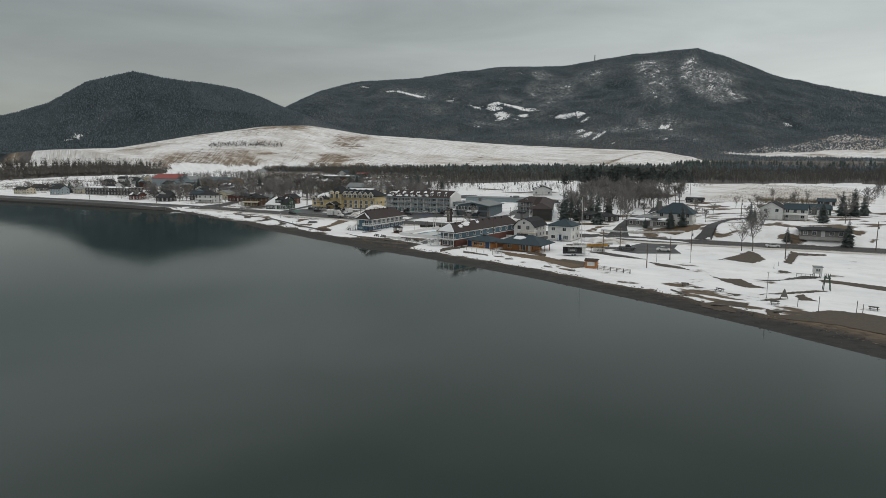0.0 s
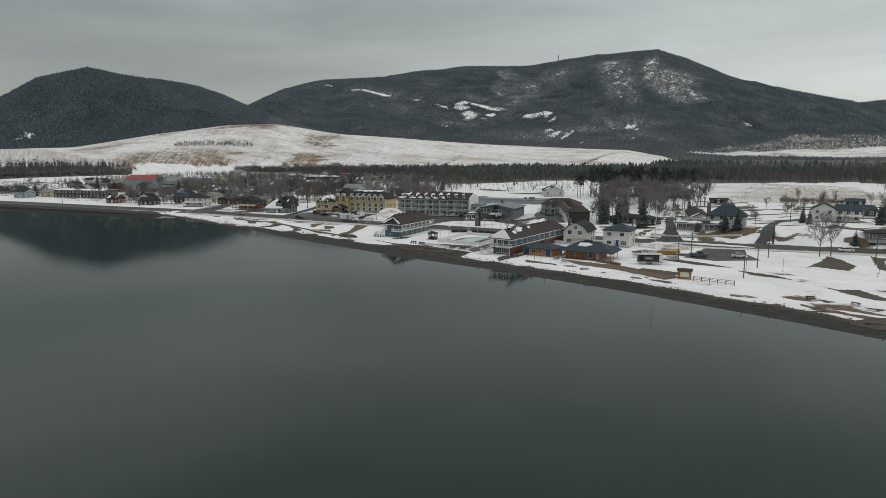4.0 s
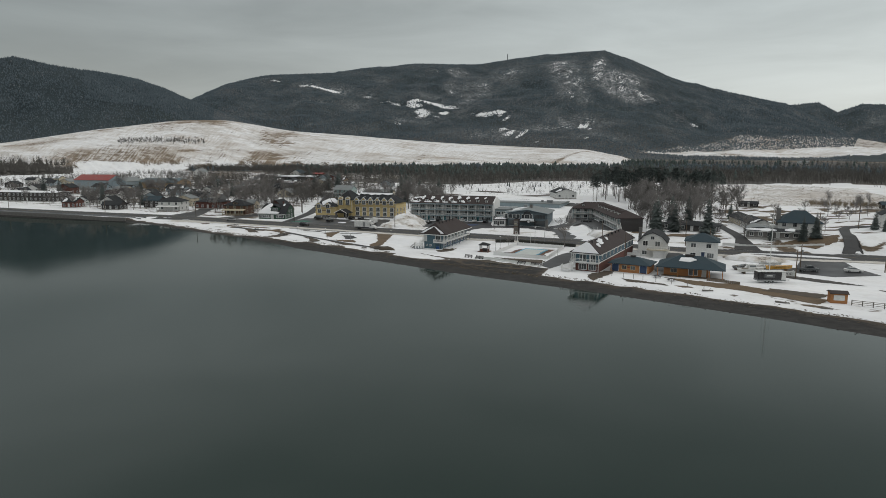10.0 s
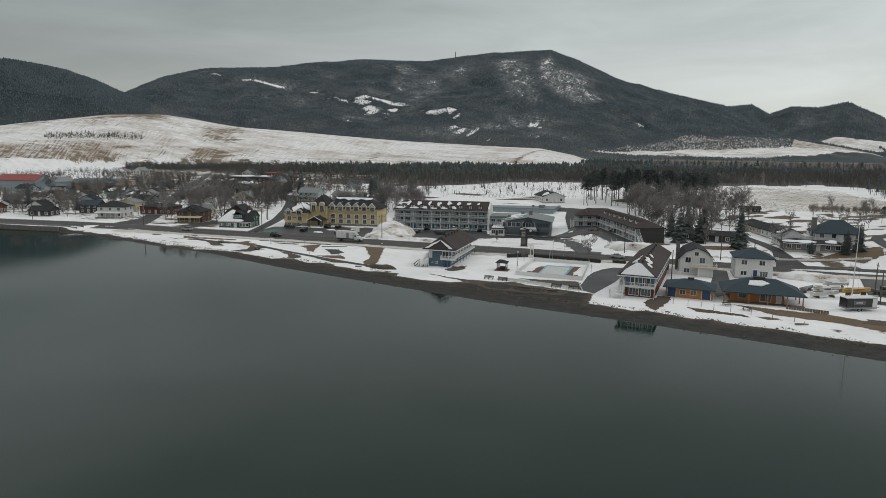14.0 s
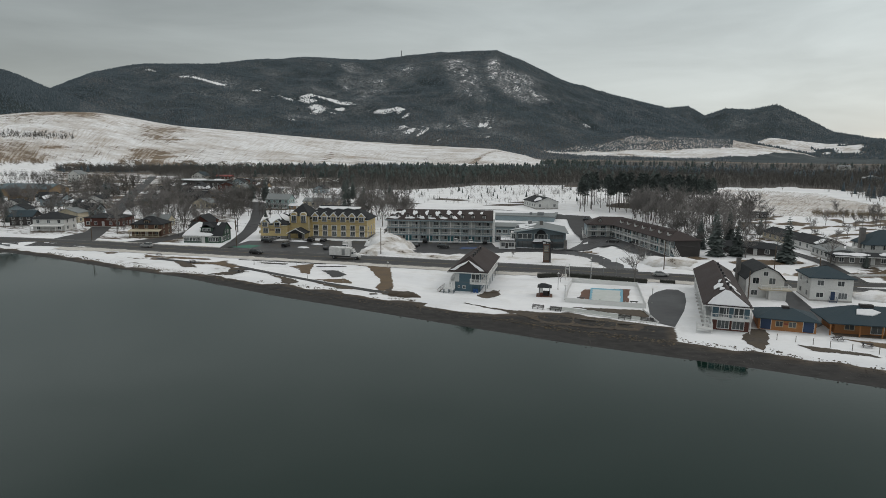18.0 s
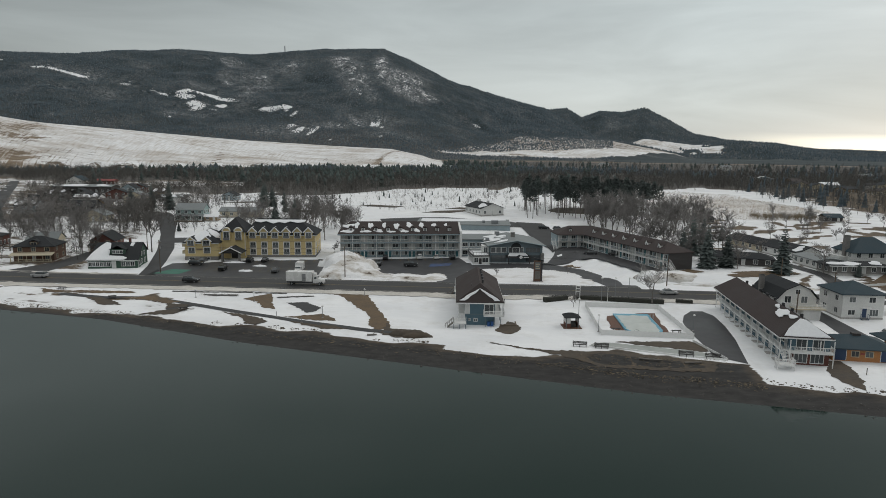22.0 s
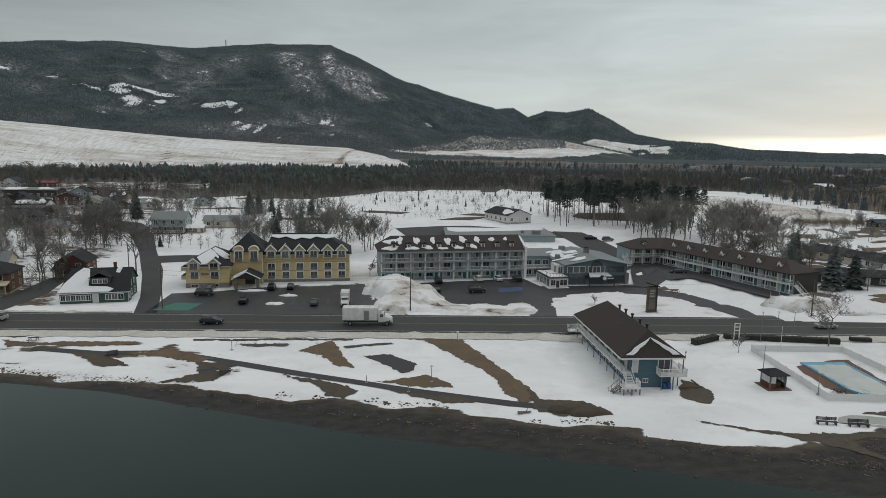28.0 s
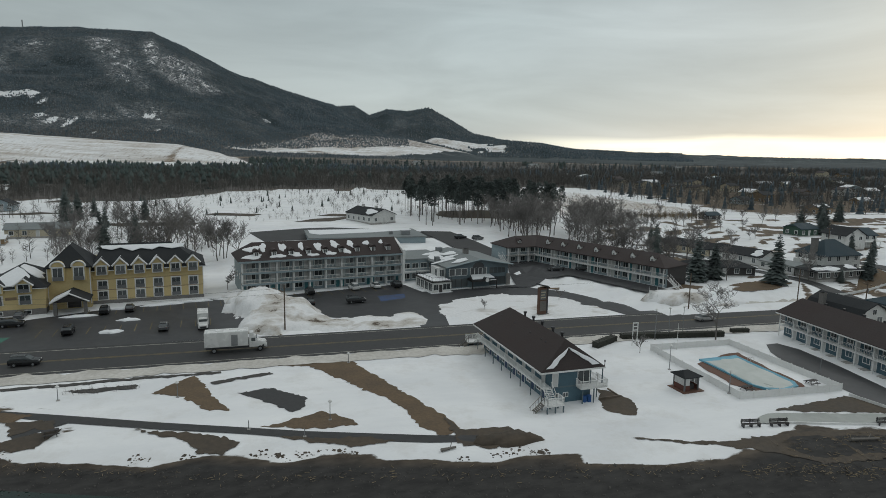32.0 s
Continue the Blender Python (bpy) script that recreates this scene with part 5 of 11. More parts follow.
def mound(name, x, y, rx, ry, h, rz, material, label, category="snow pile", seed=0, n=26, rough=0.16):
    """A heap with an uneven outline, sunk a little into the ground."""
    rnd = random.Random(seed)
    ob = thing(name, x, y, rz, label, category)
    rows, verts, faces = 11, [], []
    ca, sa = math.cos(radians(rz)), math.sin(radians(rz))
    ph = [rnd.uniform(0, 6.28) for _ in range(6)]
    for j in range(rows):
        u = j / (rows - 1)
        for i in range(n):
            t = 6.2832 * i / n
            w = 1 + rough * (math.sin(2 * t + ph[0]) + 0.6 * math.sin(5 * t + ph[1]) + 0.4 * math.sin(9 * t + ph[2]))
            r = math.sin(u * 1.5708) ** 0.8 * w
            k = min(1.0, u * 2.2)
            z = h * (max(math.cos(u * 1.5708), 0.0) ** 0.62) * (1 + k * (0.22 * math.sin(3 * t + ph[3] + 4 * u) + 0.15 * math.sin(7 * t + ph[4] + 6 * u) + rnd.uniform(-0.12, 0.12))) - 0.25 * u
            px, py = rx * r * math.cos(t), ry * r * math.sin(t)
            verts.append((px, py, z + gz(x + px * ca - py * sa, y + px * sa + py * ca) - gz(x, y)))
    for j in range(rows - 1):
        for i in range(n):
            k = (i + 1) % n
            faces.append((j * n + i, (j + 1) * n + i, (j + 1) * n + k, j * n + k))
    faces.append(tuple(range(n)))
    me = mesh_from("mass", verts, faces, material)
    me.polygons.foreach_set("use_smooth", [True] * len(me.polygons))
    part("mass", me, None, ob)
    return ob


def snow_heap(blobs, label, seed=0, step=0.7, material="ploughed_snow"):
    """Ploughed snow as one rough sheet over the ground; each blob is x, y, two half widths and a height."""
    B = np.array(blobs, float)
    x0, x1, y0, y1 = (B[:, 0] - B[:, 2]).min(), (B[:, 0] + B[:, 2]).max(), (B[:, 1] - B[:, 3]).min(), (B[:, 1] + B[:, 3]).max()
    X, Y = np.meshgrid(np.arange(x0 - 1, x1 + 1, step), np.arange(y0 - 1, y1 + 1, step))
    q = 1 + 0.22 * fbm(X, Y, 9, 3, seed)
    Hs = [b[4] * np.sqrt(np.clip(1 - ((X - b[0]) / b[2] / q) ** 2 - ((Y - b[1]) / b[3] / q) ** 2, 0, 1)) for b in B]
    Hh = np.max(Hs, axis=0)
    Hh = Hh * (1 + 0.16 * fbm(X, Y, 5, 3, seed + 2)) + np.where(Hh > 0.3, 0.12 * fbm(X, Y, 2.2, 2, seed + 4), 0)
    ob = thing("snow_pile", float(B[0, 0]), float(B[0, 1]), 0, label, "snow pile")
    Z = land(X, Y) + Hh - 0.12 - ob.location.z
    i = np.arange(X.size).reshape(X.shape)
    quads = np.stack([i[:-1, :-1], i[:-1, 1:], i[1:, 1:], i[1:, :-1]], -1).reshape(-1, 4)
    keep = quads[(Hh.ravel()[quads] > 0.02).any(axis=1)]
    co = np.stack([X - B[0, 0], Y - B[0, 1], Z], -1).reshape(-1, 3)
    used, inv = np.unique(keep, return_inverse=True)
    me = mesh_from("mass", co[used].tolist(), inv.reshape(-1, 4).tolist(), material)
    me.polygons.foreach_set("use_smooth", [True] * len(me.polygons))
    part("mass", me, None, ob)
    return ob


snow_heap(((-35.8, -22, 7.0, 9.5, 4.4), (-31.5, -28, 7.8, 10, 3.3), (-33.5, -36, 6.0, 7.2, 2.3), (-27.5, -34, 6.5, 7.0, 1.5), (-41, -10.5, 3.8, 9, 1.3), (-21, -38.8, 6, 4.2, 0.9)), "large dirty heap of ploughed snow beside the car park", 3, 0.6)
snow_heap(((-13, -38.4, 9.5, 5.2, 0.75), (-4.6, -37.2, 4.2, 5.8, 0.8), (-19, -39, 5, 4, 0.6)), "long low bank of ploughed snow along the car park", 5)
snow_heap(((12.5, -31.5, 9.0, 10.5, 0.5), (22, -29.5, 11, 12, 0.55), (31, -31, 9, 10.5, 0.5), (37.5, -36, 6, 5.5, 0.4)), "snow-covered grass island beside the road", 6, 0.8, "island_snow")
mound("snow_pile", 63.5, -35, 7.5, 5.0, 1.1, 0, "ploughed_snow", "rounded heap of ploughed snow near the road", seed=8)
mound("snow_pile", 72, -40.2, 7, 1.2, 0.6, 3, "ploughed_snow", "low ploughed snow bank beside the road", seed=9)
mound("snow_pile", 114, -62, 9, 5, 1.5, 10, "ploughed_snow", "uneven heap of snow beside the boats", seed=10)
mound("earth_heap", -3, -94.6, 4.2, 1.8, 0.9, 0, "mud", "low heap of dark earth at the top of the beach", "earth heap", 11)
mound("snow_pile", 127, -47.8, 14, 1.4, 0.5, 4, "snow_cap", "low snow bank behind the white fence", seed=12)

# ---- the main buildings ----
def yellow_hotel():
    ob = thing("hotel", -49.5, -8.6, 9.0, "yellow clapboard hotel with black roof and white dormers", "hotel", z=2.5)
    W = "siding_yellow"
    # main block, entrance tower, low wing
    wall_box(ob, -23.5, 0, 0, 14, -0.6, 8.0, W)
    wall_box(ob, -31.7, -2.2, -23.52, 14, -0.6, 9.2, W, "tower_wall")
    wall_box(ob, -42.7, -5.5, -31.72, 11, -0.6, 5.9, W, "wing_wall")
    boxes("foundation", "stone_grey", ob, [(-23.5, -0.08, -0.7, 0.08, 14.05, 0.7), (-42.78, -5.58, -0.7, -31.7, 11.05, 1.1)])
    part("roof", gable_roof(-23.5, 0, 0, 14, 7.9, 4.9, 0.6, "x", 0.25, 1.0, 2.8), "roof_black", ob)
    part("tower_roof", gable_roof(-31.7, -2.2, -23.5, 10, 9.2, 4.4, 0.5, "y", 0.25, 1.0), "roof_black", ob)
    part("wing_roof", gable_roof(-42.7, -5.5, -31.7, 11, 5.8, 3.6, 0.6, "y", 0.25, 1.0), "roof_black", ob)
    boxes("eave_trim", "white_trim", ob, [(-23.5, -0.66, 7.55, 0.64, -0.62, 7.72), (-43.3, -6.16, 5.45, -31.2, -6.1, 5.62), (-23.75, -0.1, 0.7, -23.52, 0.0, 7.6), (-0.1, -0.06, 0.7, 0.06, 0.0, 7.6), (-31.8, -2.28, 0.7, -31.6, -2.2, 9.0), (-23.65, -2.28, 0.7, -23.45, -2.2, 9.0)])
    boxes("storey_band", "siding_tan", ob, [(-23.5, -0.05, 3.05, 0, -0.004, 3.18), (-23.5, -0.05, 5.5, 0, -0.004, 5.6)])
    for i in range(6):
        x = -21.4 + i * 3.84
        for z in (0.95, 3.35):
            window(ob, x, -0.04, z, "s", 1.75, 1.8, "white_trim", 1)
            boxes("surround", "white_trim", ob, [(x - 1.15, -0.03, z - 0.3, x + 1.15, 0.0, z + 2.08)])
            boxes("balconet", "shadow_grey", ob, [(x - 0.95, -0.16, z - 0.05, x + 0.95, -0.08, z + 0.75)])
        boxes("dormer_wall", W, ob, [(x - 1.35, -0.7, 6.6, x + 1.35, 3.4, 9.0)])
        bm = gable_roof(x - 1.35, -0.7, x + 1.35, 4.6, 8.85, 1.6, 0.3, "y", 0.12)
        part("dormer_roof", bm, "roof_black", ob)
        bm = bmesh.new()
        gable_end(bm, x - 1.35, x + 1.35, -0.7, -0.5, 9.0, 1.3)
        part("dormer_gable", bm, W, ob)
        bm = bmesh.new()
        for s in (-1, 1):
            rod(bm, (x + s * 1.72, -1.03, 8.68), (x, -1.03, 10.5), 0.2, n=4)
        part("dormer_trim", bm, "white_trim", ob)
        window(ob, x, -0.74, 6.9, "s", 1.7, 1.75, "white_trim", 1)
        boxes("surround", "white_trim", ob, [(x - 1.14, -0.73, 6.65, x + 1.14, -0.705, 8.95)])
        boxes("balconet", "shadow_grey", ob, [(x - 0.95, -0.9, 6.85, x + 0.95, -0.83, 7.5)])
        if i in (0, 1, 2, 3):
            snow_on(ob, [(x - 1.5, -0.8, 8.95), (x - 0.05, -0.8, 10.5), (x - 0.05, 2.6, 10.5), (x - 1.3, 1.8, 9.1)][::-1], 0.13)
    snow_on(ob, [(x, y, 11.7 + (y - 4.9) * 0.65) for x, y in ((-21.5, 5.2), (-19.6, 4.7), (-17.8, 5.3), (-15.2, 4.2), (-13.4, 4.9), (-11.0, 4.4), (-9.4, 5.2), (-6.6, 4.5), (-4.2, 5.0), (-3.8, 5.9), (-9, 5.95), (-22, 5.95))], 0.14, "long ragged strip of snow below the black ridge")
    # tower windows under round heads
    for x in (-29.6, -25.6):
        boxes("round_dormer", W, ob, [(x - 1.35, -2.85, 6.2, x + 1.35, 0.8, 9.3)])
        bm = bmesh.new()
        pts = [(x + 1.35 * math.cos(t), 9.3 + 1.25 * math.sin(t)) for t in (math.pi * i / 12 for i in range(13))]
        a = [bm.verts.new((px, -2.86, pz)) for px, pz in pts]
        b = [bm.verts.new((px, 1.2, pz)) for px, pz in pts]
        bm.faces.new(a)
        for i in range(12):
            bm.faces.new((a[i + 1], a[i], b[i], b[i + 1]))
        part("round_head", bm, W, ob)
        bm = bmesh.new()
        for i in range(12):
            rod(bm, (pts[i][0], -2.92, pts[i][1]), (pts[i + 1][0], -2.92, pts[i + 1][1]), 0.2, n=4)
        part("round_trim", bm, "white_trim", ob)
        window(ob, x, -2.93, 6.5, "s", 1.75, 2.6, "white_trim", 1)
        boxes("surround", "white_trim", ob, [(x - 1.12, -2.91, 6.3, x + 1.12, -2.87, 9.4)])
        boxes("balconet", "shadow_grey", ob, [(x - 1.0, -3.1, 6.3, x + 1.0, -3.02, 7.2)])
    snow_on(ob, [(-31.9, -1.8, 9.5), (-31.1, -1.8, 9.6), (-29.3, 1.0, 11.2), (-30.1, 1.6, 11.3), (-31.7, 0.8, 10.0)], 0.15)
    # entrance canopy
    for x in (-29.7, -24.1):
        boxes("canopy_post", "stone_grey", ob, [(x - 0.35, -8.3, -0.4, x + 0.35, -7.6, 2.6)])
    part("canopy_roof", gable_roof(-30.2, -8.4, -23.6, -2.22, 2.7, 1.9, 0.4, "y", 0.2), "roof_black", ob)
    bm = bmesh.new()
    gable_end(bm, -30.2, -23.6, -8.3, -8.1, 2.6, 1.7)
    part("canopy_gable", bm, "siding_dark", ob)
    bm = bmesh.new()
    for s in (-1, 1):
        rod(bm, (-26.9 + s * 3.7, -8.82, 2.62), (-26.9, -8.82, 4.55), 0.16, n=4)
    part("canopy_trim", bm, "white_trim", ob)
    snow_on(ob, [(-30.6, -8.6, 2.72), (-27, -8.6, 4.55), (-27, -5.0, 4.55), (-30.4, -3.5, 2.8)][::-1], 0.16)
    door(ob, -26.9, -2.2, 0, "s", 2.6, 2.4, "siding_dark")
    # low wing
    for x in (-40.5, -35.4):
        for z in (1.35, ):
            window(ob, x, -5.55, z + 1.0, "s", 1.9, 1.7, "white_trim", 1)
            boxes("surround", "white_trim", ob, [(x - 1.22, -5.54, z + 0.75, x + 1.22, -5.5, z + 2.95)])
        boxes("dormer_wall", W, ob, [(x - 1.5, -6.25, 4.8, x + 1.5, -2.5, 6.6)])
        part("dormer_roof", gable_roof(x - 1.5, -6.25, x + 1.5, -1.5, 6.5, 1.4, 0.3, "y", 0.12), "roof_black", ob)
        bm = bmesh.new()
        gable_end(bm, x - 1.5, x + 1.5, -6.25, -6.05, 6.6, 1.15)
        part("dormer_gable", bm, W, ob)
        bm = bmesh.new()
        for s in (-1, 1):
            rod(bm, (x + s * 1.86, -6.57, 6.3), (x, -6.57, 7.85), 0.18, n=4)
        part("dormer_trim", bm, "white_trim", ob)
        window(ob, x, -6.3, 4.95, "s", 1.9, 1.6, "white_trim", 1)
        boxes("surround", "white_trim", ob, [(x - 1.22, -6.29, 4.82, x + 1.22, -6.26, 6.75)])
        boxes("balconet", "shadow_grey", ob, [(x - 1.0, -5.7, 2.2, x + 1.0, -5.62, 3.0)])
        boxes("balconet", "shadow_grey", ob, [(x - 1.0, -6.45, 4.9, x + 1.0, -6.37, 5.6)])
        window(ob, x, -5.58, 0.1, "s", 1.8, 0.7, "white_trim", 1)
    snow_on(ob, [(x, y, 5.85 + (y + 6.1) * 0.59) for x, y in ((-42.6, -5.7), (-40.8, -5.2), (-39, -5.8), (-36.8, -5.5), (-35, -4.4), (-34.6, -3.2), (-36, -1.3), (-37.2, -0.3), (-39.2, -2.2), (-41.2, -4.3))], 0.22, "broad sheet of snow on the black wing roof")
    snow_on(ob, [(x, y, 5.85 + (-31.1 - x) * 0.59) for x, y in ((-36.9, 0.2), (-34.9, -2.2), (-33.2, -2.6), (-32.4, -0.6), (-33.3, 1.4), (-32.9, 3.2), (-35.0, 4.4), (-36.8, 3.6))], 0.2, "sheet of snow on the black wing roof")
    boxes("sign", "siding_tan", ob, [(-38.9, -5.62, 3.2, -36.9, -5.5, 3.8)])
    # side balconies of the wing
    for z in (1.6, 4.0):
        boxes("balcony", "siding_cream", ob, [(-44.5, -3.0, z, -42.72, 4.0, z + 0.2), (-44.5, -3.0, z + 0.2, -44.4, 4.0, z + 1.1), (-44.4, -3.0, z + 0.2, -42.72, -2.9, z + 1.1)])
    for y in (2.5, 7, 11.5):
        for z in (0.95, 3.35):
            window(ob, 0, y, z, "e", 1.2, 1.6)
    return ob


def long_motel():
    ob = thing("motel", 0.3, 0.6, 11.0, "long grey three-storey motel with galleries and a brown dormered roof", "motel", z=2.45)
    L, D, H = 42.0, 12.0, 8.5
    wall_box(ob, -L, 0.0, 0, D, -0.6, H, "siding_grey_blue")
    boxes("end_wall", "white_trim", ob, [(0.01, -2.4, -0.5, 0.75, D + 0.3, 9.4)])
    bm = bmesh.new()
    k = Matrix(((0, -1, 0), (1, 0, 0), (0, 0, 1)))
    gable_end(bm, -2.4, D + 0.3, -0.75, -0.01, 9.4, 2.4)
    for v in bm.verts:
        v.co = k @ v.co
    part("end_gable", bm, "white_trim", ob)
    bm = bmesh.new()
    y0, y1, yr, z0, zr = -2.3, D + 0.4, 4.6, 8.55, 12.2
    slab_roof(bm, [(-L - 0.7, y0, z0), (0, y0, z0), (0, yr, zr), (-L + 3.4, yr, zr)], 0.3)
    slab_roof(bm, [(0, y1, z0), (-L - 0.7, y1, z0), (-L + 3.4, yr, zr), (0, yr, zr)], 0.3)
    slab_roof(bm, [(-L - 0.7, y1, z0), (-L - 0.7, y0, z0), (-L + 3.4, yr, zr)], 0.3)
    part("roof", bm, "roof_brown", ob)
    boxes("eave_band", "siding_grey_blue", ob, [(-L - 0.72, y0 - 0.06, 8.05, 0, y0 + 0.1, 8.5)])
    n = 10
    for lev, z in enumerate((2.75, 5.55)):
        boxes("gallery_floor", "concrete", ob, [(-L, -1.9, z - 0.25, 0, -0.004, z)])
        boxes("gallery_band", "siding_grey_blue", ob, [(-L, -1.98, z - 0.42, 0, -1.9, z + 0.02)])
        railing(ob, [(-L + 0.1, -1.85, z), (-0.1, -1.85, z)], 1.0, gap=0.35, name="gallery_rail")
    for i in range(n + 1):
        x = -L + 0.2 + (L - 0.4) * i / n
        boxes("post", "white_trim", ob, [(x - 0.11, -1.95, -0.4, x + 0.11, -1.73, 8.3)])
        boxes("partition", "white_trim", ob, [(x - 0.07, -1.1, -0.3, x + 0.07, -0.003, 8.3)])
    for z in (0.05, 2.78, 5.58):
        for i in range(n):
            x = -L + L * (i + 0.5) / n
            s = 1 if i % 2 else -1
            door(ob, x + s * 1.45, 0, z, "s", 0.95, 2.05, "door_teal" if z < 1 else "door_white")
            window(ob, x - s * 0.45, 0, z + 0.75, "s", 1.9, 1.25, "white_trim", 1)
            if (i * 7 + int(z)) % 3:
                boxes("curtain", "curtain", ob, [(x - s * 0.45 - 0.9, -0.032, z + 0.77, x - s * 0.45 + 0.1, -0.02, z + 1.98)])
    for i in range(9):
        x = -L + 3.8 + i * (L - 5.6) / 8.4
        boxes("dormer_wall", "white_trim", ob, [(x - 0.6, -0.7, 9.0, x + 0.6, 1.6, 10.5)])
        bm = bmesh.new()
        pts = [(x + 0.78 * math.cos(t), 10.4 + 0.62 * math.sin(t)) for t in (math.pi * j / 8 for j in range(9))]
        a = [bm.verts.new((px, -0.85, pz)) for px, pz in pts]
        b = [bm.verts.new((px, 2.4, pz)) for px, pz in pts]
        bm.faces.new(a)
        bm.faces.new(b[::-1])
        for j in range(8):
            bm.faces.new((a[j + 1], a[j], b[j], b[j + 1]))
        part("dormer_roof", bm, "roof_brown", ob)
        window(ob, x, -0.7, 9.35, "s", 0.7, 0.95)
    slope = (zr - z0) / (yr - y0)
    on = lambda px, py: z0 + slope * (py - y0)
    for i, (x, y, rx, ry) in enumerate(((-39.2, -0.9, 2.6, 0.7), (-38.9, 1.9, 1.7, 1.1), (-36.2, 2.4, 0.8, 1.5), (-33.0, -1.0, 1.6, 0.7), (-31.4, 2.2, 0.8, 1.6), (-28.6, -0.7, 1.6, 0.7), (-26.6, 2.3, 0.8, 1.2), (-24.2, -1.2, 1.3, 0.5), (-22.2, 1.8, 0.8, 1.8),
                                        (-19.7, -0.9, 1.4, 0.7), (-17.6, 2.4, 1.2, 1.3), (-15.2, -0.5, 1.0, 0.9), (-13.2, 2.2, 0.9, 1.5), (-8.8, 2.4, 0.8, 1.0), (-4.6, 2.6, 0.5, 0.8))):
        snow_blob(ob, x, y, rx, ry, on, i)
    for y in (2, 6, 9.5):
        window(ob, -L, y, 3.6, "w", 1.0, 1.2)
    return ob


def restaurant():
    ob = thing("restaurant", 11.4, -9.6, 9.0, "slate-blue two-storey motel restaurant with wide low gable roof", "restaurant", z=2.4)
    w, d, h, rise, over = 18.2, 20.0, 6.0, 1.8, 0.95
    wall_box(ob, 0, 0, w, d, -0.6, h, "siding_slate")
    bm = bmesh.new()
    gable_end(bm, 0, w, 0, 0.25, h, 1.6)
    part("gable", bm, "siding_slate", ob)
    part("roof", gable_roof(0, -0.4, w, d, h, rise, over, "y", 0.3), "roof_grey", ob)
    bm = bmesh.new()
    for s in (-1, 1):
        rod(bm, (w / 2 + s * (w / 2 + over), -1.37, h - 0.12), (w / 2, -1.37, h + rise - 0.12), 0.15, n=4)
    part("gable_trim", bm, "siding_grey_blue", ob)
    # arched gable window, the dining room windows and the dark ground floor
    bm = bmesh.new()
    pts = [(w / 2 + 1.75 * math.cos(t), 5.2 + 1.6 * math.sin(t)) for t in (math.pi * i / 14 for i in range(15))]
    a = [bm.verts.new((px, -0.06, pz)) for px, pz in pts]
    b = [bm.verts.new((px, 0.0, pz)) for px, pz in pts]
    bm.faces.new(a)
    for i in range(14):
        bm.faces.new((a[i + 1], a[i], b[i], b[i + 1]))
    part("arched_window", bm, "glass", ob, "dark arched window")
    for x, ww in ((1.3, 1.5), (3.1, 1.5), (4.9, 1.5), (7.3, 1.2), (10.9, 1.2)):
        window(ob, x, 0, 3.45, "s", ww, 1.75, "white_trim", 0)
    window(ob, w / 2, -0.01, 3.45, "s", 2.1, 1.7, "white_trim", 1)
    window(ob, 14.9, 0, 3.5, "s", 4.9, 1.6, "siding_slate", 3)
    boxes("shopfront", "glass", ob, [(0.6, -0.05, 0.3, 5.8, -0.004, 2.5)], "dark ground floor glazing")
    boxes("shopfront", "glass", ob, [(12.6, -0.05, 0.3, 17.3, -0.004, 2.5)], "dark ground floor glazing")
    boxes("mullion", "siding_dark", ob, [(x - 0.06, -0.09, 0.3, x + 0.06, -0.052, 2.5) for x in (0.6, 2.3, 4.1, 5.8, 12.6, 14.2, 15.7, 17.3)])
    boxes("pier", "stone_grey", ob, [(w - 0.6, -0.5, -0.5, w + 0.5, 1.0, 3.2)], "grey stone corner pier")
    boxes("awning", "siding_dark", ob, [(w / 2 - 3.2, -3.0, 2.0, w / 2 + 4.4, -0.003, 2.6)])
    bm = bmesh.new()
    slab_roof(bm, [(w / 2 - 3.3, -3.1, 2.62), (w / 2 + 4.5, -3.1, 2.62), (w / 2 + 3.4, -0.01, 3.3), (w / 2 - 2.4, -0.01, 3.3)], 0.1)
    part("awning_roof", bm, "roof_black", ob)
    bm = bmesh.new()
    rod(bm, (w / 2 + 1.2, -3.05, 2.35), (w / 2 + 1.2, -3.2, 2.35), 0.55, n=14)
    part("awning_badge", bm, "white_trim", ob, "round white badge on the awning")
    boxes("sign_bar", "white_trim", ob, [(w / 2 + 2.1, -3.06, 2.2, w / 2 + 3.9, -3.005, 2.45)], "plain pale bar of unreadable lettering")
    snow_on(ob, [(w / 2 - 3.1, -2.9, 2.66), (w / 2 - 0.2, -2.9, 2.66), (w / 2 + 0.8, -1.7, 2.95), (w / 2 + 2, -2.5, 2.75), (w / 2 + 3.6, -2.6, 2.72), (w / 2 + 3.2, -0.3, 3.24), (w / 2 - 2.4, -0.3, 3.24)], 0.2)
    for x in (w / 2 - 3, w / 2 + 4.2):
        boxes("awning_post", "siding_dark", ob, [(x - 0.12, -2.95, -0.4, x + 0.12, -2.71, 2.02)])
    on = lambda px, py: h + 0.1 + rise / (w / 2 + over) * (px + over)
    for i, (x, y, rx, ry) in enumerate(((4.4, 1.6, 2.4, 1.5), (1.6, 5.6, 2.9, 1.1), (3.6, 8.2, 2.8, 1.3), (1.6, 12.6, 2.6, 3.2), (5.6, 12.4, 2.6, 1.6), (2.2, 17.2, 2.4, 1.8))):
        snow_blob(ob, x, y, rx, ry, on, 20 + i, 0.16)
    chimney(ob, 9.4, 9.0, 6.5, 9.2, 1.3, "stone_grey")
    boxes("roof_unit", "galvanised", ob, [(-0.3, 7.6, 6.0, 0.9, 8.8, 7.4)])
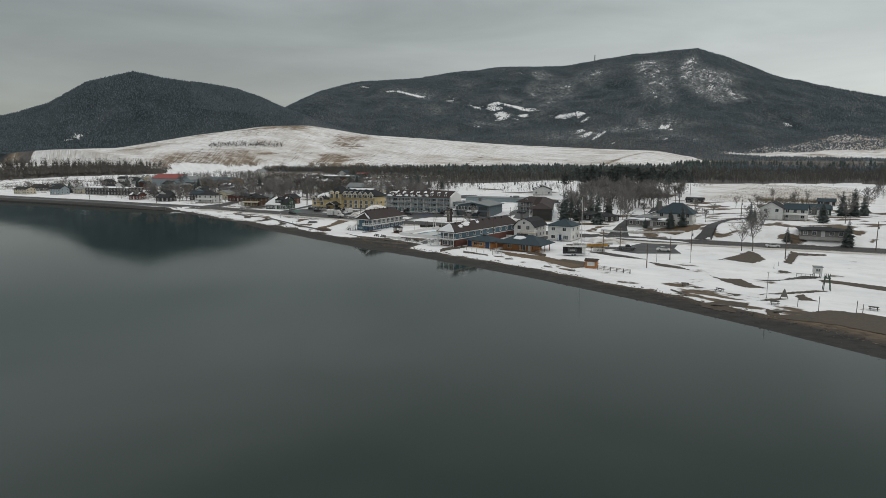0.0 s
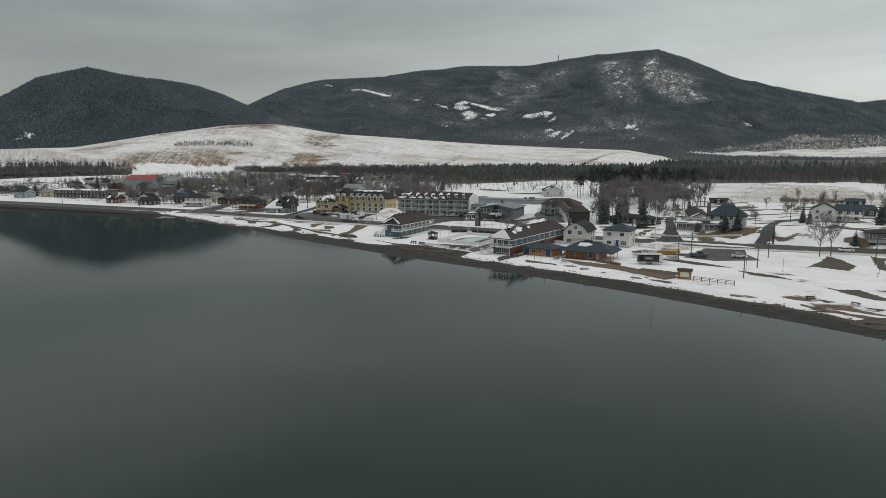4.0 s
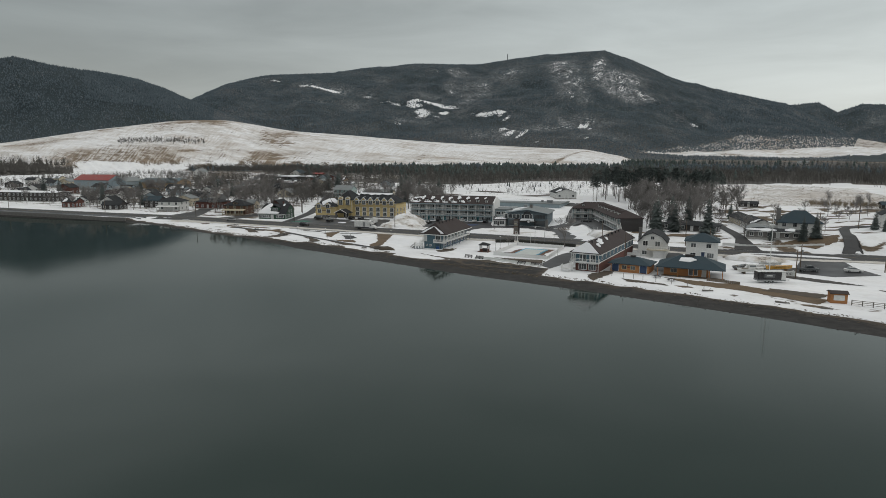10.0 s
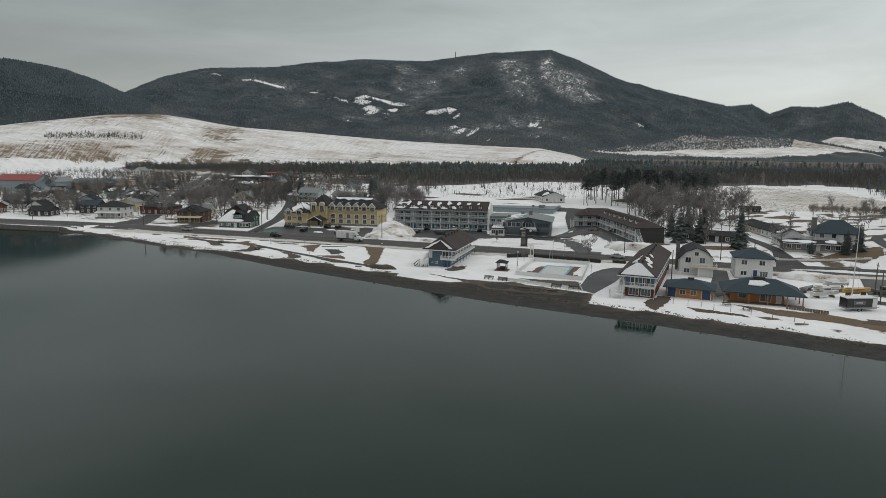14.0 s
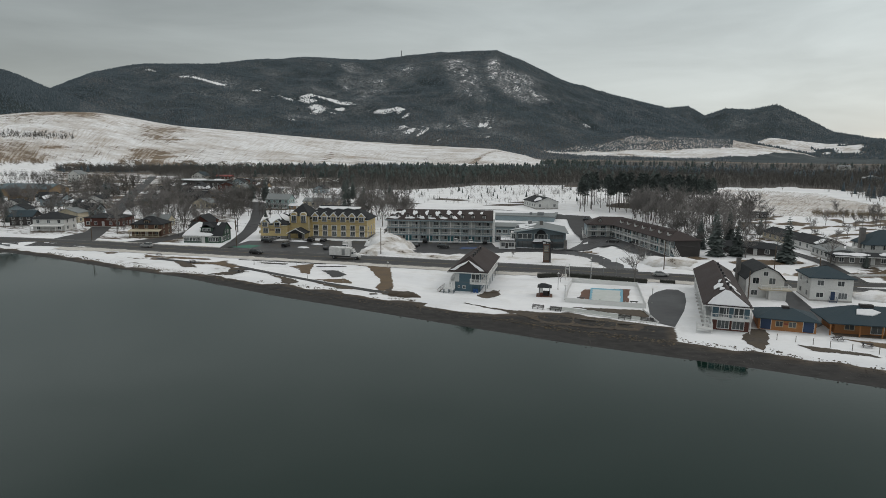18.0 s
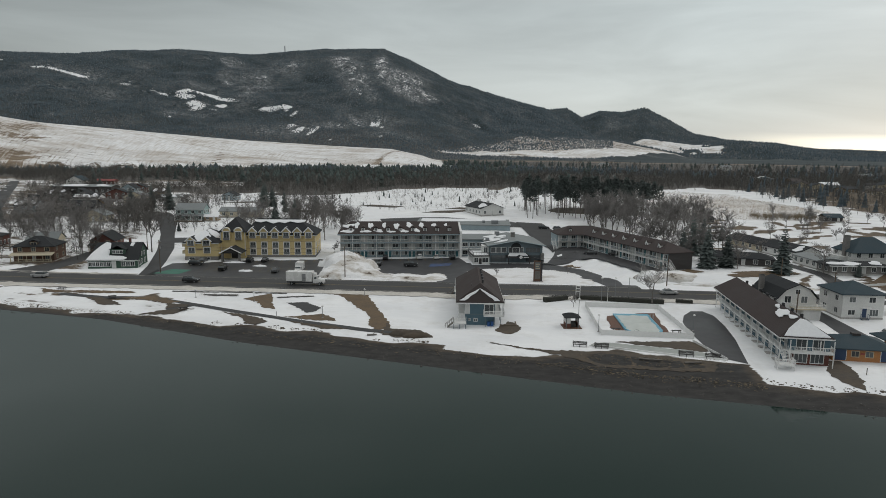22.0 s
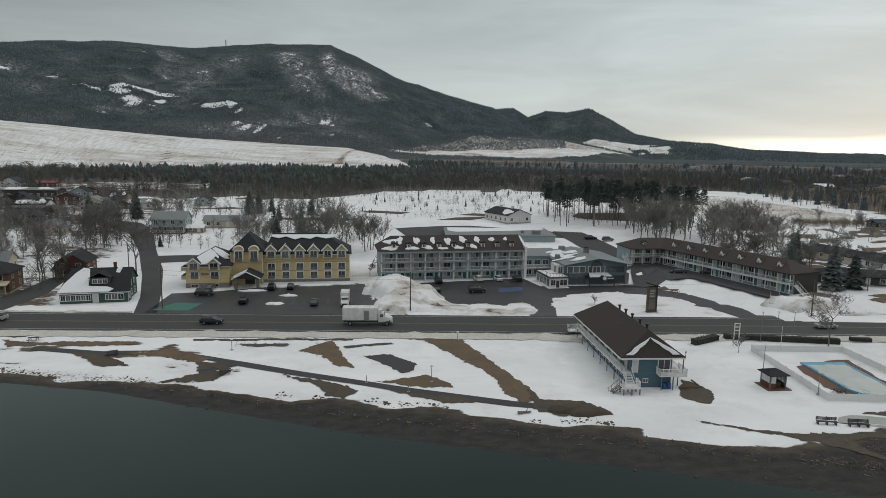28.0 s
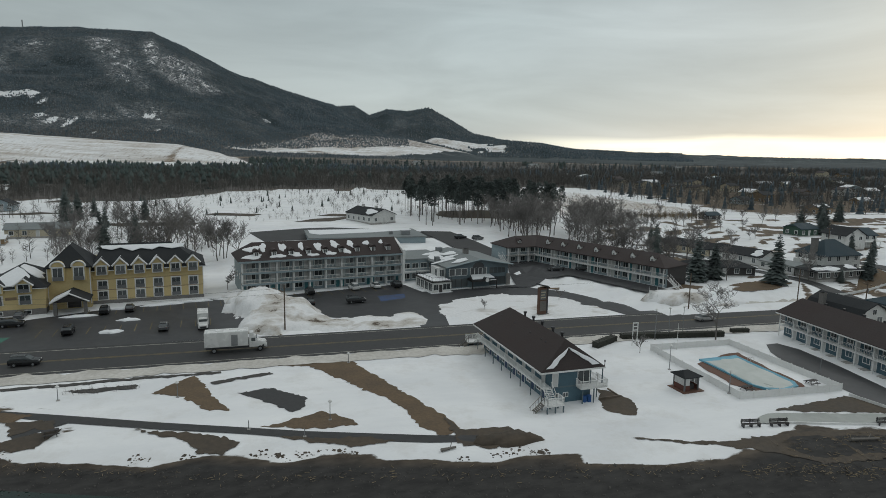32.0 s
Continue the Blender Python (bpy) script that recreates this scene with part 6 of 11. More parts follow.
    boxes("roof_unit", "galvanised", ob, [(4.4, 17.6, 6.5, 6.0, 19.2, 8.3)])
    # upper room beside the deck
    boxes("side_porch", "siding_white", ob, [(-2.2, 1.4, 2.9, -0.004, 6.4, 5.4)])
    window(ob, -2.2, 2.7, 3.2, "w", 1.3, 1.8)
    window(ob, -1.1, 1.4, 3.2, "s", 1.2, 1.8)
    # sunroom with its railed deck
    sun_room = thing("sunroom", 6.25, -14.3, 12.5, "small white glazed sunroom with a railed snowy roof deck", "sunroom", z=2.4)
    wall_box(sun_room, 0, 0, 5.4, 10.4, -0.5, 2.75, "siding_white")
    boxes("base_curb", "snow_cap", sun_room, [(-0.6, -0.5, -0.4, -0.004, 10.4, 0.12), (-0.6, -0.6, -0.4, 5.6, -0.004, 0.1)], "snow along the foot of the wall")
    boxes("roof", "snow_cap", sun_room, [(0.1, 0.1, 2.98, 5.3, 10.3, 3.1)], "thin snow on the deck")
    boxes("deck_edge", "siding_dark", sun_room, [(-0.25, -0.25, 2.75, 5.65, 10.6, 2.98)])
    for x in (0.95, 4.0):
        window(sun_room, x, 0, 0.75, "s", 1.3 if x < 2 else 2.0, 1.5)
    door(sun_room, 2.3, 0, 0, "s", 0.95, 2.1, "siding_dark")
    for i in range(4):
        window(sun_room, 0, 1.4 + 2.4 * i, 0.4, "w", 1.9, 2.0)
    railing(sun_room, [(0, 10.2, 3.0), (0, 0.0, 3.0), (5.4, 0.0, 3.0)], 1.05, "metal_dark", 0.9)
    link = thing("link_building", 0.9, 1.0, 11.0, "grey two-storey link between motel and restaurant", "building", z=2.45)
    wall_box(link, 0.2, 0, 13.5, 14, -0.5, 6.0, "siding_grey_blue")
    boxes("roof", "roof_grey", link, [(0.1, -0.4, 6.0, 13.8, 14.3, 6.35)])
    for z in (0.8, 3.6):
        for x in (1.6, 4.2, 6.8, 9.4):
            window(link, x, 0, z, "s", 1.8, 1.4)
    boxes("gallery", "white_trim", link, [(0.2, -1.6, 2.75, 8, -0.004, 2.95)])
    railing(link, [(0.3, -1.5, 2.95), (8, -1.5, 2.95)], 1.0)
    annex = thing("annex_building", -22, 49, 2.0, "large flat-roofed grey-green annex behind the motel", "building", z=3.2)
    wall_box(annex, 0, 0, 41, 22, -2.5, 4.9, "siding_grey_blue")
    boxes("roof", "roof_grey", annex, [(-0.4, -0.4, 4.9, 41.4, 22.4, 5.35)])
    snow_on(annex, [(4, 8, 5.35), (24, 12, 5.35), (40, 18, 5.35), (40, 21.8, 5.35), (1, 21.8, 5.35), (1, 12, 5.35)], 0.12)
    boxes("roof_unit", "galvanised", annex, [(33, 3, 5.35, 36, 5.5, 6.8)])
    boxes("roof_unit", "galvanised", annex, [(29, 6, 5.35, 30.2, 7.2, 6.4)])
    for x in range(4, 40, 6):
        window(annex, x, 0, 1.5, "s", 2.4, 1.3)
    return ob


def motel_wing():
    ob = thing("motel_wing", 47.0, 14.3, -65.5, "L-shaped two-storey motel wing with brown roof and white galleries", "motel", z=4.6)
    L, D, H = 45.3, 9.0, 5.4
    wall_box(ob, 0, 0, L, D, -1.4, H, "siding_grey_blue")
    boxes("end_cladding", "siding_dark", ob, [(L, 0.02, -1.4, L + 0.06, D, H - 0.2)])
    part("roof", gable_roof(-8.6, -1.6, L, D, 5.3, 2.7, 0.4, "x", 0.25, 1.0), "roof_brown", ob)
    wall_box(ob, -7.8, 0.6, -0.02, D, -1.4, H, "siding_grey_blue", "corner_wall")
    boxes("gallery_floor", "concrete", ob, [(0, -1.6, 2.45, L, -0.004, 2.7)])
    boxes("gallery_band", "white_trim", ob, [(0, -1.66, 2.35, L, -1.6, 2.72), (0, -1.72, 5.0, L, -1.6, 5.25)])
    railing(ob, [(0, -1.55, 2.7), (L, -1.55, 2.7)], 1.0, gap=0.35, name="gallery_rail")
    n = 13
    for i in range(n + 1):
        x = 0.1 + (L - 0.2) * i / n
        boxes("post", "white_trim", ob, [(x - 0.09, -1.62, -1.2, x + 0.09, -1.44, 5.1)])
    for z in (0.05, 2.72):
        for i in range(n):
            x = L * (i + 0.5) / n
            s = 1 if i % 2 else -1
            door(ob, x + s * 1.15, 0, z, "s", 0.95, 2.05, "door_white" if i % 3 else "door_teal")
            window(ob, x - s * 0.5, 0, z + 0.7, "s", 1.5, 1.25)
    for i in range(7):
        x = 4.0 + i * 6.1
        boxes("dormer_wall", "white_trim", ob, [(x - 0.62, 0.1, 5.6, x + 0.62, 2.2, 7.1)])
        bm = bmesh.new()
        gable_end(bm, x - 0.62, x + 0.62, 0.08, 0.2, 7.1, 0.72)
        part("dormer_gable", bm, "white_trim", ob)
        part("dormer_roof", gable_roof(x - 0.62, 0.14, x + 0.62, 3.0, 7.05, 0.85, 0.16, "y", 0.1), "roof_brown", ob)
        window(ob, x, 0.1, 6.0, "s", 0.55, 0.8)
    stairs(ob, L + 0.9, -0.8, -0.6, 2.7, 1.3, 4.2, "e")
    short = thing("motel_wing", 46.8, 15.0, 10.0, "short two-storey end of the motel wing with an outside stair", "motel", z=4.6)
    wall_box(short, -11, 0, -0.1, 9, -1.0, 5.4, "siding_grey_blue")
    part("roof", gable_roof(-11, -1.6, 8.4, 9, 5.28, 2.7, 0.4, "x", 0.25, 1.0), "roof_brown", short)
    boxes("gallery_floor", "concrete", short, [(-11, -1.6, 2.45, 0, -0.004, 2.7)])
    railing(short, [(-11, -1.55, 2.7), (0, -1.55, 2.7)], 1.0, gap=0.35)
    for i in range(4):
        x = -11 + 0.1 + 3.6 * i
        boxes("post", "white_trim", short, [(x - 0.09, -1.62, -1.0, x + 0.09, -1.44, 5.1)])
        if i < 3:
            for z in (0.05, 2.72):
                door(short, x + 1.0, 0, z)
                window(short, x + 2.5, 0, z + 0.7, "s", 1.5, 1.25)
    boxes("dormer_wall", "white_trim", short, [(-6.5, 0.1, 5.6, -5.5, 1.9, 7.0)])
    part("dormer_roof", gable_roof(-6.5, 0.0, -5.5, 2.6, 6.95, 0.7, 0.2, "y", 0.1), "roof_brown", short)
    window(short, -6, 0.1, 6.0, "s", 0.55, 0.8)
    stairs(short, -12.1, 1.5, -0.4, 2.7, 1.3, 4.4, "s")
    return ob


def blue_lodge():
    ob = thing("beach_lodge", 6.1, -84.5, 4.2, "blue two-storey beach lodge with brown roof and white galleries", "lodge", z=1.35)
    W, D, H, rise = 9.6, 26.1, 5.3, 3.85
    c0, c1 = 1.5, W - 1.5
    wall_box(ob, c0, 0.0, c1, D, -0.5, H, "siding_blue")
    boxes("corner_board", "siding_slate", ob, [(c0 - 0.03, -0.04, -0.4, c0 + 0.12, -0.003, H - 0.3)])
    boxes("corner_board", "siding_slate", ob, [(c1 - 0.12, -0.04, -0.4, c1 + 0.03, -0.003, H - 0.3)])
    boxes("storey_band", "siding_slate", ob, [(c0, -0.04, 2.42, c1, -0.004, 2.62)])
    part("roof", gable_roof(0, 0, W, D, H, rise, 0.55, "y", 0.28, 0.52, 4.3), "roof_brown", ob)
    boxes("fascia", "white_trim", ob, [(-0.6, -0.62, H - 0.32, W + 0.6, -0.56, H - 0.08), (-0.62, -0.56, H - 0.32, -0.56, D + 0.56, H - 0.08), (W + 0.56, -0.56, H - 0.32, W + 0.62, D + 0.56, H - 0.08)])
    boxes("soffit", "siding_white", ob, [(-0.55, -0.55, H - 0.26, c0 - 0.004, D + 0.5, H - 0.2), (c1 + 0.004, -0.55, H - 0.26, W + 0.55, D + 0.5, H - 0.2)])
    bm = bmesh.new()
    rod(bm, (W + 0.5, -0.5, H), (W + 0.5, -0.5, H + 0.75), 0.06, n=6)
    rod(bm, (W + 0.5, -0.5, H + 0.7), (W + 0.5, -0.5, H + 0.95), 0.11, n=6)
    part("spotlight", bm, "metal_dark", ob)
    # snow along the two hips of the front
    hx = W / 2
    hip = rise / (0.52 * (W / 2 + 0.55))
    bm = bmesh.new()
    line = ((-0.42, 4.5, 3.3), (-0.1, 3.7, 2.6), (0.25, 2.9, 1.9), (0.6, 2.0, 1.15), (0.95, 1.05, 0.35))
    for s in (-1, 1):
        rows = [[bm.verts.new((hx + s * (x + 0.12 * math.sin(5 * x + s)), y, H + hip * (y + 0.55) + 0.2)) for x in (o, n)] for y, o, n in line]
        tip = bm.verts.new((hx, 1.3, H + hip * 1.85 + 0.2))
        for (a, b), (c, d) in zip(rows, rows[1:]):
            bm.faces.new((a, b, d, c) if s > 0 else (b, a, c, d))
        bm.faces.new((rows[-1][0], rows[-1][1], tip) if s > 0 else (rows[-1][1], rows[-1][0], tip))
    got = bmesh.ops.extrude_face_region(bm, geom=bm.faces[:])
    for v in got["geom"]:
        if isinstance(v, bmesh.types.BMVert):
            v.co += Vector((0, -0.06, 0.10))
    bmesh.ops.recalc_face_normals(bm, faces=bm.faces[:])
    part("snow_patch", bm, "snow_cap", ob, "melting snow along the hips of the roof")
    for y in (4.6, 7.6, 11.2, 14.4, 17.6):
        bm = bmesh.new()
        x, z = hx + 0.75, H + rise * 0.84
        rod(bm, (x, y, z - 0.2), (x, y, z + 0.75), 0.2, n=8)
        rod(bm, (x, y, z + 0.7), (x, y, z + 0.95), 0.32, n=8)
        part("roof_vent", bm, "metal_dark", ob)
    for y in (5.2, 6.6, 10.5, 16.5, 22.0):
        boxes("roof_vent", "metal_dark", ob, [(hx - 1.8, y, H + rise * 0.62, hx - 1.5, y + 0.25, H + rise * 0.62 + 0.3)])
    for sx, a, b in ((-1, 0.05, c0), (1, c1, W - 0.05)):
        boxes("gallery_floor", "white_trim", ob, [(a, 0.1, 2.4, b, D, 2.6)])
        x = a + 0.08 if sx < 0 else b - 0.08
        railing(ob, [(x, 1.0 if sx < 0 else 0.1, 2.6), (x, D - 0.1, 2.6)], 1.0, gap=0.32, name="gallery_rail")
        for i in range(8):
            y = 0.3 + (D - 0.6) * i / 7
            boxes("post", "siding_slate", ob, [(x - 0.06, y - 0.06, -0.4, x + 0.06, y + 0.06, 2.42)])
        boxes("walk", "concrete", ob, [(a - 0.2, 0.2, -0.3, b, D, 0.06)])
        for i in range(7):
            y = 1.6 + (D - 2.4) * (i + 0.5) / 7
            f, wx = ("w", c0) if sx < 0 else ("e", c1)
            for z in (0.1, 2.62):
                door(ob, wx, y - 0.8, z, f, 0.95, 2.05, "door_white" if z > 1 else "door_blue")
                window(ob, wx, y + 0.7, z + 0.8, f, 1.3, 1.15)
    # front balcony
    boxes("balcony", "white_trim", ob, [(5.6, -1.55, 2.36, W + 0.5, -0.005, 2.6)])
    railing(ob, [(5.65, -0.02, 2.6), (5.65, -1.5, 2.6), (W + 0.45, -1.5, 2.6), (W + 0.45, 1.6, 2.6)], 1.0, gap=0.16)
    for x in (6.0, 7.9):
        boxes("post", "siding_slate", ob, [(x - 0.07, -1.45, -0.4, x + 0.07, -1.31, 2.38)])
    boxes("post", "siding_slate", ob, [(W + 0.2, -0.45, 2.6, W + 0.34, -0.31, H - 0.25)])
    window(ob, 6.85, -0.004, 2.66, "s", 1.9, 2.05, "white_trim", 1)
    window(ob, 3.9, -0.004, 0.95, "s", 0.75, 0.6)
    window(ob, 2.5, -0.004, 1.05, "s", 0.45, 0.5)
    door(ob, c0 + 0.55, -0.004, 2.62, "s", 0.85, 2.05)
    # front and rear stairs, each to a railed landing on posts
    for y0, f, k in ((0.0, "s", -1), (D, "n", 1)):
        stairs(ob, 0.8, y0, 1.35, 2.6, 1.25, 1.7, f)
        e0, e1 = y0 + k * 1.7, y0 + k * 3.5
        lo, hi = min(e0, e1), max(e0, e1)
        boxes("landing", "white_trim", ob, [(-1.0, lo, 1.16, 1.8, hi, 1.36)])
        for px in (-0.9, 0.4, 1.7):
            for py in (lo + 0.1, hi - 0.1):
                boxes("post", "siding_slate", ob, [(px - 0.08, py - 0.08, -0.4, px + 0.08, py + 0.08, 1.17)])
        railing(ob, [(1.72, e0, 1.36), (1.72, e1 - k * 0.08, 1.36), (-0.92, e1 - k * 0.08, 1.36), (-0.92, e0 + k * 0.9, 1.36)], 1.0, gap=0.16)
        stairs(ob, -1.0, e0 + k * 0.45, -0.3, 1.36, 1.0, 1.9, "w", "grey_wood")
    boxes("garden_wall", "deck_wood", ob, [(W - 0.4, -0.9, -0.5, W + 3.4, -0.7, 0.5), (W + 3.2, -0.7, -0.5, W + 3.4, 2.5, 0.4)])
    bm = bmesh.new()
    rod(bm, (0, 0, 0), (0, 0, 0.95), 0.32, n=12)
    rod(bm, (0, 0, 0.95), (0, 0, 1.0), 0.34, n=12)
    for dx in (0, 0.75):
        b = thing("barrel", 12.9 + dx, -84.75, 0, "blue plastic barrel against the blue lodge wall", "barrel")
        part("body", bm if dx == 0 else b0, "blue_barrel" if dx == 0 else None, b)
        b0 = b.children[0].data
    return ob


def red_lodge():
    ob = thing("shore_lodge", 66.2, -103.4, -3.2, "long two-storey lodge, red brick below, blue siding above", "lodge", z=1.8)
    W, D = 8.4, 41.5
    c0 = 1.5
    wall_box(ob, c0, 0, W, D, -0.5, 2.55, "brick_red", "brick_wall")
    boxes("side_cladding", "siding_blue", ob, [(c0 - 0.02, 0.3, -0.4, c0, D, 2.55)])
    wall_box(ob, c0, 0.004, W, D, 2.55, 5.2, "siding_blue", "upper_wall")
    boxes("storey_band", "white_trim", ob, [(W, 0, 2.45, W + 0.05, D, 2.7), (c0, -0.05, 2.45, W, -0.002, 2.62)])
    part("roof", gable_roof(0, 0, W, D, 5.15, 3.0, 0.5, "y", 0.28, 0.6, 1.4), "roof_brown", ob)
    boxes("fascia", "white_trim", ob, [(-0.55, -0.57, 4.82, W + 0.55, -0.51, 5.05), (W + 0.51, -0.5, 4.82, W + 0.56, D + 0.5, 5.05), (-0.56, -0.5, 4.82, -0.51, D + 0.5, 5.05)])
    hip = 3.0 / 2.82
    bm = bmesh.new()
    pts = [(0.4, -0.4), (W - 0.2, -0.4), (W - 1.4, 0.4), (W / 2 + 0.6, 1.9), (W / 2 - 0.4, 2.1), (1.4, 0.6)]
    slab_roof(bm, [(x, y, 5.3 + hip * (y + 0.5)) for x, y in pts], 0.14)
    part("snow_patch", bm, "snow_cap", ob, "snow on the front hip of the brown roof")
    west = lambda px, py: 5.3 + 3.0 * (px + 0.5) / (W / 2 + 0.5)
    east = lambda px, py: 5.3 + 3.0 * (W + 0.5 - px) / (W / 2 + 0.5)
    for i, (x, y, rx, ry, on) in enumerate(((2.9, 8.2, 0.75, 2.5, west), (3.3, 4.2, 0.4, 1.3, west), (3.5, 12.2, 0.35, 1.0, west), (5.6, 10.0, 0.9, 2.6, east), (5.5, 17.5, 0.6, 1.0, east), (6.4, 5.6, 0.6, 1.4, east))):
        snow_blob(ob, x, y, rx, ry, on, 60 + i)
    for i in range(8):
        y = 4.2 + i * 4.4
        boxes("roof_vent", "metal_dark", ob, [(W / 2 + 0.5, y, 7.6, W / 2 + 0.95, y + 0.45, 8.35)])
    boxes("gallery_floor", "white_trim", ob, [(0.05, 0.2, 2.4, c0, D, 2.62)])
    railing(ob, [(0.12, 0.3, 2.62), (0.12, D - 0.1, 2.62)], 1.0, gap=0.32, name="gallery_rail")
    n = 11
    for i in range(n + 1):
        y = 0.4 + (D - 0.6) * i / n
        boxes("post", "white_trim", ob, [(0.04, y - 0.08, -0.4, 0.2, y + 0.08, 4.85)])
        if i < n:
            boxes("stoop", "concrete", ob, [(-0.2, y + 1.2, -0.4, 1.2, y + 2.5, 0.12)])
            for z in (0.1, 2.64):
                door(ob, c0, y + 1.0, z, "w", 0.95, 2.05)
                window(ob, c0, y + 2.6, z + 0.8, "w", 1.3, 1.15)
    for i in range(9):
        window(ob, W, 3 + i * 4.4, 3.3, "e", 1.1, 1.0)
    boxes("balcony", "white_trim", ob, [(c0 - 0.4, -1.5, 2.4, W + 0.2, -0.004, 2.62)])
    railing(ob, [(c0 - 0.35, -1.42, 2.62), (W + 0.15, -1.42, 2.62), (W + 0.15, -0.05, 2.62)], 1.0, gap=0.25)
    for x in (c0 - 0.3, 3.9, 6.2, W + 0.1):
        boxes("post", "white_trim", ob, [(x - 0.07, -1.45, -0.3 if x in (c0 - 0.3, W + 0.1) else 2.6, x + 0.07, -1.31, 4.85)])
    for x in (3.6, 6.4):
        window(ob, x, 0, 0.35, "s", 2.1, 1.6, "white_trim", 2)
        window(ob, x, 0.0, 2.75, "s", 1.7, 1.9)
    stairs(ob, 0.7, 0.1, 0.9, 2.62, 1.25, 2.4, "s")
    boxes("landing", "white_trim", ob, [(-1.6, -3.9, 0.75, 1.4, -2.3, 0.92)])
    for px in (-1.5, 1.3):
        for py in (-3.8, -2.4):
            boxes("post", "white_trim", ob, [(px - 0.07, py - 0.07, -0.4, px + 0.07, py + 0.07, 0.76)])
    railing(ob, [(1.35, -2.4, 0.92), (1.35, -3.85, 0.92), (-1.55, -3.85, 0.92), (-1.55, -2.4, 0.92)], 0.95, gap=0.22)
    return ob


yellow_hotel()
long_motel()
restaurant()
motel_wing()
blue_lodge()
red_lodge()

# ---- houses round the main buildings ----
def white_gambrel_house():
    ob = thing("house", 83.8, -63.6, 4.0, "white two-storey house with black gambrel roof and front deck", "house", z=2.0)
    w, d = 8.8, 12.0
    wall_box(ob, -w / 2, -d / 2, w / 2, d / 2, -0.6, 4.6, "siding_white")
    prof = [(-w / 2 - 0.4, 4.5), (-w / 2 + 1.5, 6.6), (0, 7.9), (w / 2 - 1.5, 6.6), (w / 2 + 0.4, 4.5)]
    for y0, y1 in ((-d / 2, -d / 2 + 0.25), (d / 2 - 0.25, d / 2)):
        bm = bmesh.new()
        a = [bm.verts.new((x * 0.95, y0, z - 0.06)) for x, z in prof]
        b = [bm.verts.new((x * 0.95, y1, z - 0.06)) for x, z in prof]
        bm.faces.new(a[::-1])
        bm.faces.new(b)
        for i in range(5):
            j = (i + 1) % 5
            bm.faces.new((a[i], a[j], b[j], b[i]))
        part("gable", bm, "siding_white", ob)
    bm = bmesh.new()
    for (xa, za), (xb, zb) in zip(prof, prof[1:]):
        slab_roof(bm, [(xa, d / 2 + 0.5, za + 0.1), (xa, -d / 2 - 0.5, za + 0.1), (xb, -d / 2 - 0.5, zb + 0.1), (xb, d / 2 + 0.5, zb + 0.1)], 0.2)
    part("roof", bm, "roof_black", ob)
    chimney(ob, -w / 2 - 0.2, 2.0, -0.5, 8.6, 1.0, "stone_grey")
    for x in (-2.2, 1.6):
        window(ob, x, -d / 2, 3.5, "s", 1.4, 1.5)
    window(ob, -2.4, -d / 2, 0.6, "s", 1.4, 1.2)
    window(ob, 0, -d / 2, 5.6, "s", 1.0, 1.0)
    boxes("deck", "siding_cream", ob, [(-1.6, -d / 2 - 2.6, 2.35, w / 2 + 1.0, -d / 2 - 0.004, 2.6)])
    railing(ob, [(-1.5, -d / 2 - 0.1, 2.6), (-1.5, -d / 2 - 2.5, 2.6), (w / 2 + 0.9, -d / 2 - 2.5, 2.6), (w / 2 + 0.9, -d / 2, 2.6)], 0.95)
    boxes("garage", "siding_white", ob, [(0.4, -d / 2 - 2.2, -0.6, w / 2, -d / 2 - 0.006, 2.3)])
    boxes("garage_door", "door_white", ob, [(0.8, -d / 2 - 2.26, -0.2, w / 2 - 0.4, -d / 2 - 2.2, 2.0)])
    for y in (-3.5, 0, 3.5):
        window(ob, w / 2, y, 0.8, "e", 1.1, 1.2)
        window(ob, w / 2, y, 3.0, "e", 1.1, 1.2)
    # low brick front of the drive and its snow
    fence = thing("garden_wall", 78.2, -70.5, 0, "low white board fence beside the gambrel house", "fence")
    for i in range(8):
        boxes("board", "white_trim", fence, [(-2.0 + i * 0.55, 0, -0.2, -1.5 + i * 0.55, 0.08, 1.1)])
    return ob


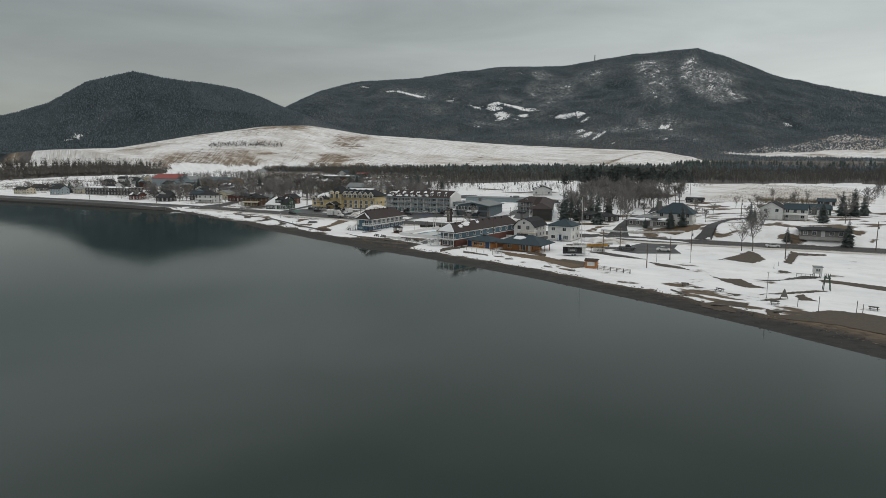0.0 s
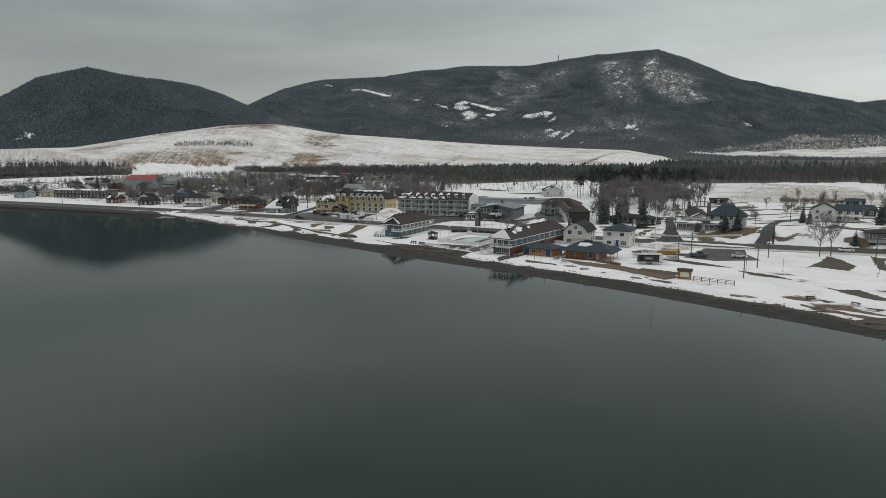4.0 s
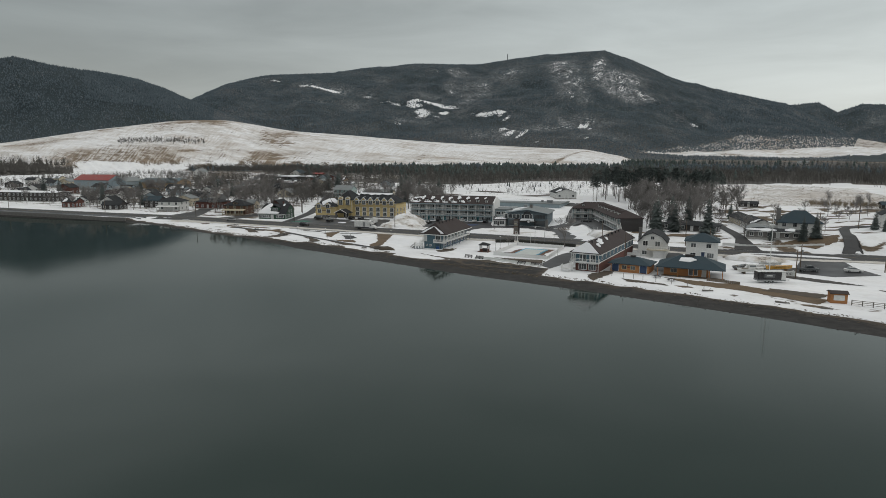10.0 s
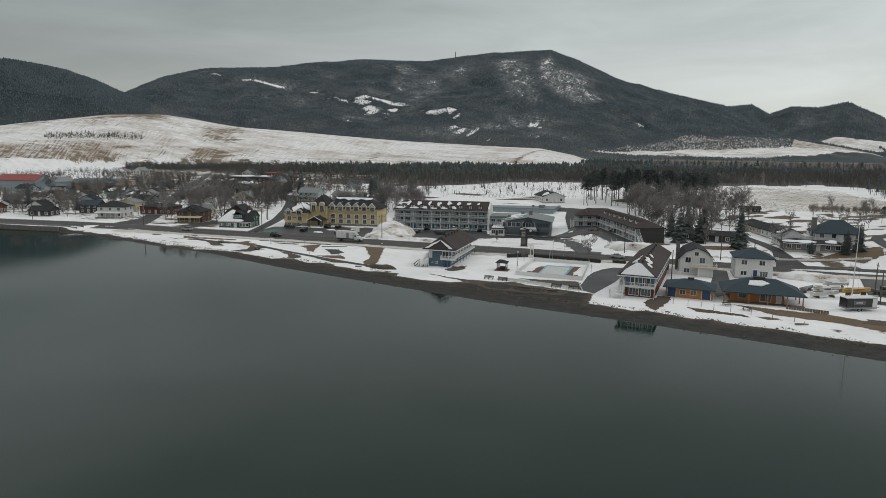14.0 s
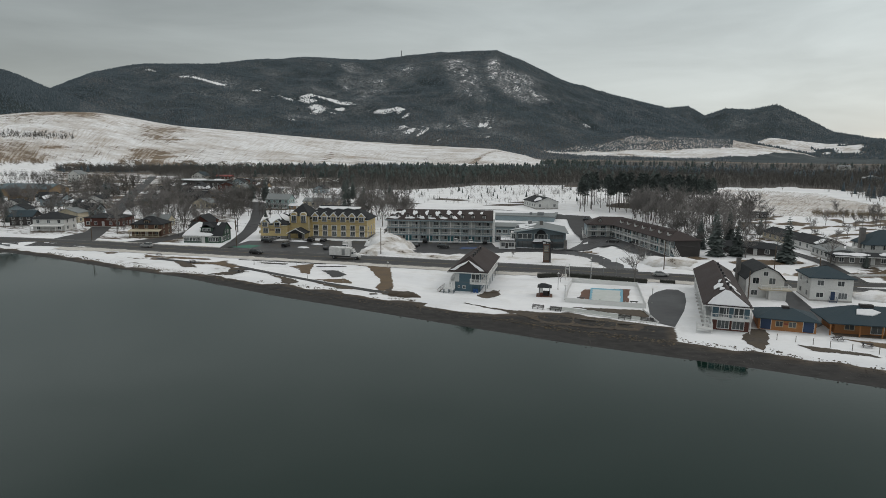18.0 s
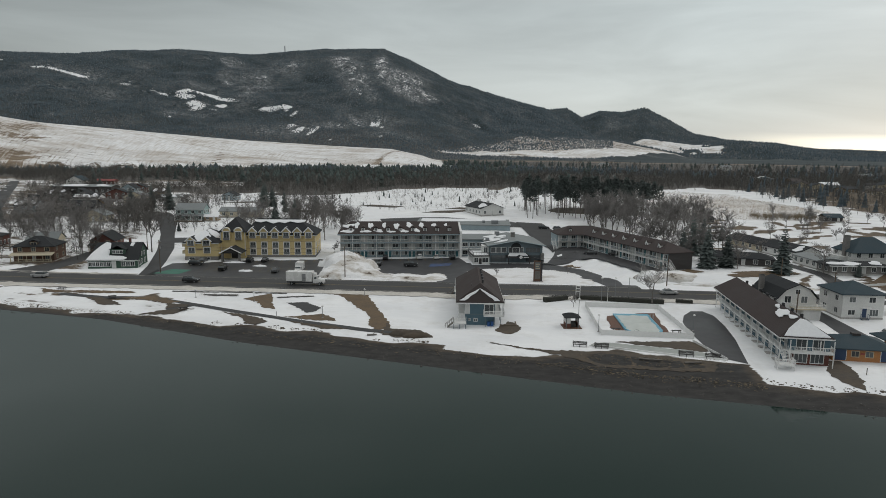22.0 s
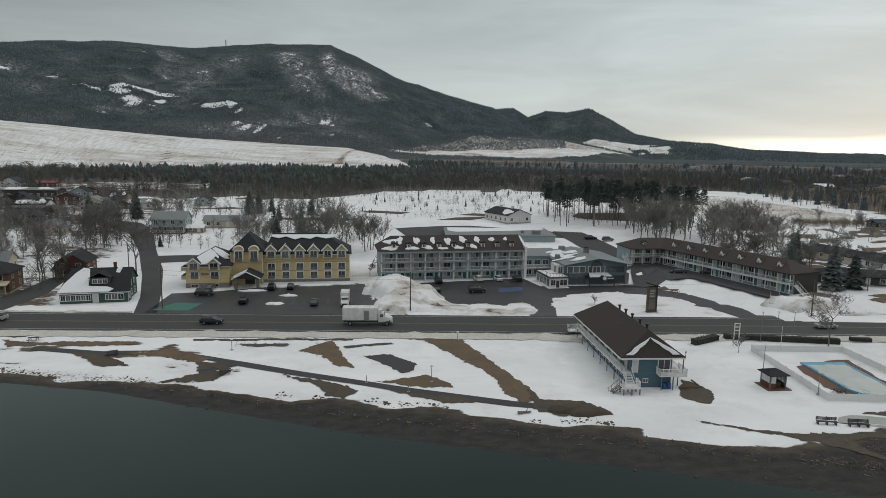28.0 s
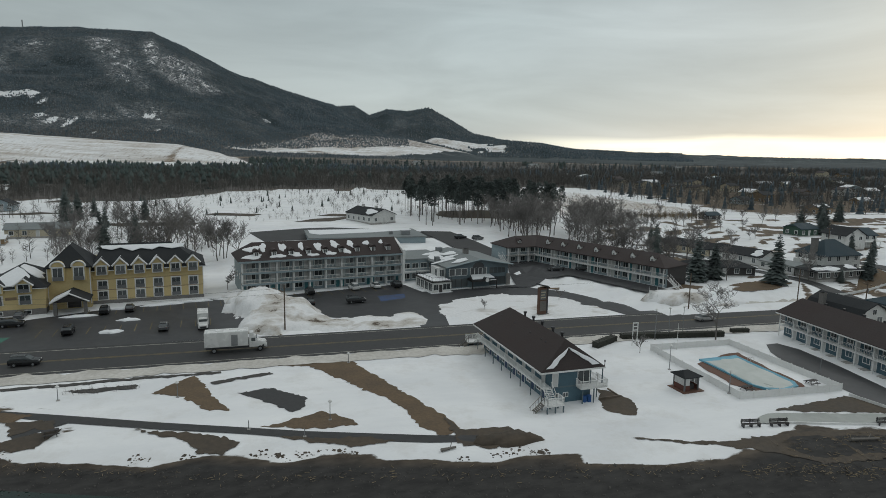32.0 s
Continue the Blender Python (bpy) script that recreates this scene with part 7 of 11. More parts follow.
def white_square_house():
    ob = thing("house", 98.9, -64.2, 3.0, "white two-storey square house with dark blue hip roof", "house", z=2.0)
    w, d, h = 9.4, 9.6, 6.0
    wall_box(ob, -w / 2, -d / 2, w / 2, d / 2, -0.6, h, "siding_white")
    part("roof", gable_roof(-w / 2, -d / 2, w / 2, d / 2, h - 0.1, 2.3, 0.6, "x", 0.22, 1.0), "roof_blue", ob)
    boxes("foundation", "concrete", ob, [(-w / 2 - 0.06, -d / 2 - 0.06, -0.7, w / 2 + 0.06, d / 2 + 0.06, 0.3)])
    for x in (-2.5, 2.0):
        window(ob, x, -d / 2, 3.9, "s", 1.4, 1.2)
    window(ob, -2.5, -d / 2, 0.95, "s", 1.5, 1.1)
    window(ob, 2.6, -d / 2, 0.7, "s", 1.9, 1.5, "white_trim", 2)
    door(ob, 0.4, -d / 2, 0.35, "s", 1.0, 2.1, "door_blue")
    boxes("canopy", "white_trim", ob, [(-0.6, -d / 2 - 1.0, 2.7, 1.4, -d / 2 - 0.004, 2.85)])
    for y in (-2.5, 2.2):
        for z in (0.95, 3.9):
            window(ob, w / 2, y, z, "e", 1.2, 1.2)
            window(ob, -w / 2, y, z, "w", 1.2, 1.2)
    stairs(ob, 0.4, -d / 2 - 0.2, -0.3, 0.35, 1.6, 1.0, "s", "door_blue")
    boxes("balcony", "white_trim", ob, [(w / 2 + 0.004, 0, 3.0, w / 2 + 1.6, 3.5, 3.2)])
    railing(ob, [(w / 2 + 1.5, 0, 3.2), (w / 2 + 1.5, 3.5, 3.2)], 0.95)
    return ob


def orange_shed():
    ob = thing("beach_hut", 82.6, -96.6, -4.0, "low orange wooden beach hut with dark blue doors", "beach hut", z=1.75)
    w, d, h = 10.6, 7.8, 2.6
    wall_box(ob, -w / 2, -d / 2, w / 2, d / 2, -0.4, h, "orange_wood")
    part("roof", gable_roof(-w / 2, -d / 2, w / 2, d / 2, h - 0.1, 1.6, 0.7, "x", 0.18, 1.0), "roof_blue", ob)
    for x in (-3.9, 3.9):
        door(ob, x, -d / 2, 0.1, "s", 1.9, 2.1, "door_blue")
    for x in (-1.4, 1.0):
        window(ob, x, -d / 2, 0.9, "s", 1.2, 1.0, "siding_cream")
    boxes("sign", "roof_red", ob, [(-0.5, -d / 2 - 0.05, 1.3, 0.2, -d / 2 - 0.01, 1.6)])
    snow_on(ob, [(-1.6, -1.6, 3.2), (0.8, -1.9, 3.1), (1.4, -0.9, 3.5), (-0.4, -0.4, 3.75), (-2.0, -0.9, 3.5)], 0.15)
    boxes("roof_vent", "siding_dark", ob, [(-0.6, -0.5, 3.6, 0.8, 0.6, 4.4)])


def orange_pavilion():
    ob = thing("beach_pavilion", 98.6, -95.6, 2.0, "wide orange wooden beach pavilion under a low dark roof", "pavilion", z=1.75)
    w, d, h = 14.5, 9.0, 2.7
    wall_box(ob, -w / 2, -d / 2 + 1.5, w / 2 - 3.0, d / 2, -0.4, h, "orange_wood")
    part("roof", gable_roof(-w / 2 - 1.0, -d / 2, w / 2 + 0.4, d / 2 + 1.0, h - 0.1, 2.7, 0.9, "x", 0.2, 1.0), "roof_blue", ob)
    boxes("ridge_vent", "siding_dark", ob, [(-2.0, -0.2, 4.7, 0.4, 1.0, 5.6)])
    snow_on(ob, [(-3.4, -2.4, 3.95), (-0.6, -2.6, 3.85), (1.2, -1.6, 4.4), (-0.2, -0.9, 4.8), (-3.0, -1.1, 4.7)], 0.18)
    for x in (-w / 2 - 1.4, -3.4, 0.6, 4.6, w / 2 + 0.6):
        boxes("post", "orange_wood", ob, [(x - 0.11, -d / 2 - 0.5, -0.4, x + 0.11, -d / 2 - 0.28, h)])
    for y in (-1, 3):
        boxes("post", "orange_wood", ob, [(w / 2 + 0.5, y, -0.4, w / 2 + 0.72, y + 0.22, h)])
    window(ob, 0.4, -d / 2 + 1.5, 0.4, "s", 2.2, 1.9, "white_trim", 1)
    door(ob, 3.2, -d / 2 + 1.5, 0.05, "s", 1.0, 2.1, "door_white")
    window(ob, -4.6, -d / 2 + 1.5, 0.9, "s", 1.6, 1.0, "siding_cream")
    boxes("deck", "deck_wood", ob, [(-w / 2 - 0.5, -d / 2 - 0.6, -0.4, w / 2 + 1.2, -d / 2 + 1.49, 0.02)])
    wall_ = thing("windbreak", 106.8, -103.5, -12, "low brown board windbreak beside the pavilion", "fence")
    for i in range(16):
        boxes("board", "deck_wood", wall_, [(-4.0 + i * 0.52, 0, -0.2, -3.52 + i * 0.52, 0.07, 0.75)])


white_gambrel_house()
white_square_house()
orange_shed()
orange_pavilion()


def green_house():
    """A house whose front roof runs down over a glazed porch."""
    g = thing("house", -105.7, -37.4, 14, "dark green house with white glazed porch and snowy roof", "house")
    g.scale = (0.9, 0.95, 0.97)
    HOUSES.append((-107, -31.5, 10))
    wall_box(g, -8.2, 0, 8.2, 3.2, -0.4, 2.6, "siding_green", "porch_wall")
    wall_box(g, -6.6, 3.22, 7.8, 11, -0.4, 4.6, "siding_green")
    slope = lambda y: 2.65 + (y + 0.5) * 0.678
    for x, t in ((-6.6, 0.2), (7.6, 0.2)):
        bm = bmesh.new()
        prof = ((0.1, 2.6), (6.8, 7.3), (11, 4.55), (3.2, 2.6))
        p, q = ([bm.verts.new((k, y, z)) for y, z in prof] for k in (x, x + t))
        bm.faces.new(p), bm.faces.new(q[::-1])
        for i in range(4):
            bm.faces.new((p[i], q[i], q[(i + 1) % 4], p[(i + 1) % 4]))
        part("gable", bm, "siding_green", g)
    bm = bmesh.new()
    slab_roof(bm, [(-8.6, -0.5, 2.65), (8.6, -0.5, 2.65), (8.2, 6.8, 7.6), (-7.0, 6.8, 7.6)], 0.18)
    part("front_roof", bm, "roof_black", g)
    bm = bmesh.new()
    slab_roof(bm, [(8.2, 11.5, 4.4), (-7.0, 11.5, 4.4), (-7.0, 6.8, 7.6), (8.2, 6.8, 7.6)], 0.18)
    part("back_roof", bm, "roof_black", g)
    boxes("dormer_wall", "siding_green", g, [(-1.4, 2.0, 4.0, 3.4, 6.4, 5.9)])
    part("dormer_roof", gable_roof(-1.4, 2.0, 3.4, 7.2, 5.85, 1.3, 0.35, "y", 0.14), "roof_black", g)
    for i in range(3):
        window(g, -0.2 + i * 1.2, 2.0, 4.55, "s", 1.0, 0.95)
    for i in range(6):
        window(g, -7.4 + i * 1.2, 0, 0.75, "s", 1.0, 1.25)
    door(g, 0.3, 0, 0.05, "s", 1.3, 2.1)
    for i in range(3):
        window(g, 3.4 + i * 1.5, 0, 0.75, "s", 1.3, 1.3)
    for y in (1.6, 5.0, 8.4):
        window(g, 8.2 if y < 3 else 7.8, y, 0.8, "e", 1.2, 1.4)
    for y in (5.4, 8.0):
        window(g, 7.8, y, 3.3, "e", 0.9, 1.2)
    boxes("eave_trim", "white_trim", g, [(-8.6, -0.6, 2.5, 8.6, -0.52, 2.68)])
    for x in (-8.24, 8.2):
        boxes("corner_board", "white_trim", g, [(x, -0.05, -0.4, x + 0.06, 0.1, 2.5)])
    chimney(g, 3.6, 7.2, 5.5, 8.8, 0.7)
    snow_on(g, [(x, y, slope(y) + 0.04) for x, y in ((-8.5, -0.4), (3.6, -0.4), (4.6, 0.3), (3.0, 0.9), (-1.6, 1.2), (-1.8, 3.6), (-2.4, 6.2), (-4.0, 6.6), (-5.6, 5.0), (-7.6, 2.0))], 0.22, "thick sheet of snow down the front roof")
    snow_on(g, [(x, y, slope(y) + 0.04) for x, y in ((4.2, 5.2), (5.2, 5.0), (5.6, 6.5), (4.4, 6.6))], 0.14)


green_house()
cottage("house", -138.5, -26.5, 17, 12.0, 10.0, 5.3, 2.9, "brick_brown", "roof_black", "brown brick house with dark hip roof and cream porch", "x", 1.0, porch=(2.6, "siding_cream"), trim="siding_cream", dormer=True)
cottage("house", -129, -5, 14, 8.0, 10.0, 4.2, 3.0, "brick_red", "roof_black", "dark brick cottage with steep black gable", "y", porch=(1.8, "roof_black"), trim="siding_cream", cols=2)
cottage("garage", -119.5, -16, 14, 5.5, 6.0, 2.6, 1.2, "siding_white", "snow_cap", "white garage with a snow-covered roof", "y", storeys=1, cols=2, category="garage")
cottage("house", -189, -27, 20, 13.0, 10.0, 5.6, 2.6, "siding_white", "roof_black", "white two-storey house with pillared front porch", "x", 1.0, porch=(2.4, "siding_white"))
cottage("shop_building", -180, -6, 17, 17.0, 12.0, 4.2, 1.6, "brick_red", "roof_black", "low dark red brick building among bare trees", "x", 1.0, storeys=1, cols=5, category="building")
cottage("house", -216, -18, 20, 10.0, 8.0, 4.6, 2.6, "siding_dark", "roof_blue", "grey-blue house with porch beside bare trees", "x", storeys=2)
cottage("house", -241, -29, 24, 9.0, 9.0, 4.0, 3.2, "siding_white", "roof_black", "small white gabled house near the sea wall", "y", snow=0.4)
cottage("house", -226, -38, 20, 11.0, 8.0, 3.0, 2.4, "siding_dark", "roof_black", "low dark house behind the shore road", "x", storeys=1)
cottage("house", -262, -40, 20, 9.0, 8.0, 3.6, 2.2, "brick_red", "roof_black", "small red brick house behind the shore road", "x", storeys=1, snow=0.3)
hotel2 = cottage("inn_building", -337, -20, 14, 50.0, 14.0, 6.2, 0.7, "siding_dark", "snow_cap", "long dark two-storey inn with snow on its flat roof", "x", storeys=2, cols=14, category="inn")
cottage("house", -382, -44, 16, 12.0, 9.0, 5.2, 2.6, "siding_grey_blue", "roof_black", "grey house with black roof by the sea wall", "x")
cottage("house", -416, -58, 14, 16.0, 9.0, 4.6, 2.0, "siding_cream", "roof_black", "cream house with many windows near the water", "x", storeys=2, cols=6)
cottage("house", -352, -2, 14, 18.0, 8.0, 3.2, 1.8, "siding_white", "roof_grey", "long low white house behind the inn", "x", storeys=1, cols=6)
cottage("house", -290, 8, 14, 11.0, 8.0, 4.2, 2.6, "siding_white", "roof_brown", "white house with a brown roof", "x")
cottage("barn", -372, 54, 12, 34.0, 17.0, 7.5, 4.2, "siding_grey_blue", "roof_red", "large grey barn with a bright red metal roof", "x", storeys=1, cols=6, category="barn")
cottage("barn", -345, 60, 12, 12.0, 18.0, 6.5, 3.4, "siding_grey_blue", "roof_grey", "grey metal shed beside the red-roofed barn", "y", storeys=1, cols=2, category="barn")
cottage("warehouse", -318, 74, 14, 34.0, 20.0, 5.2, 3.0, "siding_tan", "roof_steel_blue", "brown warehouse with a blue metal roof", "x", storeys=1, cols=6, category="warehouse")
cottage("house", -385, 172, 12, 10.0, 10.0, 7.5, 3.4, "siding_white", "roof_grey", "tall white gabled house beyond the fields", "y", storeys=3, cols=3)
cottage("shed", -352, 82, 12, 8.0, 9.0, 4.0, 2.4, "siding_white", "roof_black", "small white gabled shed beyond the warehouse", "y", storeys=1, cols=2, category="shed")
cottage("house", -262, 40, 10, 13.0, 9.0, 4.4, 2.6, "siding_grey_blue", "roof_black", "grey house among bare trees", "x", snow=0.5)
cottage("house", -232, 28, 10, 12.0, 9.0, 4.4, 2.4, "siding_white", "roof_black", "white house half hidden by bare trees", "x", snow=0.4)
cottage("house", -130, 61, 8, 12.5, 9.0, 5.4, 2.8, "siding_teal", "roof_grey", "pale teal house with front porch on a snowy rise", "x", porch=(2.2, "roof_grey"), cols=4)
cottage("garage", -112, 75, 8, 19.0, 9.0, 3.0, 1.8, "siding_cream", "roof_grey", "long cream garage behind the teal house", "x", storeys=1, cols=5, category="garage")
cottage("shed", -120, 60, 8, 6.0, 5.0, 2.2, 1.0, "siding_tan", "snow_cap", "brown shed beside the teal house", "x", storeys=1, cols=2, category="shed")
cottage("house", -193, 72, 8, 15.0, 10.0, 4.2, 3.0, "siding_dark", "roof_black", "dark house with a white front dormer", "x", dormer=True)
cottage("school_building", -270, 184, 6, 40.0, 12.0, 4.5, 1.2, "siding_dark", "roof_grey", "long low dark building with a snowy roof", "x", storeys=1, cols=10, snow=0.6, category="building")
cottage("house", -308, 229, 6, 13.0, 10.0, 4.5, 3.6, "siding_white", "roof_blue", "white house with blue-green gables among spruces", "y", dormer=False)
cottage("shed", -297, 247, 6, 14.0, 7.0, 3.4, 1.2, "brick_red", "roof_red", "low red shed on the snowy rise", "x", storeys=1, cols=4, category="shed")
cottage("house", -215, 108, 8, 14.0, 9.0, 4.0, 2.4, "siding_white", "roof_black", "white house with snow on its roof among trees", "x", snow=0.8, storeys=1)
cottage("house", -250, 130, 8, 12.0, 9.0, 4.0, 2.4, "siding_dark", "roof_black", "dark house among bare trees", "x", snow=0.5)
cottage("house", -176, 130, 4, 16.0, 8.0, 3.0, 1.6, "siding_white", "roof_grey", "low white house at the edge of the woods", "x", storeys=1, snow=0.6)
# the long white house behind the motel
lw = cottage("house", 6.2, 102.5, 28, 12.5, 19.0, 3.6, 2.6, "siding_white", "roof_black", "long white house with black roof on the snowy rise", "y", storeys=1, cols=3, sides="sew", snow=0.35)
stairs(lw, 0, -9.6, -1.0, 0.4, 2.4, 2.6, "s")
boxes("cupola", "siding_white", lw, [(-0.5, -4.5, 5.6, 0.5, -3.5, 7.0), (-0.5, 5, 5.6, 0.5, 6, 7.0)])
# to the east
bh = cottage("house", 128.5, -15.5, 4, 14.0, 10.0, 5.3, 4.2, "siding_white", "roof_blue", "large white house with steep dark blue hip roof", "x", 1.0, cols=4)
chimney(bh, -6.9, -1.0, 0, 9.8, 1.4, "stone_grey")
boxes("side_wing", "siding_white", bh, [(-9.4, -2.5, -0.6, -7.02, 3.5, 3.4)])
bg = cottage("house", 120, -24.6, 4, 17.0, 6.6, 2.8, 0.9, "stone_grey", "roof_black", "low stone bungalow with a wide flat roof", "x", 1.0, storeys=1, cols=6, over=0.9, snow=0.5)
boxes("fascia", "white_trim", bg, [(-9.2, -4.3, 2.55, 9.2, -4.2, 2.75)])
cottage("house", 115, -14, 8, 8.0, 12.0, 2.8, 0.7, "siding_white", "roof_grey", "low white wing behind the stone bungalow", "y", storeys=1, cols=3)
cottage("house", 91, -12.5, -15, 21.0, 7.0, 2.7, 1.5, "siding_dark", "roof_black", "long low dark bungalow behind spruces", "x", 1.0, storeys=1, cols=6)
cottage("house", 109.9, 23.4, 13.3, 8.0, 21.0, 2.8, 1.9, "siding_cream", "roof_black", "cream bungalow with a long dark roof", "y", storeys=1, cols=2)
cottage("house", 114.9, 3.9, 13.3, 8.4, 18.6, 3.0, 2.0, "siding_white", "roof_black", "white bungalow with a long dark roof", "y", storeys=1, cols=2, snow=0.2)
fh = cottage("house", 161.5, 10, 0, 8.5, 10.0, 5.2, 2.7, "siding_white", "roof_black", "white two-storey farmhouse with dark roof", "y", cols=2)
cottage("house", 170, 12, 0, 8.4, 8.0, 4.8, 2.3, "siding_white", "roof_blue", "lower white wing of the farmhouse with porch", "x", cols=3, storeys=2, porch=(1.8, "siding_white"))
cottage("house", 182, -21.5, 12, 14.0, 8.0, 2.8, 1.0, "stone_grey", "roof_black", "low stone bungalow with a dark flat roof near the road", "x", 1.0, storeys=1, cols=5, over=0.8)
cottage("garage", 175.5, 43, 8, 10.0, 8.0, 3.2, 2.0, "siding_green", "roof_blue", "dark green garage in the snow", "x", 0.4, storeys=1, cols=3, category="garage")
cottage("shed", 111, 88, 4, 9.0, 6.0, 2.0, 1.2, "siding_dark", "roof_black", "low dark shed at the edge of the meadow", "x", storeys=1, cols=3, category="shed")
cottage("shed", 175, 99, 4, 8.0, 6.0, 2.4, 1.6, "siding_dark", "roof_blue", "small dark shed in the snow", "x", storeys=1, cols=2, category="shed")
cottage("house", 228, 20, 12, 14.0, 9.0, 4.8, 2.6, "siding_white", "roof_black", "white house with dark roof near the road", "x", cols=4)
cottage("house", 268, 72, 12, 16.0, 9.0, 3.2, 2.0, "siding_cream", "roof_black", "cream bungalow in the snow", "x", storeys=1, cols=5)
cottage("house", 262, 120, 12, 13.0, 9.0, 3.6, 2.2, "siding_tan", "roof_black", "brown house among young trees", "x", storeys=1, snow=0.4)
rr = random.Random(31)
for i in range(60):
    x, y = 250 + rr.random() * 400, 130 + rr.random() * 380
    if y < 140 + (x - 270) * 0.2 or fields(np.array(x), np.array(y))[0]:
        x, y = x + 140, y * 0.8 + 40
    wall, nm = rr.choice((("siding_white", "white"), ("siding_cream", "cream"), ("siding_tan", "brown"), ("siding_grey_blue", "grey")))
    roof, rn = rr.choice((("roof_black", "dark"), ("roof_black", "dark"), ("roof_brown", "brown"), ("snow_cap", "snow-covered")))
    tagged(cottage("house", x, y, rr.uniform(-10, 25), rr.uniform(10, 15), 9, rr.choice((3.0, 3.2, 5.0)), 2.2, wall, roof, f"{nm} suburban house with {rn} roof among bare trees", rr.choice("xy"), storeys=1, cols=3, sides="sw"), group="far suburban houses")
for x, y in ((-60, 640), (330, 700), (420, 520), (180, 820), (520, 620)):
    cottage("house", x, y, 8, 14, 10, 4.5, 2.6, "siding_white", "roof_grey", "pale house in a clearing of the far woods", "x", storeys=1, cols=3, sides="s")

rv = random.Random(64)
VILLAGE = (("siding_white", "roof_black", "white village house with a dark roof"), ("siding_dark", "roof_black", "dark village house with a black roof"), ("siding_tan", "roof_brown", "brown village house with a brown roof"),
           ("siding_grey_blue", "roof_black", "grey village house with a dark roof"), ("brick_red", "roof_black", "dark brick village house"), ("siding_cream", "roof_grey", "cream village house with a grey roof"))
made = 0
for _ in range(900):
    x, y = rv.uniform(-480, -150), rv.uniform(-30, 190)
    if made > 42 or any(math.hypot(x - hx, y - hy) < hr + 9 for hx, hy, hr in HOUSES) or abs(x + 236 - (y - 70) * -0.77) < 11 or abs(x + 98 + (y + 46) * 0.42) < 12 or y < shore(x) + 44 or (x < -300 and y > 90):
        continue
    wall, roof, lab = rv.choice(VILLAGE)
    tagged(cottage("house", x, y, rv.uniform(4, 24), rv.uniform(8, 12), rv.uniform(7.5, 9), rv.choice((3.2, 4.2, 5.0)), rv.uniform(2.0, 3.0), wall, roof, lab, rv.choice("xy"), storeys=rv.choice((1, 2)), cols=3, sides="se", snow=rv.choice((0, 0, 0.35))), group="village houses")
    made += 1

# ---- trees ----
def tubes(segs, sides=4):
    """Open tapered tubes from rows of (ax, ay, az, bx, by, bz, ra, rb)."""
    s = np.array(segs, float)
    a, b, ra, rb = s[:, 0:3], s[:, 3:6], s[:, 6], s[:, 7]
    d = b - a
    d /= np.linalg.norm(d, axis=1, keepdims=True) + 1e-9
    ref = np.where(np.abs(d[:, 2:3]) > 0.9, np.array([[1.0, 0, 0]]), np.array([[0, 0, 1.0]]))
    u = np.cross(d, ref)
    u /= np.linalg.norm(u, axis=1, keepdims=True) + 1e-9
    w = np.cross(d, u)
    t = 2 * np.pi * np.arange(sides) / sides
    ring = u[:, None] * np.cos(t)[None, :, None] + w[:, None] * np.sin(t)[None, :, None]
    lo, hi = a[:, None] + ring * ra[:, None, None], b[:, None] + ring * rb[:, None, None]
    v = np.concatenate([lo, hi], 1).reshape(-1, 3)
    n, k = len(s), np.arange(sides)
    base = (np.arange(n) * 2 * sides)[:, None]
    f = np.stack([base + k, base + (k + 1) % sides, base + sides + (k + 1) % sides, base + sides + k], -1).reshape(-1, 4)
    return v, f


def branching(rnd, h, spread, levels=4, fork=4, trunk=0.018, first=0.28):
    """Limbs of a bare tree: thick rows and twig rows."""
    thick, thin = [], []

    def grow(p, d, length, r, lev):
        n = 3 if lev < 2 else 2
        q, dd = p, d
        for i in range(n):
            bend = Vector((rnd.uniform(-1, 1), rnd.uniform(-1, 1), rnd.uniform(-0.3, 0.6))) * 0.16
            dd = (dd + bend).normalized()
            e = q + dd * (length / n)
            r2 = r * (1 - 0.45 * (i + 1) / n)
            (thick if lev < 2 else thin).append((*q, *e, max(r * (1 - 0.45 * i / n), 0.030), max(r2, 0.022)))
            if lev < levels:
                k = fork if lev else fork + 2
                for j in range(max(1, round(k / n)) + (1 if lev == 0 and i == n - 1 else 0)):
                    if lev == 0 and i == 0 and first > 0.2:
                        continue
                    az = rnd.uniform(0, 6.28)
                    out = Vector((math.cos(az), math.sin(az), rnd.uniform(-0.1, 0.8))).normalized()
                    nd = (dd * (1 - spread) + out * spread).normalized()
                    grow(q + (e - q) * rnd.uniform(0.4, 1.0), nd, length * rnd.uniform(0.5, 0.72), r2 * 0.6, lev + 1)
            q = e
    grow(Vector((0, 0, -0.3)), Vector((0, 0, 1)), h * 0.62, h * trunk, 0)
    return thick, thin


def bare_tree_kind(seed, h, spread, levels=4, fork=4):
    rnd = random.Random(seed)
    thick, thin = branching(rnd, h, spread, levels, fork)
    v, f = tubes(thick, 5)
    a = mesh_from("trunk", v.tolist(), f.tolist(), "bark")
    v, f = tubes(thin, 3)
    b = mesh_from("crown", v.tolist(), f.tolist(), "twig")
    return a, b


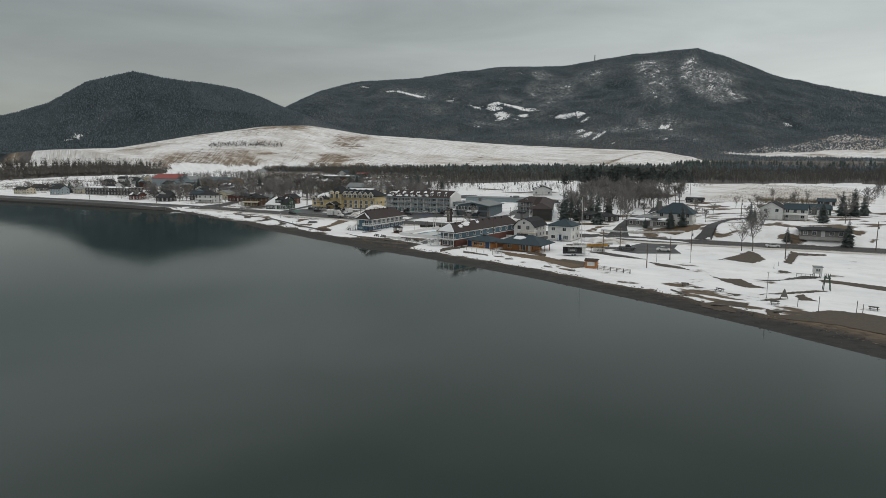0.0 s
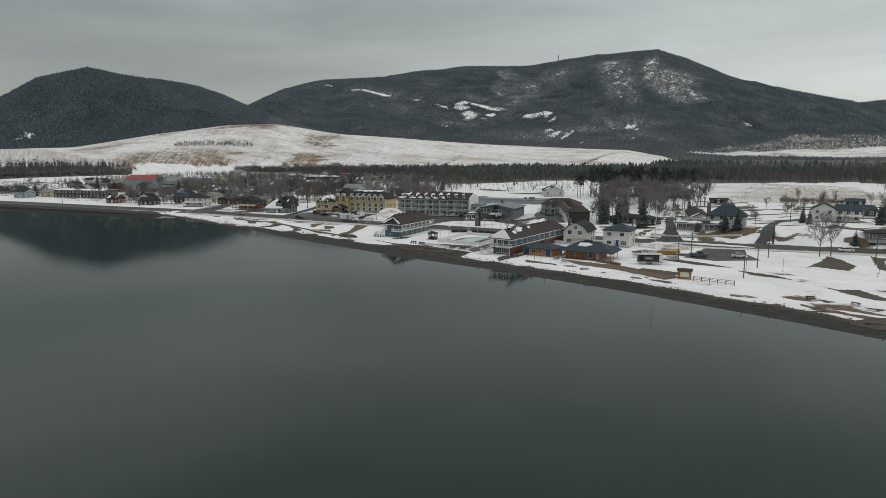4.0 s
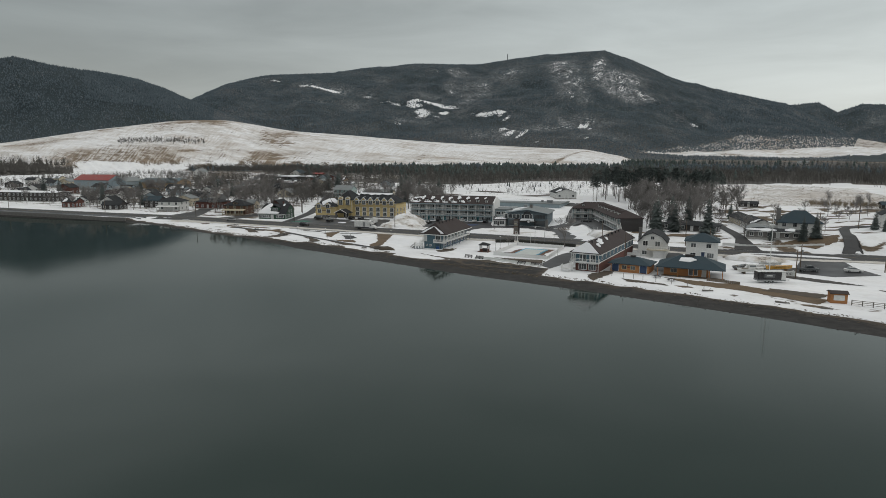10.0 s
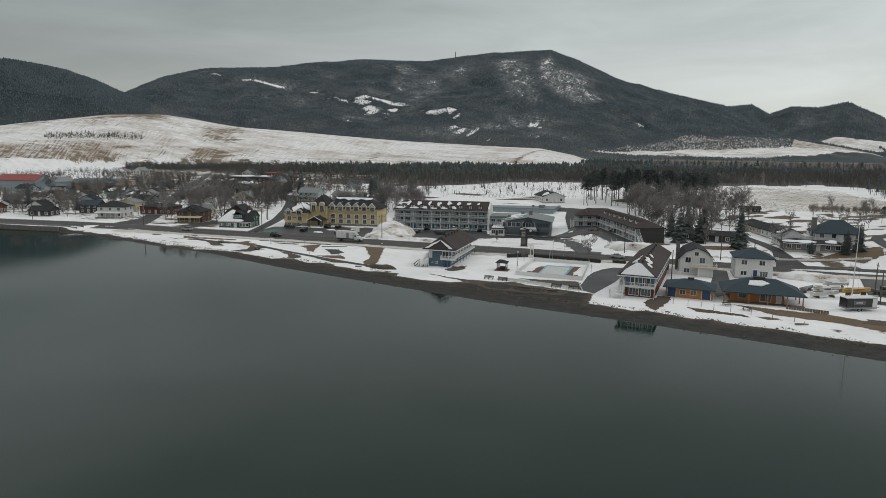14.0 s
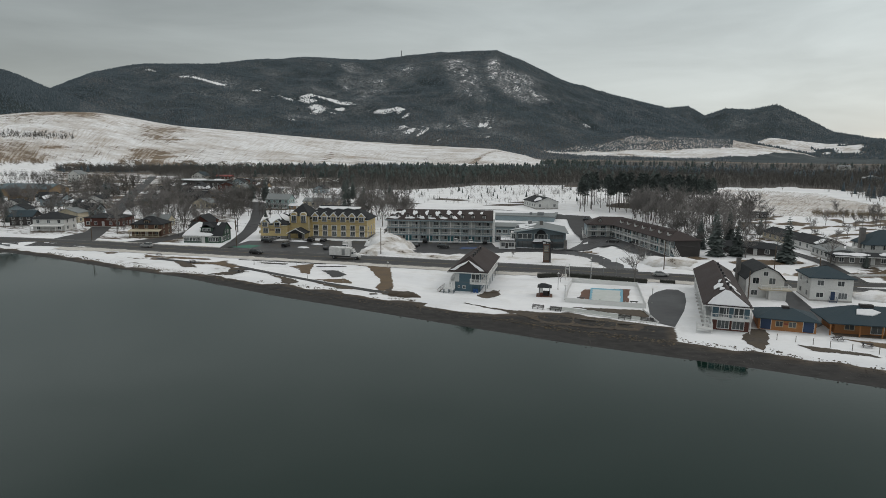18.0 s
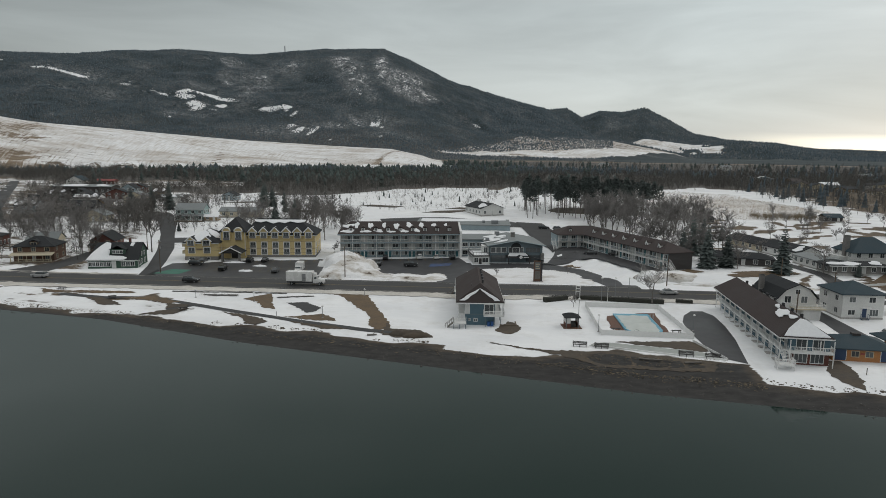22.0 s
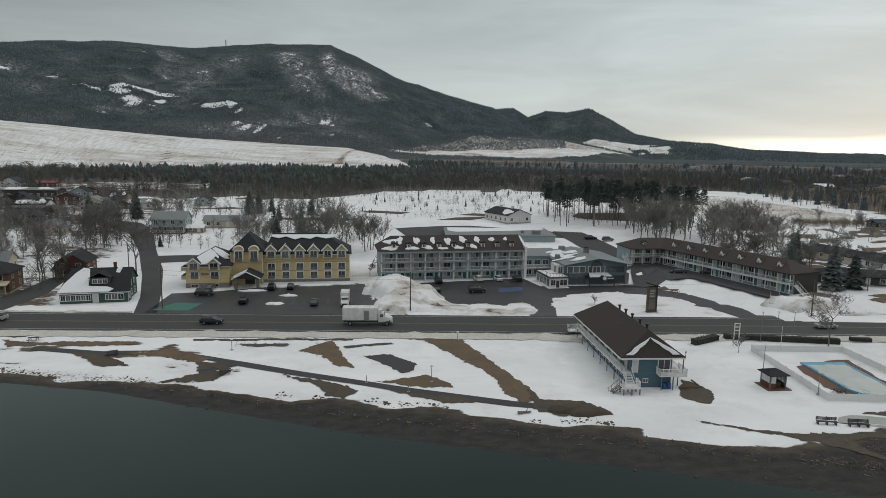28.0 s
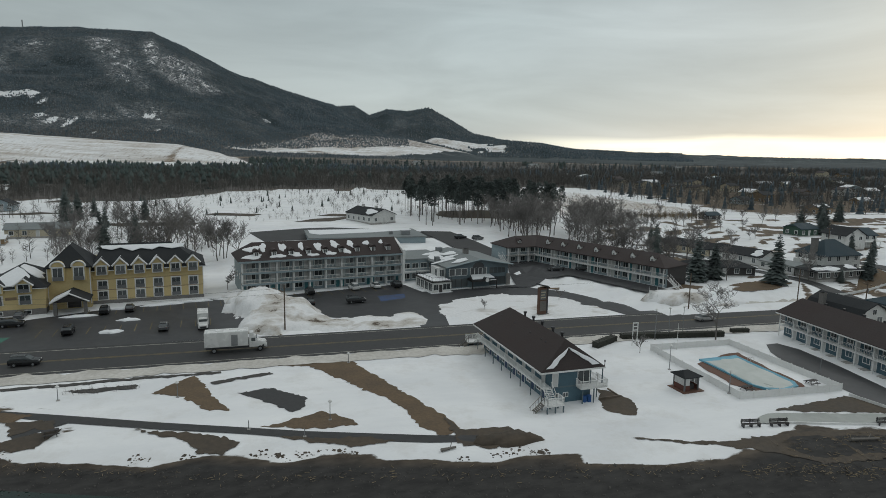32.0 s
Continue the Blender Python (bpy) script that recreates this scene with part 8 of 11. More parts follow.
def spruce_kind(seed, h, width, bare=0.06):
    """A conifer of drooping boughs: each bough a bent fan of needle sprays."""
    rnd = random.Random(seed)
    v, f = tubes([(0, 0, -0.3, 0, 0, h * 0.97, h * 0.016, 0.02)], 6)
    trunk = mesh_from("trunk", v.tolist(), f.tolist(), "bark")
    verts, faces = [], []
    rows = int(h * 2.1)
    for i in range(rows):
        u = i / (rows - 1)
        z = h * (bare + (1 - bare) * u)
        reach = 1.3 * width * (1 - u) ** 0.75 * rnd.uniform(0.75, 1.15) + 0.12
        k = max(4, int(9 * (1 - u) + 4))
        for j in range(k):
            t = 6.2832 * (j + rnd.random() * 0.7) / k
            r, drop = reach * rnd.uniform(0.7, 1.1), reach * rnd.uniform(0.12, 0.35)
            wdt = 0.28 * reach + 0.10
            c, s = math.cos(t), math.sin(t)
            n = len(verts)
            verts += [(0, 0, z + 0.1), (c * r * 0.55 - s * wdt, s * r * 0.55 + c * wdt, z - drop * 0.55), (c * r, s * r, z - drop + rnd.uniform(-0.1, 0.15)), (c * r * 0.55 + s * wdt, s * r * 0.55 - c * wdt, z - drop * 0.55), (c * r * 0.6, s * r * 0.6, z + 0.12 - drop * 0.3)]
            faces += [(n, n + 1, n + 4), (n + 1, n + 2, n + 4), (n + 2, n + 3, n + 4), (n + 3, n, n + 4)]
    return trunk, mesh_from("crown", verts, faces, "needle")


def pine_kind(seed, h):
    """A tall plantation pine: long bare stem, ragged dark crown at the top."""
    rnd = random.Random(seed)
    segs = [(0, 0, -0.3, rnd.uniform(-0.2, 0.2), rnd.uniform(-0.2, 0.2), h * 0.97, 0.22, 0.05)]
    for _ in range(9):
        z, t = h * rnd.uniform(0.35, 0.65), rnd.uniform(0, 6.28)
        segs.append((0, 0, z, math.cos(t) * 1.3, math.sin(t) * 1.3, z + 0.3, 0.04, 0.015))
    v, f = tubes(segs, 5)
    trunk = mesh_from("trunk", v.tolist(), f.tolist(), "bark")
    verts, faces = [], []
    for _ in range(230):
        u = rnd.random()
        z = h * (0.58 + 0.43 * u)
        reach = 2.5 * math.sin(min(1, (1.08 - u) * 1.6) * 1.3) + 0.25
        t = rnd.uniform(0, 6.28)
        x, y = math.cos(t) * reach * rnd.uniform(0.25, 1), math.sin(t) * reach * rnd.uniform(0.25, 1)
        for _ in range(4):
            a = Vector((rnd.uniform(-1, 1), rnd.uniform(-1, 1), rnd.uniform(-0.4, 0.8))) * 0.85
            b = Vector((rnd.uniform(-1, 1), rnd.uniform(-1, 1), rnd.uniform(-0.3, 0.5))) * 0.7
            n = len(verts)
            verts += [(x, y, z), (x + a.x, y + a.y, z + a.z), (x + b.x, y + b.y, z + b.z)]
            faces.append((n, n + 1, n + 2))
    return trunk, mesh_from("crown", verts, faces, "needle")


def clear_of_houses(x, y, gap=1.0):
    return all(math.hypot(x - hx, y - hy) > hr + gap for hx, hy, hr in HOUSES)


def plant(kind, x, y, s=1.0, rz=0.0, name="tree", label="", group=""):
    ob = thing(name, x, y, rz, label, "tree", group)
    ob.scale = (s, s, s)
    for n, me in zip(("trunk", "crown"), kind):
        part(n, me, None, ob)
    return ob


BARE_KINDS = [bare_tree_kind(11, 12, 0.55, 5, 4), bare_tree_kind(12, 13, 0.5, 5, 4), bare_tree_kind(13, 11, 0.62, 5, 4), bare_tree_kind(14, 9, 0.6, 5, 4)]
SLIM_KINDS = [bare_tree_kind(21, 12, 0.48, 5, 4), bare_tree_kind(22, 13, 0.5, 5, 4), bare_tree_kind(23, 11, 0.46, 5, 4)]
SPRUCE_KINDS = [spruce_kind(31, 13, 2.6), spruce_kind(32, 11, 2.5), spruce_kind(33, 14, 2.9)]
PINE_KINDS = [pine_kind(41, 17), pine_kind(42, 16), pine_kind(43, 18)]
SMALL_KINDS = [bare_tree_kind(51, 4.2, 0.6, 4, 4), bare_tree_kind(52, 3.6, 0.55, 4, 4)]

rt = random.Random(77)
for x, y, s in ((53.2, -62.4, 0.92), (-110.5, -7.5, 1.25), (-143.4, -0.3, 1.2), (-140, 30, 1.15), (-148, 86, 1.0), (-172.8, 25, 1.15), (-191.3, 34, 1.1), (-186, 22, 1.0), (-163, 24, 1.1), (-172, 12, 1.15), (-144, 26, 1.0), (-159, 0, 1.1), (-166, -16, 1.1), (-155, -28, 0.9), (-151, -14, 0.9), (-258, -42, 0.8),
                (-246, -40, 0.85), (-212, -36, 0.8), (-234, -22, 0.8), (-205, 4, 1.0), (-222, 8, 1.0), (-195, 47, 1.1), (-180, 58, 1.0), (-205, 66, 1.1), (-158, 85, 1.1), (-150, 94, 1.0), (-138, 88, 1.0), (-90, 52, 0.9), (-104, 60, 0.8),
                (164.5, -55, 0.95), (161.5, -57, 0.85), (110.8, -26.8, 0.62), (74, -14, 0.7), (79, 2, 0.8), (84, -3, 0.75), (101, -4, 0.6), (97, 4, 0.7), (88, -22, 0.6), (76, 12, 0.8), (95, 16, 0.7), (101, 28, 0.7), (122, 30, 0.5), (127, 24, 0.5), (133, 32, 0.45), (123, 40, 0.5), (138, -6, 0.6), (70, -8, 0.8), (72, 4, 0.9), (68, 8, 0.9), (159.6, -28, 0.6), (161.5, -20, 0.55), (188, 6, 0.7), (194, 60, 1.0), (145, 62, 0.5), (149, 66, 0.5), (153, 63, 0.55), (157, 70, 0.5), (160, 58, 0.45), (-62, 26, 1.25), (-55, 22, 1.15), (-50, 30, 1.2), (-70, 30, 1.0),
                (-300, 20, 1.1), (-275, 30, 1.0), (-330, 30, 1.0), (-405, -20, 1.1), (-430, -20, 1.2), (-440, -45, 1.1), (-395, 0, 1.1), (-310, -40, 0.7), (-282, -42, 0.8)):
    plant(rt.choice(BARE_KINDS), x, y, s * rt.uniform(0.92, 1.08), rt.uniform(0, 360), "bare_tree", "large bare deciduous tree with fine grey-brown twigs", "bare trees")
for x, y, s in ((33.2, -67, 0.95), (36, -26, 0.75), (14, -33, 0.6), (-44.5, -2, 1.1), (-42, 8, 1.2), (176, 24, 1.4), (147, 38, 1.2), (151, 40, 1.3)):
    plant(rt.choice(SMALL_KINDS), x, y, s, rt.uniform(0, 360), "small_tree", "small bare garden tree with upright twigs", "small trees")
for x, y, s in ((98.3, -28.6, 1.1), (79.2, -20.9, 1.0), (85.7, -19.7, 1.05), (82, 4, 1.05), (76, -6, 0.8), (88, 12, 0.9), (104, 40, 0.7), (133.5, -25.5, 0.72), (129.5, -28.2, 0.62), (119.5, -29.2, 0.4), (154.5, 0, 0.6), (157, -6, 0.45), (171.8, -28, 0.55), (190.7, -27, 0.75), (180.4, 3.3, 0.9),
                (185, 41.8, 1.05), (189.3, 44.4, 1.0), (193, 50, 0.95), (236, 92, 1.1), (243, 88, 1.0), (206, 74, 0.9), (-165, 103, 1.1), (-159, 92, 1.0), (-122, 33, 0.35), (-114, 108, 1.0), (-84, 44, 0.95), (-76, 48, 0.9), (-90, 62, 0.85), (-235, -12, 0.8), (-225, 18, 0.9), (-300, 6, 0.9), (-395, 22, 1.1), (-300, 236, 0.9), (-318, 240, 0.95), (-290, 228, 0.8),
                (-117.6, 120, 1.1), (-112, 116, 0.9), (-108, 124, 0.8), (-86, 112, 0.75), (-96, 92, 0.7), (-395, -30, 0.9), (-252, 66, 0.9), (-273, -22, 0.75), (-268, -16, 0.8), (-248, 6, 0.7), (-204, -14, 0.6), (-283, 22, 0.9), (-296, 34, 0.85), (-214, 44, 0.8), (-180, 92, 0.9), (-172, 98, 0.95), (-236, 112, 0.9), (-228, 118, 0.85), (-330, 12, 0.8), (-362, 14, 0.9), (-278, 60, 0.8)):
    plant(rt.choice(SPRUCE_KINDS), x, y, s, rt.uniform(0, 360), "spruce", "dark green spruce standing in the snow", "spruces")
n = 0
while n < 100:
    x, y = rt.uniform(26, 98), rt.uniform(88, 152)
    if (x - 26) * 0.45 + 88 > y + 40 or abs((y - 118) - 0.0 * x) > 34 or math.hypot(x - 6, y - 102) < 20:
        continue
    plant(rt.choice(PINE_KINDS), x, y, rt.uniform(0.8, 1.05), rt.uniform(0, 360), "pine", "tall plantation pine with a bare stem", "pine grove")
    n += 1
for _ in range(66):
    x = rt.uniform(54, 106)
    y = 58 - 0.35 * (x - 62) + rt.uniform(-8, 34)
    if x > 96 and y < 46:
        continue
    plant(rt.choice(SLIM_KINDS + BARE_KINDS[:2]), x, y, rt.uniform(0.75, 1.05), rt.uniform(0, 360), "bare_tree", "slim bare deciduous tree in a dense row", "bare tree row")
for _ in range(30):
    x, y = rt.uniform(60, 108), rt.uniform(-4, 62)
    if not clear_of_houses(x, y, -1.5) or (x - 45.4) * 0.91 + (y - 13.6) * 0.415 < 15 or abs(x - 103) < 4:
        continue
    plant(rt.choice(SLIM_KINDS + BARE_KINDS), x, y, rt.uniform(0.7, 1.05), rt.uniform(0, 360), "bare_tree", "bare deciduous tree behind the motel wing", "bare tree row")
for _ in range(30):
    x, y = rt.uniform(-98, -44), rt.uniform(24, 70)
    plant(rt.choice(SLIM_KINDS), x, y, rt.uniform(0.6, 0.9), rt.uniform(0, 360), "bare_tree", "slim bare tree behind the yellow hotel", "bare trees behind hotel")
for _ in range(96):
    x, y = rt.uniform(-300, -118), rt.uniform(-36, 110)
    if abs(x + 236 - (y - 70) * -0.77) < 9 or not clear_of_houses(x, y) or abs(x + 98 + (y + 46) * 0.42) < 8 or x > -130 - y * 0.2:
        continue
    plant(rt.choice(SLIM_KINDS + BARE_KINDS), x, y, rt.uniform(0.7, 1.1), rt.uniform(0, 360), "bare_tree", "bare deciduous tree among the village houses", "village trees")
for _ in range(14):
    plant(rt.choice(SLIM_KINDS), rt.uniform(135, 215), rt.uniform(70, 112), rt.uniform(0.4, 0.6), rt.uniform(0, 360), "bare_tree", "thin young bare tree at the field edge", "young trees")


def repeated(base_v, base_f, pts, scales, turns):
    """One mesh of many small copies."""
    v, f = np.array(base_v, float), np.array(base_f)
    c, s = np.cos(turns)[:, None], np.sin(turns)[:, None]
    x = (v[None, :, 0] * c - v[None, :, 1] * s) * scales[:, None, 0] + pts[:, None, 0]
    y = (v[None, :, 0] * s + v[None, :, 1] * c) * scales[:, None, 0] + pts[:, None, 1]
    z = v[None, :, 2] * scales[:, None, 1] + pts[:, None, 2]
    V = np.stack([x, y, z], -1).reshape(-1, 3)
    F = (f[None] + (np.arange(len(pts)) * len(v))[:, None, None]).reshape(-1, f.shape[1])
    return V, F


def bulk(name, V, F, material):
    me = bpy.data.meshes.new(name)
    me.vertices.add(len(V))
    me.vertices.foreach_set("co", V.astype(np.float32).ravel())
    k = F.shape[1]
    me.loops.add(F.size)
    me.loops.foreach_set("vertex_index", F.astype(np.int32).ravel())
    me.polygons.add(len(F))
    me.polygons.foreach_set("loop_start", np.arange(0, F.size, k, dtype=np.int32))
    me.update(calc_edges=True)
    me.materials.append(MAT[material])
    return new(name, me)


def twig_cloud(seed, h=9.0, k=78, stem=1.0):
    rnd, v, f = random.Random(seed), [], []
    def blade(a, b, w):
        a, b = Vector(a), Vector(b)
        s = (b - a).cross(Vector((rnd.uniform(-1, 1), rnd.uniform(-1, 1), 0.3))).normalized() * w
        n = len(v)
        v.extend([tuple(a + s), tuple(a - s), tuple(b)])
        f.append((n, n + 1, n + 2))
    blade((0, 0, -0.5), (0, 0, h * stem), 0.14)
    blade((0, 0, -0.5), (0.2, 0, h * 0.9 * stem), 0.12)
    for _ in range(k):
        t, u = rnd.uniform(0, 6.28), rnd.uniform(0, 1)
        r = (0.5 + 2.4 * math.sin(3.14 * min(1, 0.12 + u * 0.86))) * rnd.uniform(0.5, 1)
        z = h * (0.3 + 0.72 * u)
        p = (math.cos(t) * r * 0.3, math.sin(t) * r * 0.3, z - r * rnd.uniform(0.4, 0.9))
        blade(p, (math.cos(t) * r, math.sin(t) * r, z), rnd.uniform(0.035, 0.085))
    return v, f


def small_fir(sides=5, tiers=4, taper=0.82):
    v, f = [], []
    for i in range(tiers):
        z0, z1, r = i / tiers * 0.86, min(1.0, i / tiers * 0.86 + 0.42), 0.24 * (1 - i / tiers * taper)
        n = len(v)
        for j in range(sides):
            t = 6.2832 * (j + 0.5 * (i % 2)) / sides
            v.append((r * math.cos(t) * (1 if j % 2 else 0.8), r * math.sin(t), z0))
        v.append((0, 0, z1))
        f += [(n + j, n + (j + 1) % sides, n + sides) for j in range(sides)]
    return v, f


rn = np.random.default_rng(5)


def wood_points(n, x0, x1, depth, y_most=1000):
    x = rn.uniform(x0, x1, n * 3)
    edge = np.interp(x, WOOD_EDGE[0], WOOD_EDGE[1]) - 10
    y = edge + rn.exponential(depth, n * 3)
    ok = (woods(x, y) > rn.random(n * 3)) & (y < y_most)
    x, y = x[ok][:n], y[ok][:n]
    return np.stack([x, y, land(x, y)], -1)


for seed in range(4):
    p = wood_points(3300, -950, 900, 170)
    s = rn.uniform(0.6, 1.2, len(p)) * (0.85 + 0.25 * fbm(p[:, 0], p[:, 1], 45, 2, 9))
    V, F = repeated(*twig_cloud(seed, 9.0, 84, 0.72), p, np.stack([s * 1.15, s], -1), rn.uniform(0, 6.28, len(p)))
    tagged(bulk("woodland", V, F, "wood_twig"), "dense leafless grey-brown woodland behind the village", "woodland", "woodland", "stuff")
# pale birch stems along the front of the woods
p = wood_points(900, -200, 330, 60)
h = rn.uniform(5, 9, len(p))
V, F = repeated([(-0.12, 0, 0), (0.12, 0, 0), (0.25, 0, 1), (0, -0.12, 0), (0, 0.12, 0), (0.2, 0.1, 0.95)], [(0, 1, 2), (3, 4, 5)], p, np.stack([h * 0.12 + 0.3, h], -1), rn.uniform(0, 6.28, len(p)))
tagged(bulk("birch_stems", V, F, "birch_stem"), "pale slender birch stems in the leafless woods", "woodland", "woodland", "stuff")
# conifers: a dense stand behind the leafless front, thinner to the east
x, y = rn.uniform(-560, 640, 9000), rn.uniform(250, 880, 9000)
front = np.interp(x, *WOOD_EDGE) + np.interp(x, (-400, -60, 60, 300), (60, 55, 75, 110))
thick_ = np.interp(x, (-560, -330, -240, -40, 40, 200, 640), (0.05, 0.35, 1.0, 0.85, 0.22, 0.07, 0.06))
ok = (woods(x, y) > 0.5) & (y > front) & (fbm(x, y, 60, 3, 29) * 1.4 + 0.55 > rn.random(9000) * 1.1) & (rn.random(9000) < thick_)
p = np.stack([x, y, land(x, y)], -1)[ok]
h = rn.uniform(8, 11.5, len(p)) * (0.92 + 0.25 * fbm(p[:, 0], p[:, 1], 70, 2, 44))
V, F = repeated(*small_fir(6, 3, 0.62), p, np.stack([h * 1.5, h * 0.92], -1), rn.uniform(0, 6.28, len(p)))
tagged(bulk("conifer_wood", V, F, "wood_needle"), "dark conifers standing behind the leafless woods", "woodland", "woodland", "stuff")
# young growth on the snowy ground before the woods
x, y = rn.uniform(-120, 90, 2800), rn.uniform(104, 268, 2800)
p = np.stack([x, y, land(x, y)], -1)[(np.hypot(x - 6, y - 102) > 22) & (fbm(x, y, 32, 3, 37) + 0.25 * rn.random(len(x)) > 0.24)]
s = rn.uniform(0.15, 0.55, len(p))
V, F = repeated(*twig_cloud(9, 8, 46, 0.7), p, np.stack([s, s], -1), rn.uniform(0, 6.28, len(p)))
tagged(bulk("undergrowth", V, F, "twig"), "bare saplings poking through the snow", "undergrowth", kind="stuff")
x, y = rn.uniform(-110, 70, 60), rn.uniform(125, 255, 60)
h = rn.uniform(1.5, 4, 60)
V, F = repeated(*small_fir(), np.stack([x, y, land(x, y)], -1), np.stack([h, h], -1), rn.uniform(0, 6.28, 60))
tagged(bulk("young_firs", V, F, "needle"), "young firs in the snow before the woods", "undergrowth", kind="stuff")
# brush and hedgerows between the village houses
x, y = rn.uniform(-560, -125, 6500), rn.uniform(-34, 250, 6500)
ok = np.array([clear_of_houses(px, py, 2) for px, py in zip(x, y)]) & (np.abs(x + 236 - (y - 70) * -0.77) > 8) & (fbm(x, y, 60, 3, 7) > -0.12) & ~fields(x, y)[2] & (x < -140 - 0.35 * y) & (y > shore(x) + 46) & ((y > 20) | (x < -165) | (fbm(x, y, 30, 2, 3) > 0.2))
p = np.stack([x, y, land(x, y)], -1)[ok]
s = rn.uniform(0.25, 0.8, len(p))
V, F = repeated(*twig_cloud(15, 9.0, 70), p, np.stack([s, s], -1), rn.uniform(0, 6.28, len(p)))
tagged(bulk("village_brush", V, F, "wood_twig"), "leafless brush and hedgerows between village houses", "undergrowth", kind="stuff")
# crowns of the old trees between the village houses
x, y = rn.uniform(-330, -112, 2600), rn.uniform(-30, 170, 2600)
ok = np.array([clear_of_houses(px, py, 2) for px, py in zip(x, y)]) & (np.abs(x + 236 - (y - 70) * -0.77) > 8) & (np.abs(x + 98 + (y + 46) * 0.42) > 7) & (fbm(x, y, 44, 3, 27) > 0.36) & (x < -112 - 0.3 * y) & (y > shore(x) + 40)
p = np.stack([x, y, land(x, y)], -1)[ok]
s = rn.uniform(0.6, 1.15, len(p))
V, F = repeated(*twig_cloud(16, 9.0, 110), p, np.stack([s, s], -1), rn.uniform(0, 6.28, len(p)))
tagged(bulk("village_crowns", V, F, "wood_twig"), "dense leafless crowns of old village trees", "trees", kind="stuff")
# thickets behind the yellow hotel and along the old street
x, y = rn.uniform(-200, -40, 1000), rn.uniform(20, 165, 1000)
ok = np.array([clear_of_houses(px, py, 2) for px, py in zip(x, y)]) & (np.abs(x + 98 + (y + 46) * 0.42) > 6) & (fbm(x, y, 48, 3, 5) > 0.02) & (y > 28) & (x < -52 - 0.35 * (y - 60)) & (np.hypot(x + 48, y) > 36)
p = np.stack([x, y, land(x, y)], -1)[ok]
u = rn.random(150)
x, y = -138 - 40 * u + rn.normal(0, 5, 150), 30 + 72 * u + rn.normal(0, 5, 150)
p = np.concatenate([p, np.stack([x, y, land(x, y)], -1)[np.array([clear_of_houses(px, py, 1) for px, py in zip(x, y)])]])
s = rn.uniform(0.45, 1.05, len(p))
V, F = repeated(*twig_cloud(18, 9.0, 70), p, np.stack([s, s], -1), rn.uniform(0, 6.28, len(p)))
tagged(bulk("hotel_thicket", V, F, "wood_twig"), "dense leafless thicket behind the yellow hotel", "undergrowth", kind="stuff")
# shrubs on the east meadow and between the suburban houses
x, y = rn.uniform(194, 900, 12500), rn.uniform(95, 620, 12500)
ok = ~fields(x, y)[0] & (y > 125 - 0.1 * (x - 194)) & (fbm(x, y, 70, 3, 4) > -0.35) & np.array([clear_of_houses(px, py, 0) for px, py in zip(x, y)])
p = np.stack([x, y, land(x, y)], -1)[ok]
s = rn.uniform(0.45, 1.25, len(p))
V, F = repeated(*twig_cloud(12, 9.0, 40), p, np.stack([s, s], -1), rn.uniform(0, 6.28, len(p)))
tagged(bulk("suburban_trees", V, F, "wood_twig"), "leafless trees between far houses", "woodland", kind="stuff")
x, y = rn.uniform(205, 900, 2400), rn.uniform(110, 640, 2400)
ok = ~fields(x, y)[0] & (fbm(x, y, 80, 3, 34) > 0.02) & np.array([clear_of_houses(px, py, 1) for px, py in zip(x, y)])
h = rn.uniform(5, 11, 2400)
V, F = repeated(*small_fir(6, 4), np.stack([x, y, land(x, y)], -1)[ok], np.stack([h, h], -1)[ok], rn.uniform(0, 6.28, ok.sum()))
# far firs take the needle colour with haze painted in
tagged(bulk("suburban_firs", V, F, "hazy_needle"), "dark firs between the far houses", "woodland", kind="stuff")
x, y = rn.uniform(140, 172, 200), rn.uniform(98, 108, 200)
s = rn.uniform(0.25, 0.5, 200)
V, F = repeated(*twig_cloud(13), np.stack([x, y, land(x, y)], -1), np.stack([s, s], -1), rn.uniform(0, 6.28, 200))
tagged(bulk("thicket", V, F, "straw"), "pale brown thicket at the edge of the meadow", "undergrowth", kind="stuff")
# forest on the hills
PA, PR, PH = [], [], []
for k, m, a0, a1, begin, tall in (("west_hill", 46000, -82, -40, 1440, 0.72), ("mountain", 175000, -56, 9, 1660, 0.9), ("knobs", 42000, -2, 34, 2300, 1.5)):
    a = rn.uniform(a0, a1, m)
    r = begin + (np.interp(a, *np.array(RIDGES[k][0], float).T[:2]) + 30 - begin) * rn.random(m)
    PA.append(a), PR.append(r), PH.append(rn.uniform(5.5, 10.5, m) * tall)
a, r, h = np.concatenate(PA), np.concatenate(PR), np.concatenate(PH)
X, Y = HUB[0] + r * np.sin(np.radians(a)), HUB[1] + r * np.cos(np.radians(a))
wd = cover(X, Y)[1]
opened, sparse = hill_open(X, Y)
ok = (wd > 0.5) & (rn.random(len(X)) > np.maximum(opened * 0.97, sparse * 0.55)) & (Y > 200) & (r > 1450)
leafless = ok & (rn.random(len(X)) < np.clip(0.10 + 0.5 * fbm(X, Y, 330, 3, 17) + np.interp(r, (1700, 2050), (0.35, 0.0)) + 0.75 * sparse, 0.03, 0.8) * np.where(a < -46, 0.08, 1.0))
Z = land(X, Y) - 0.8
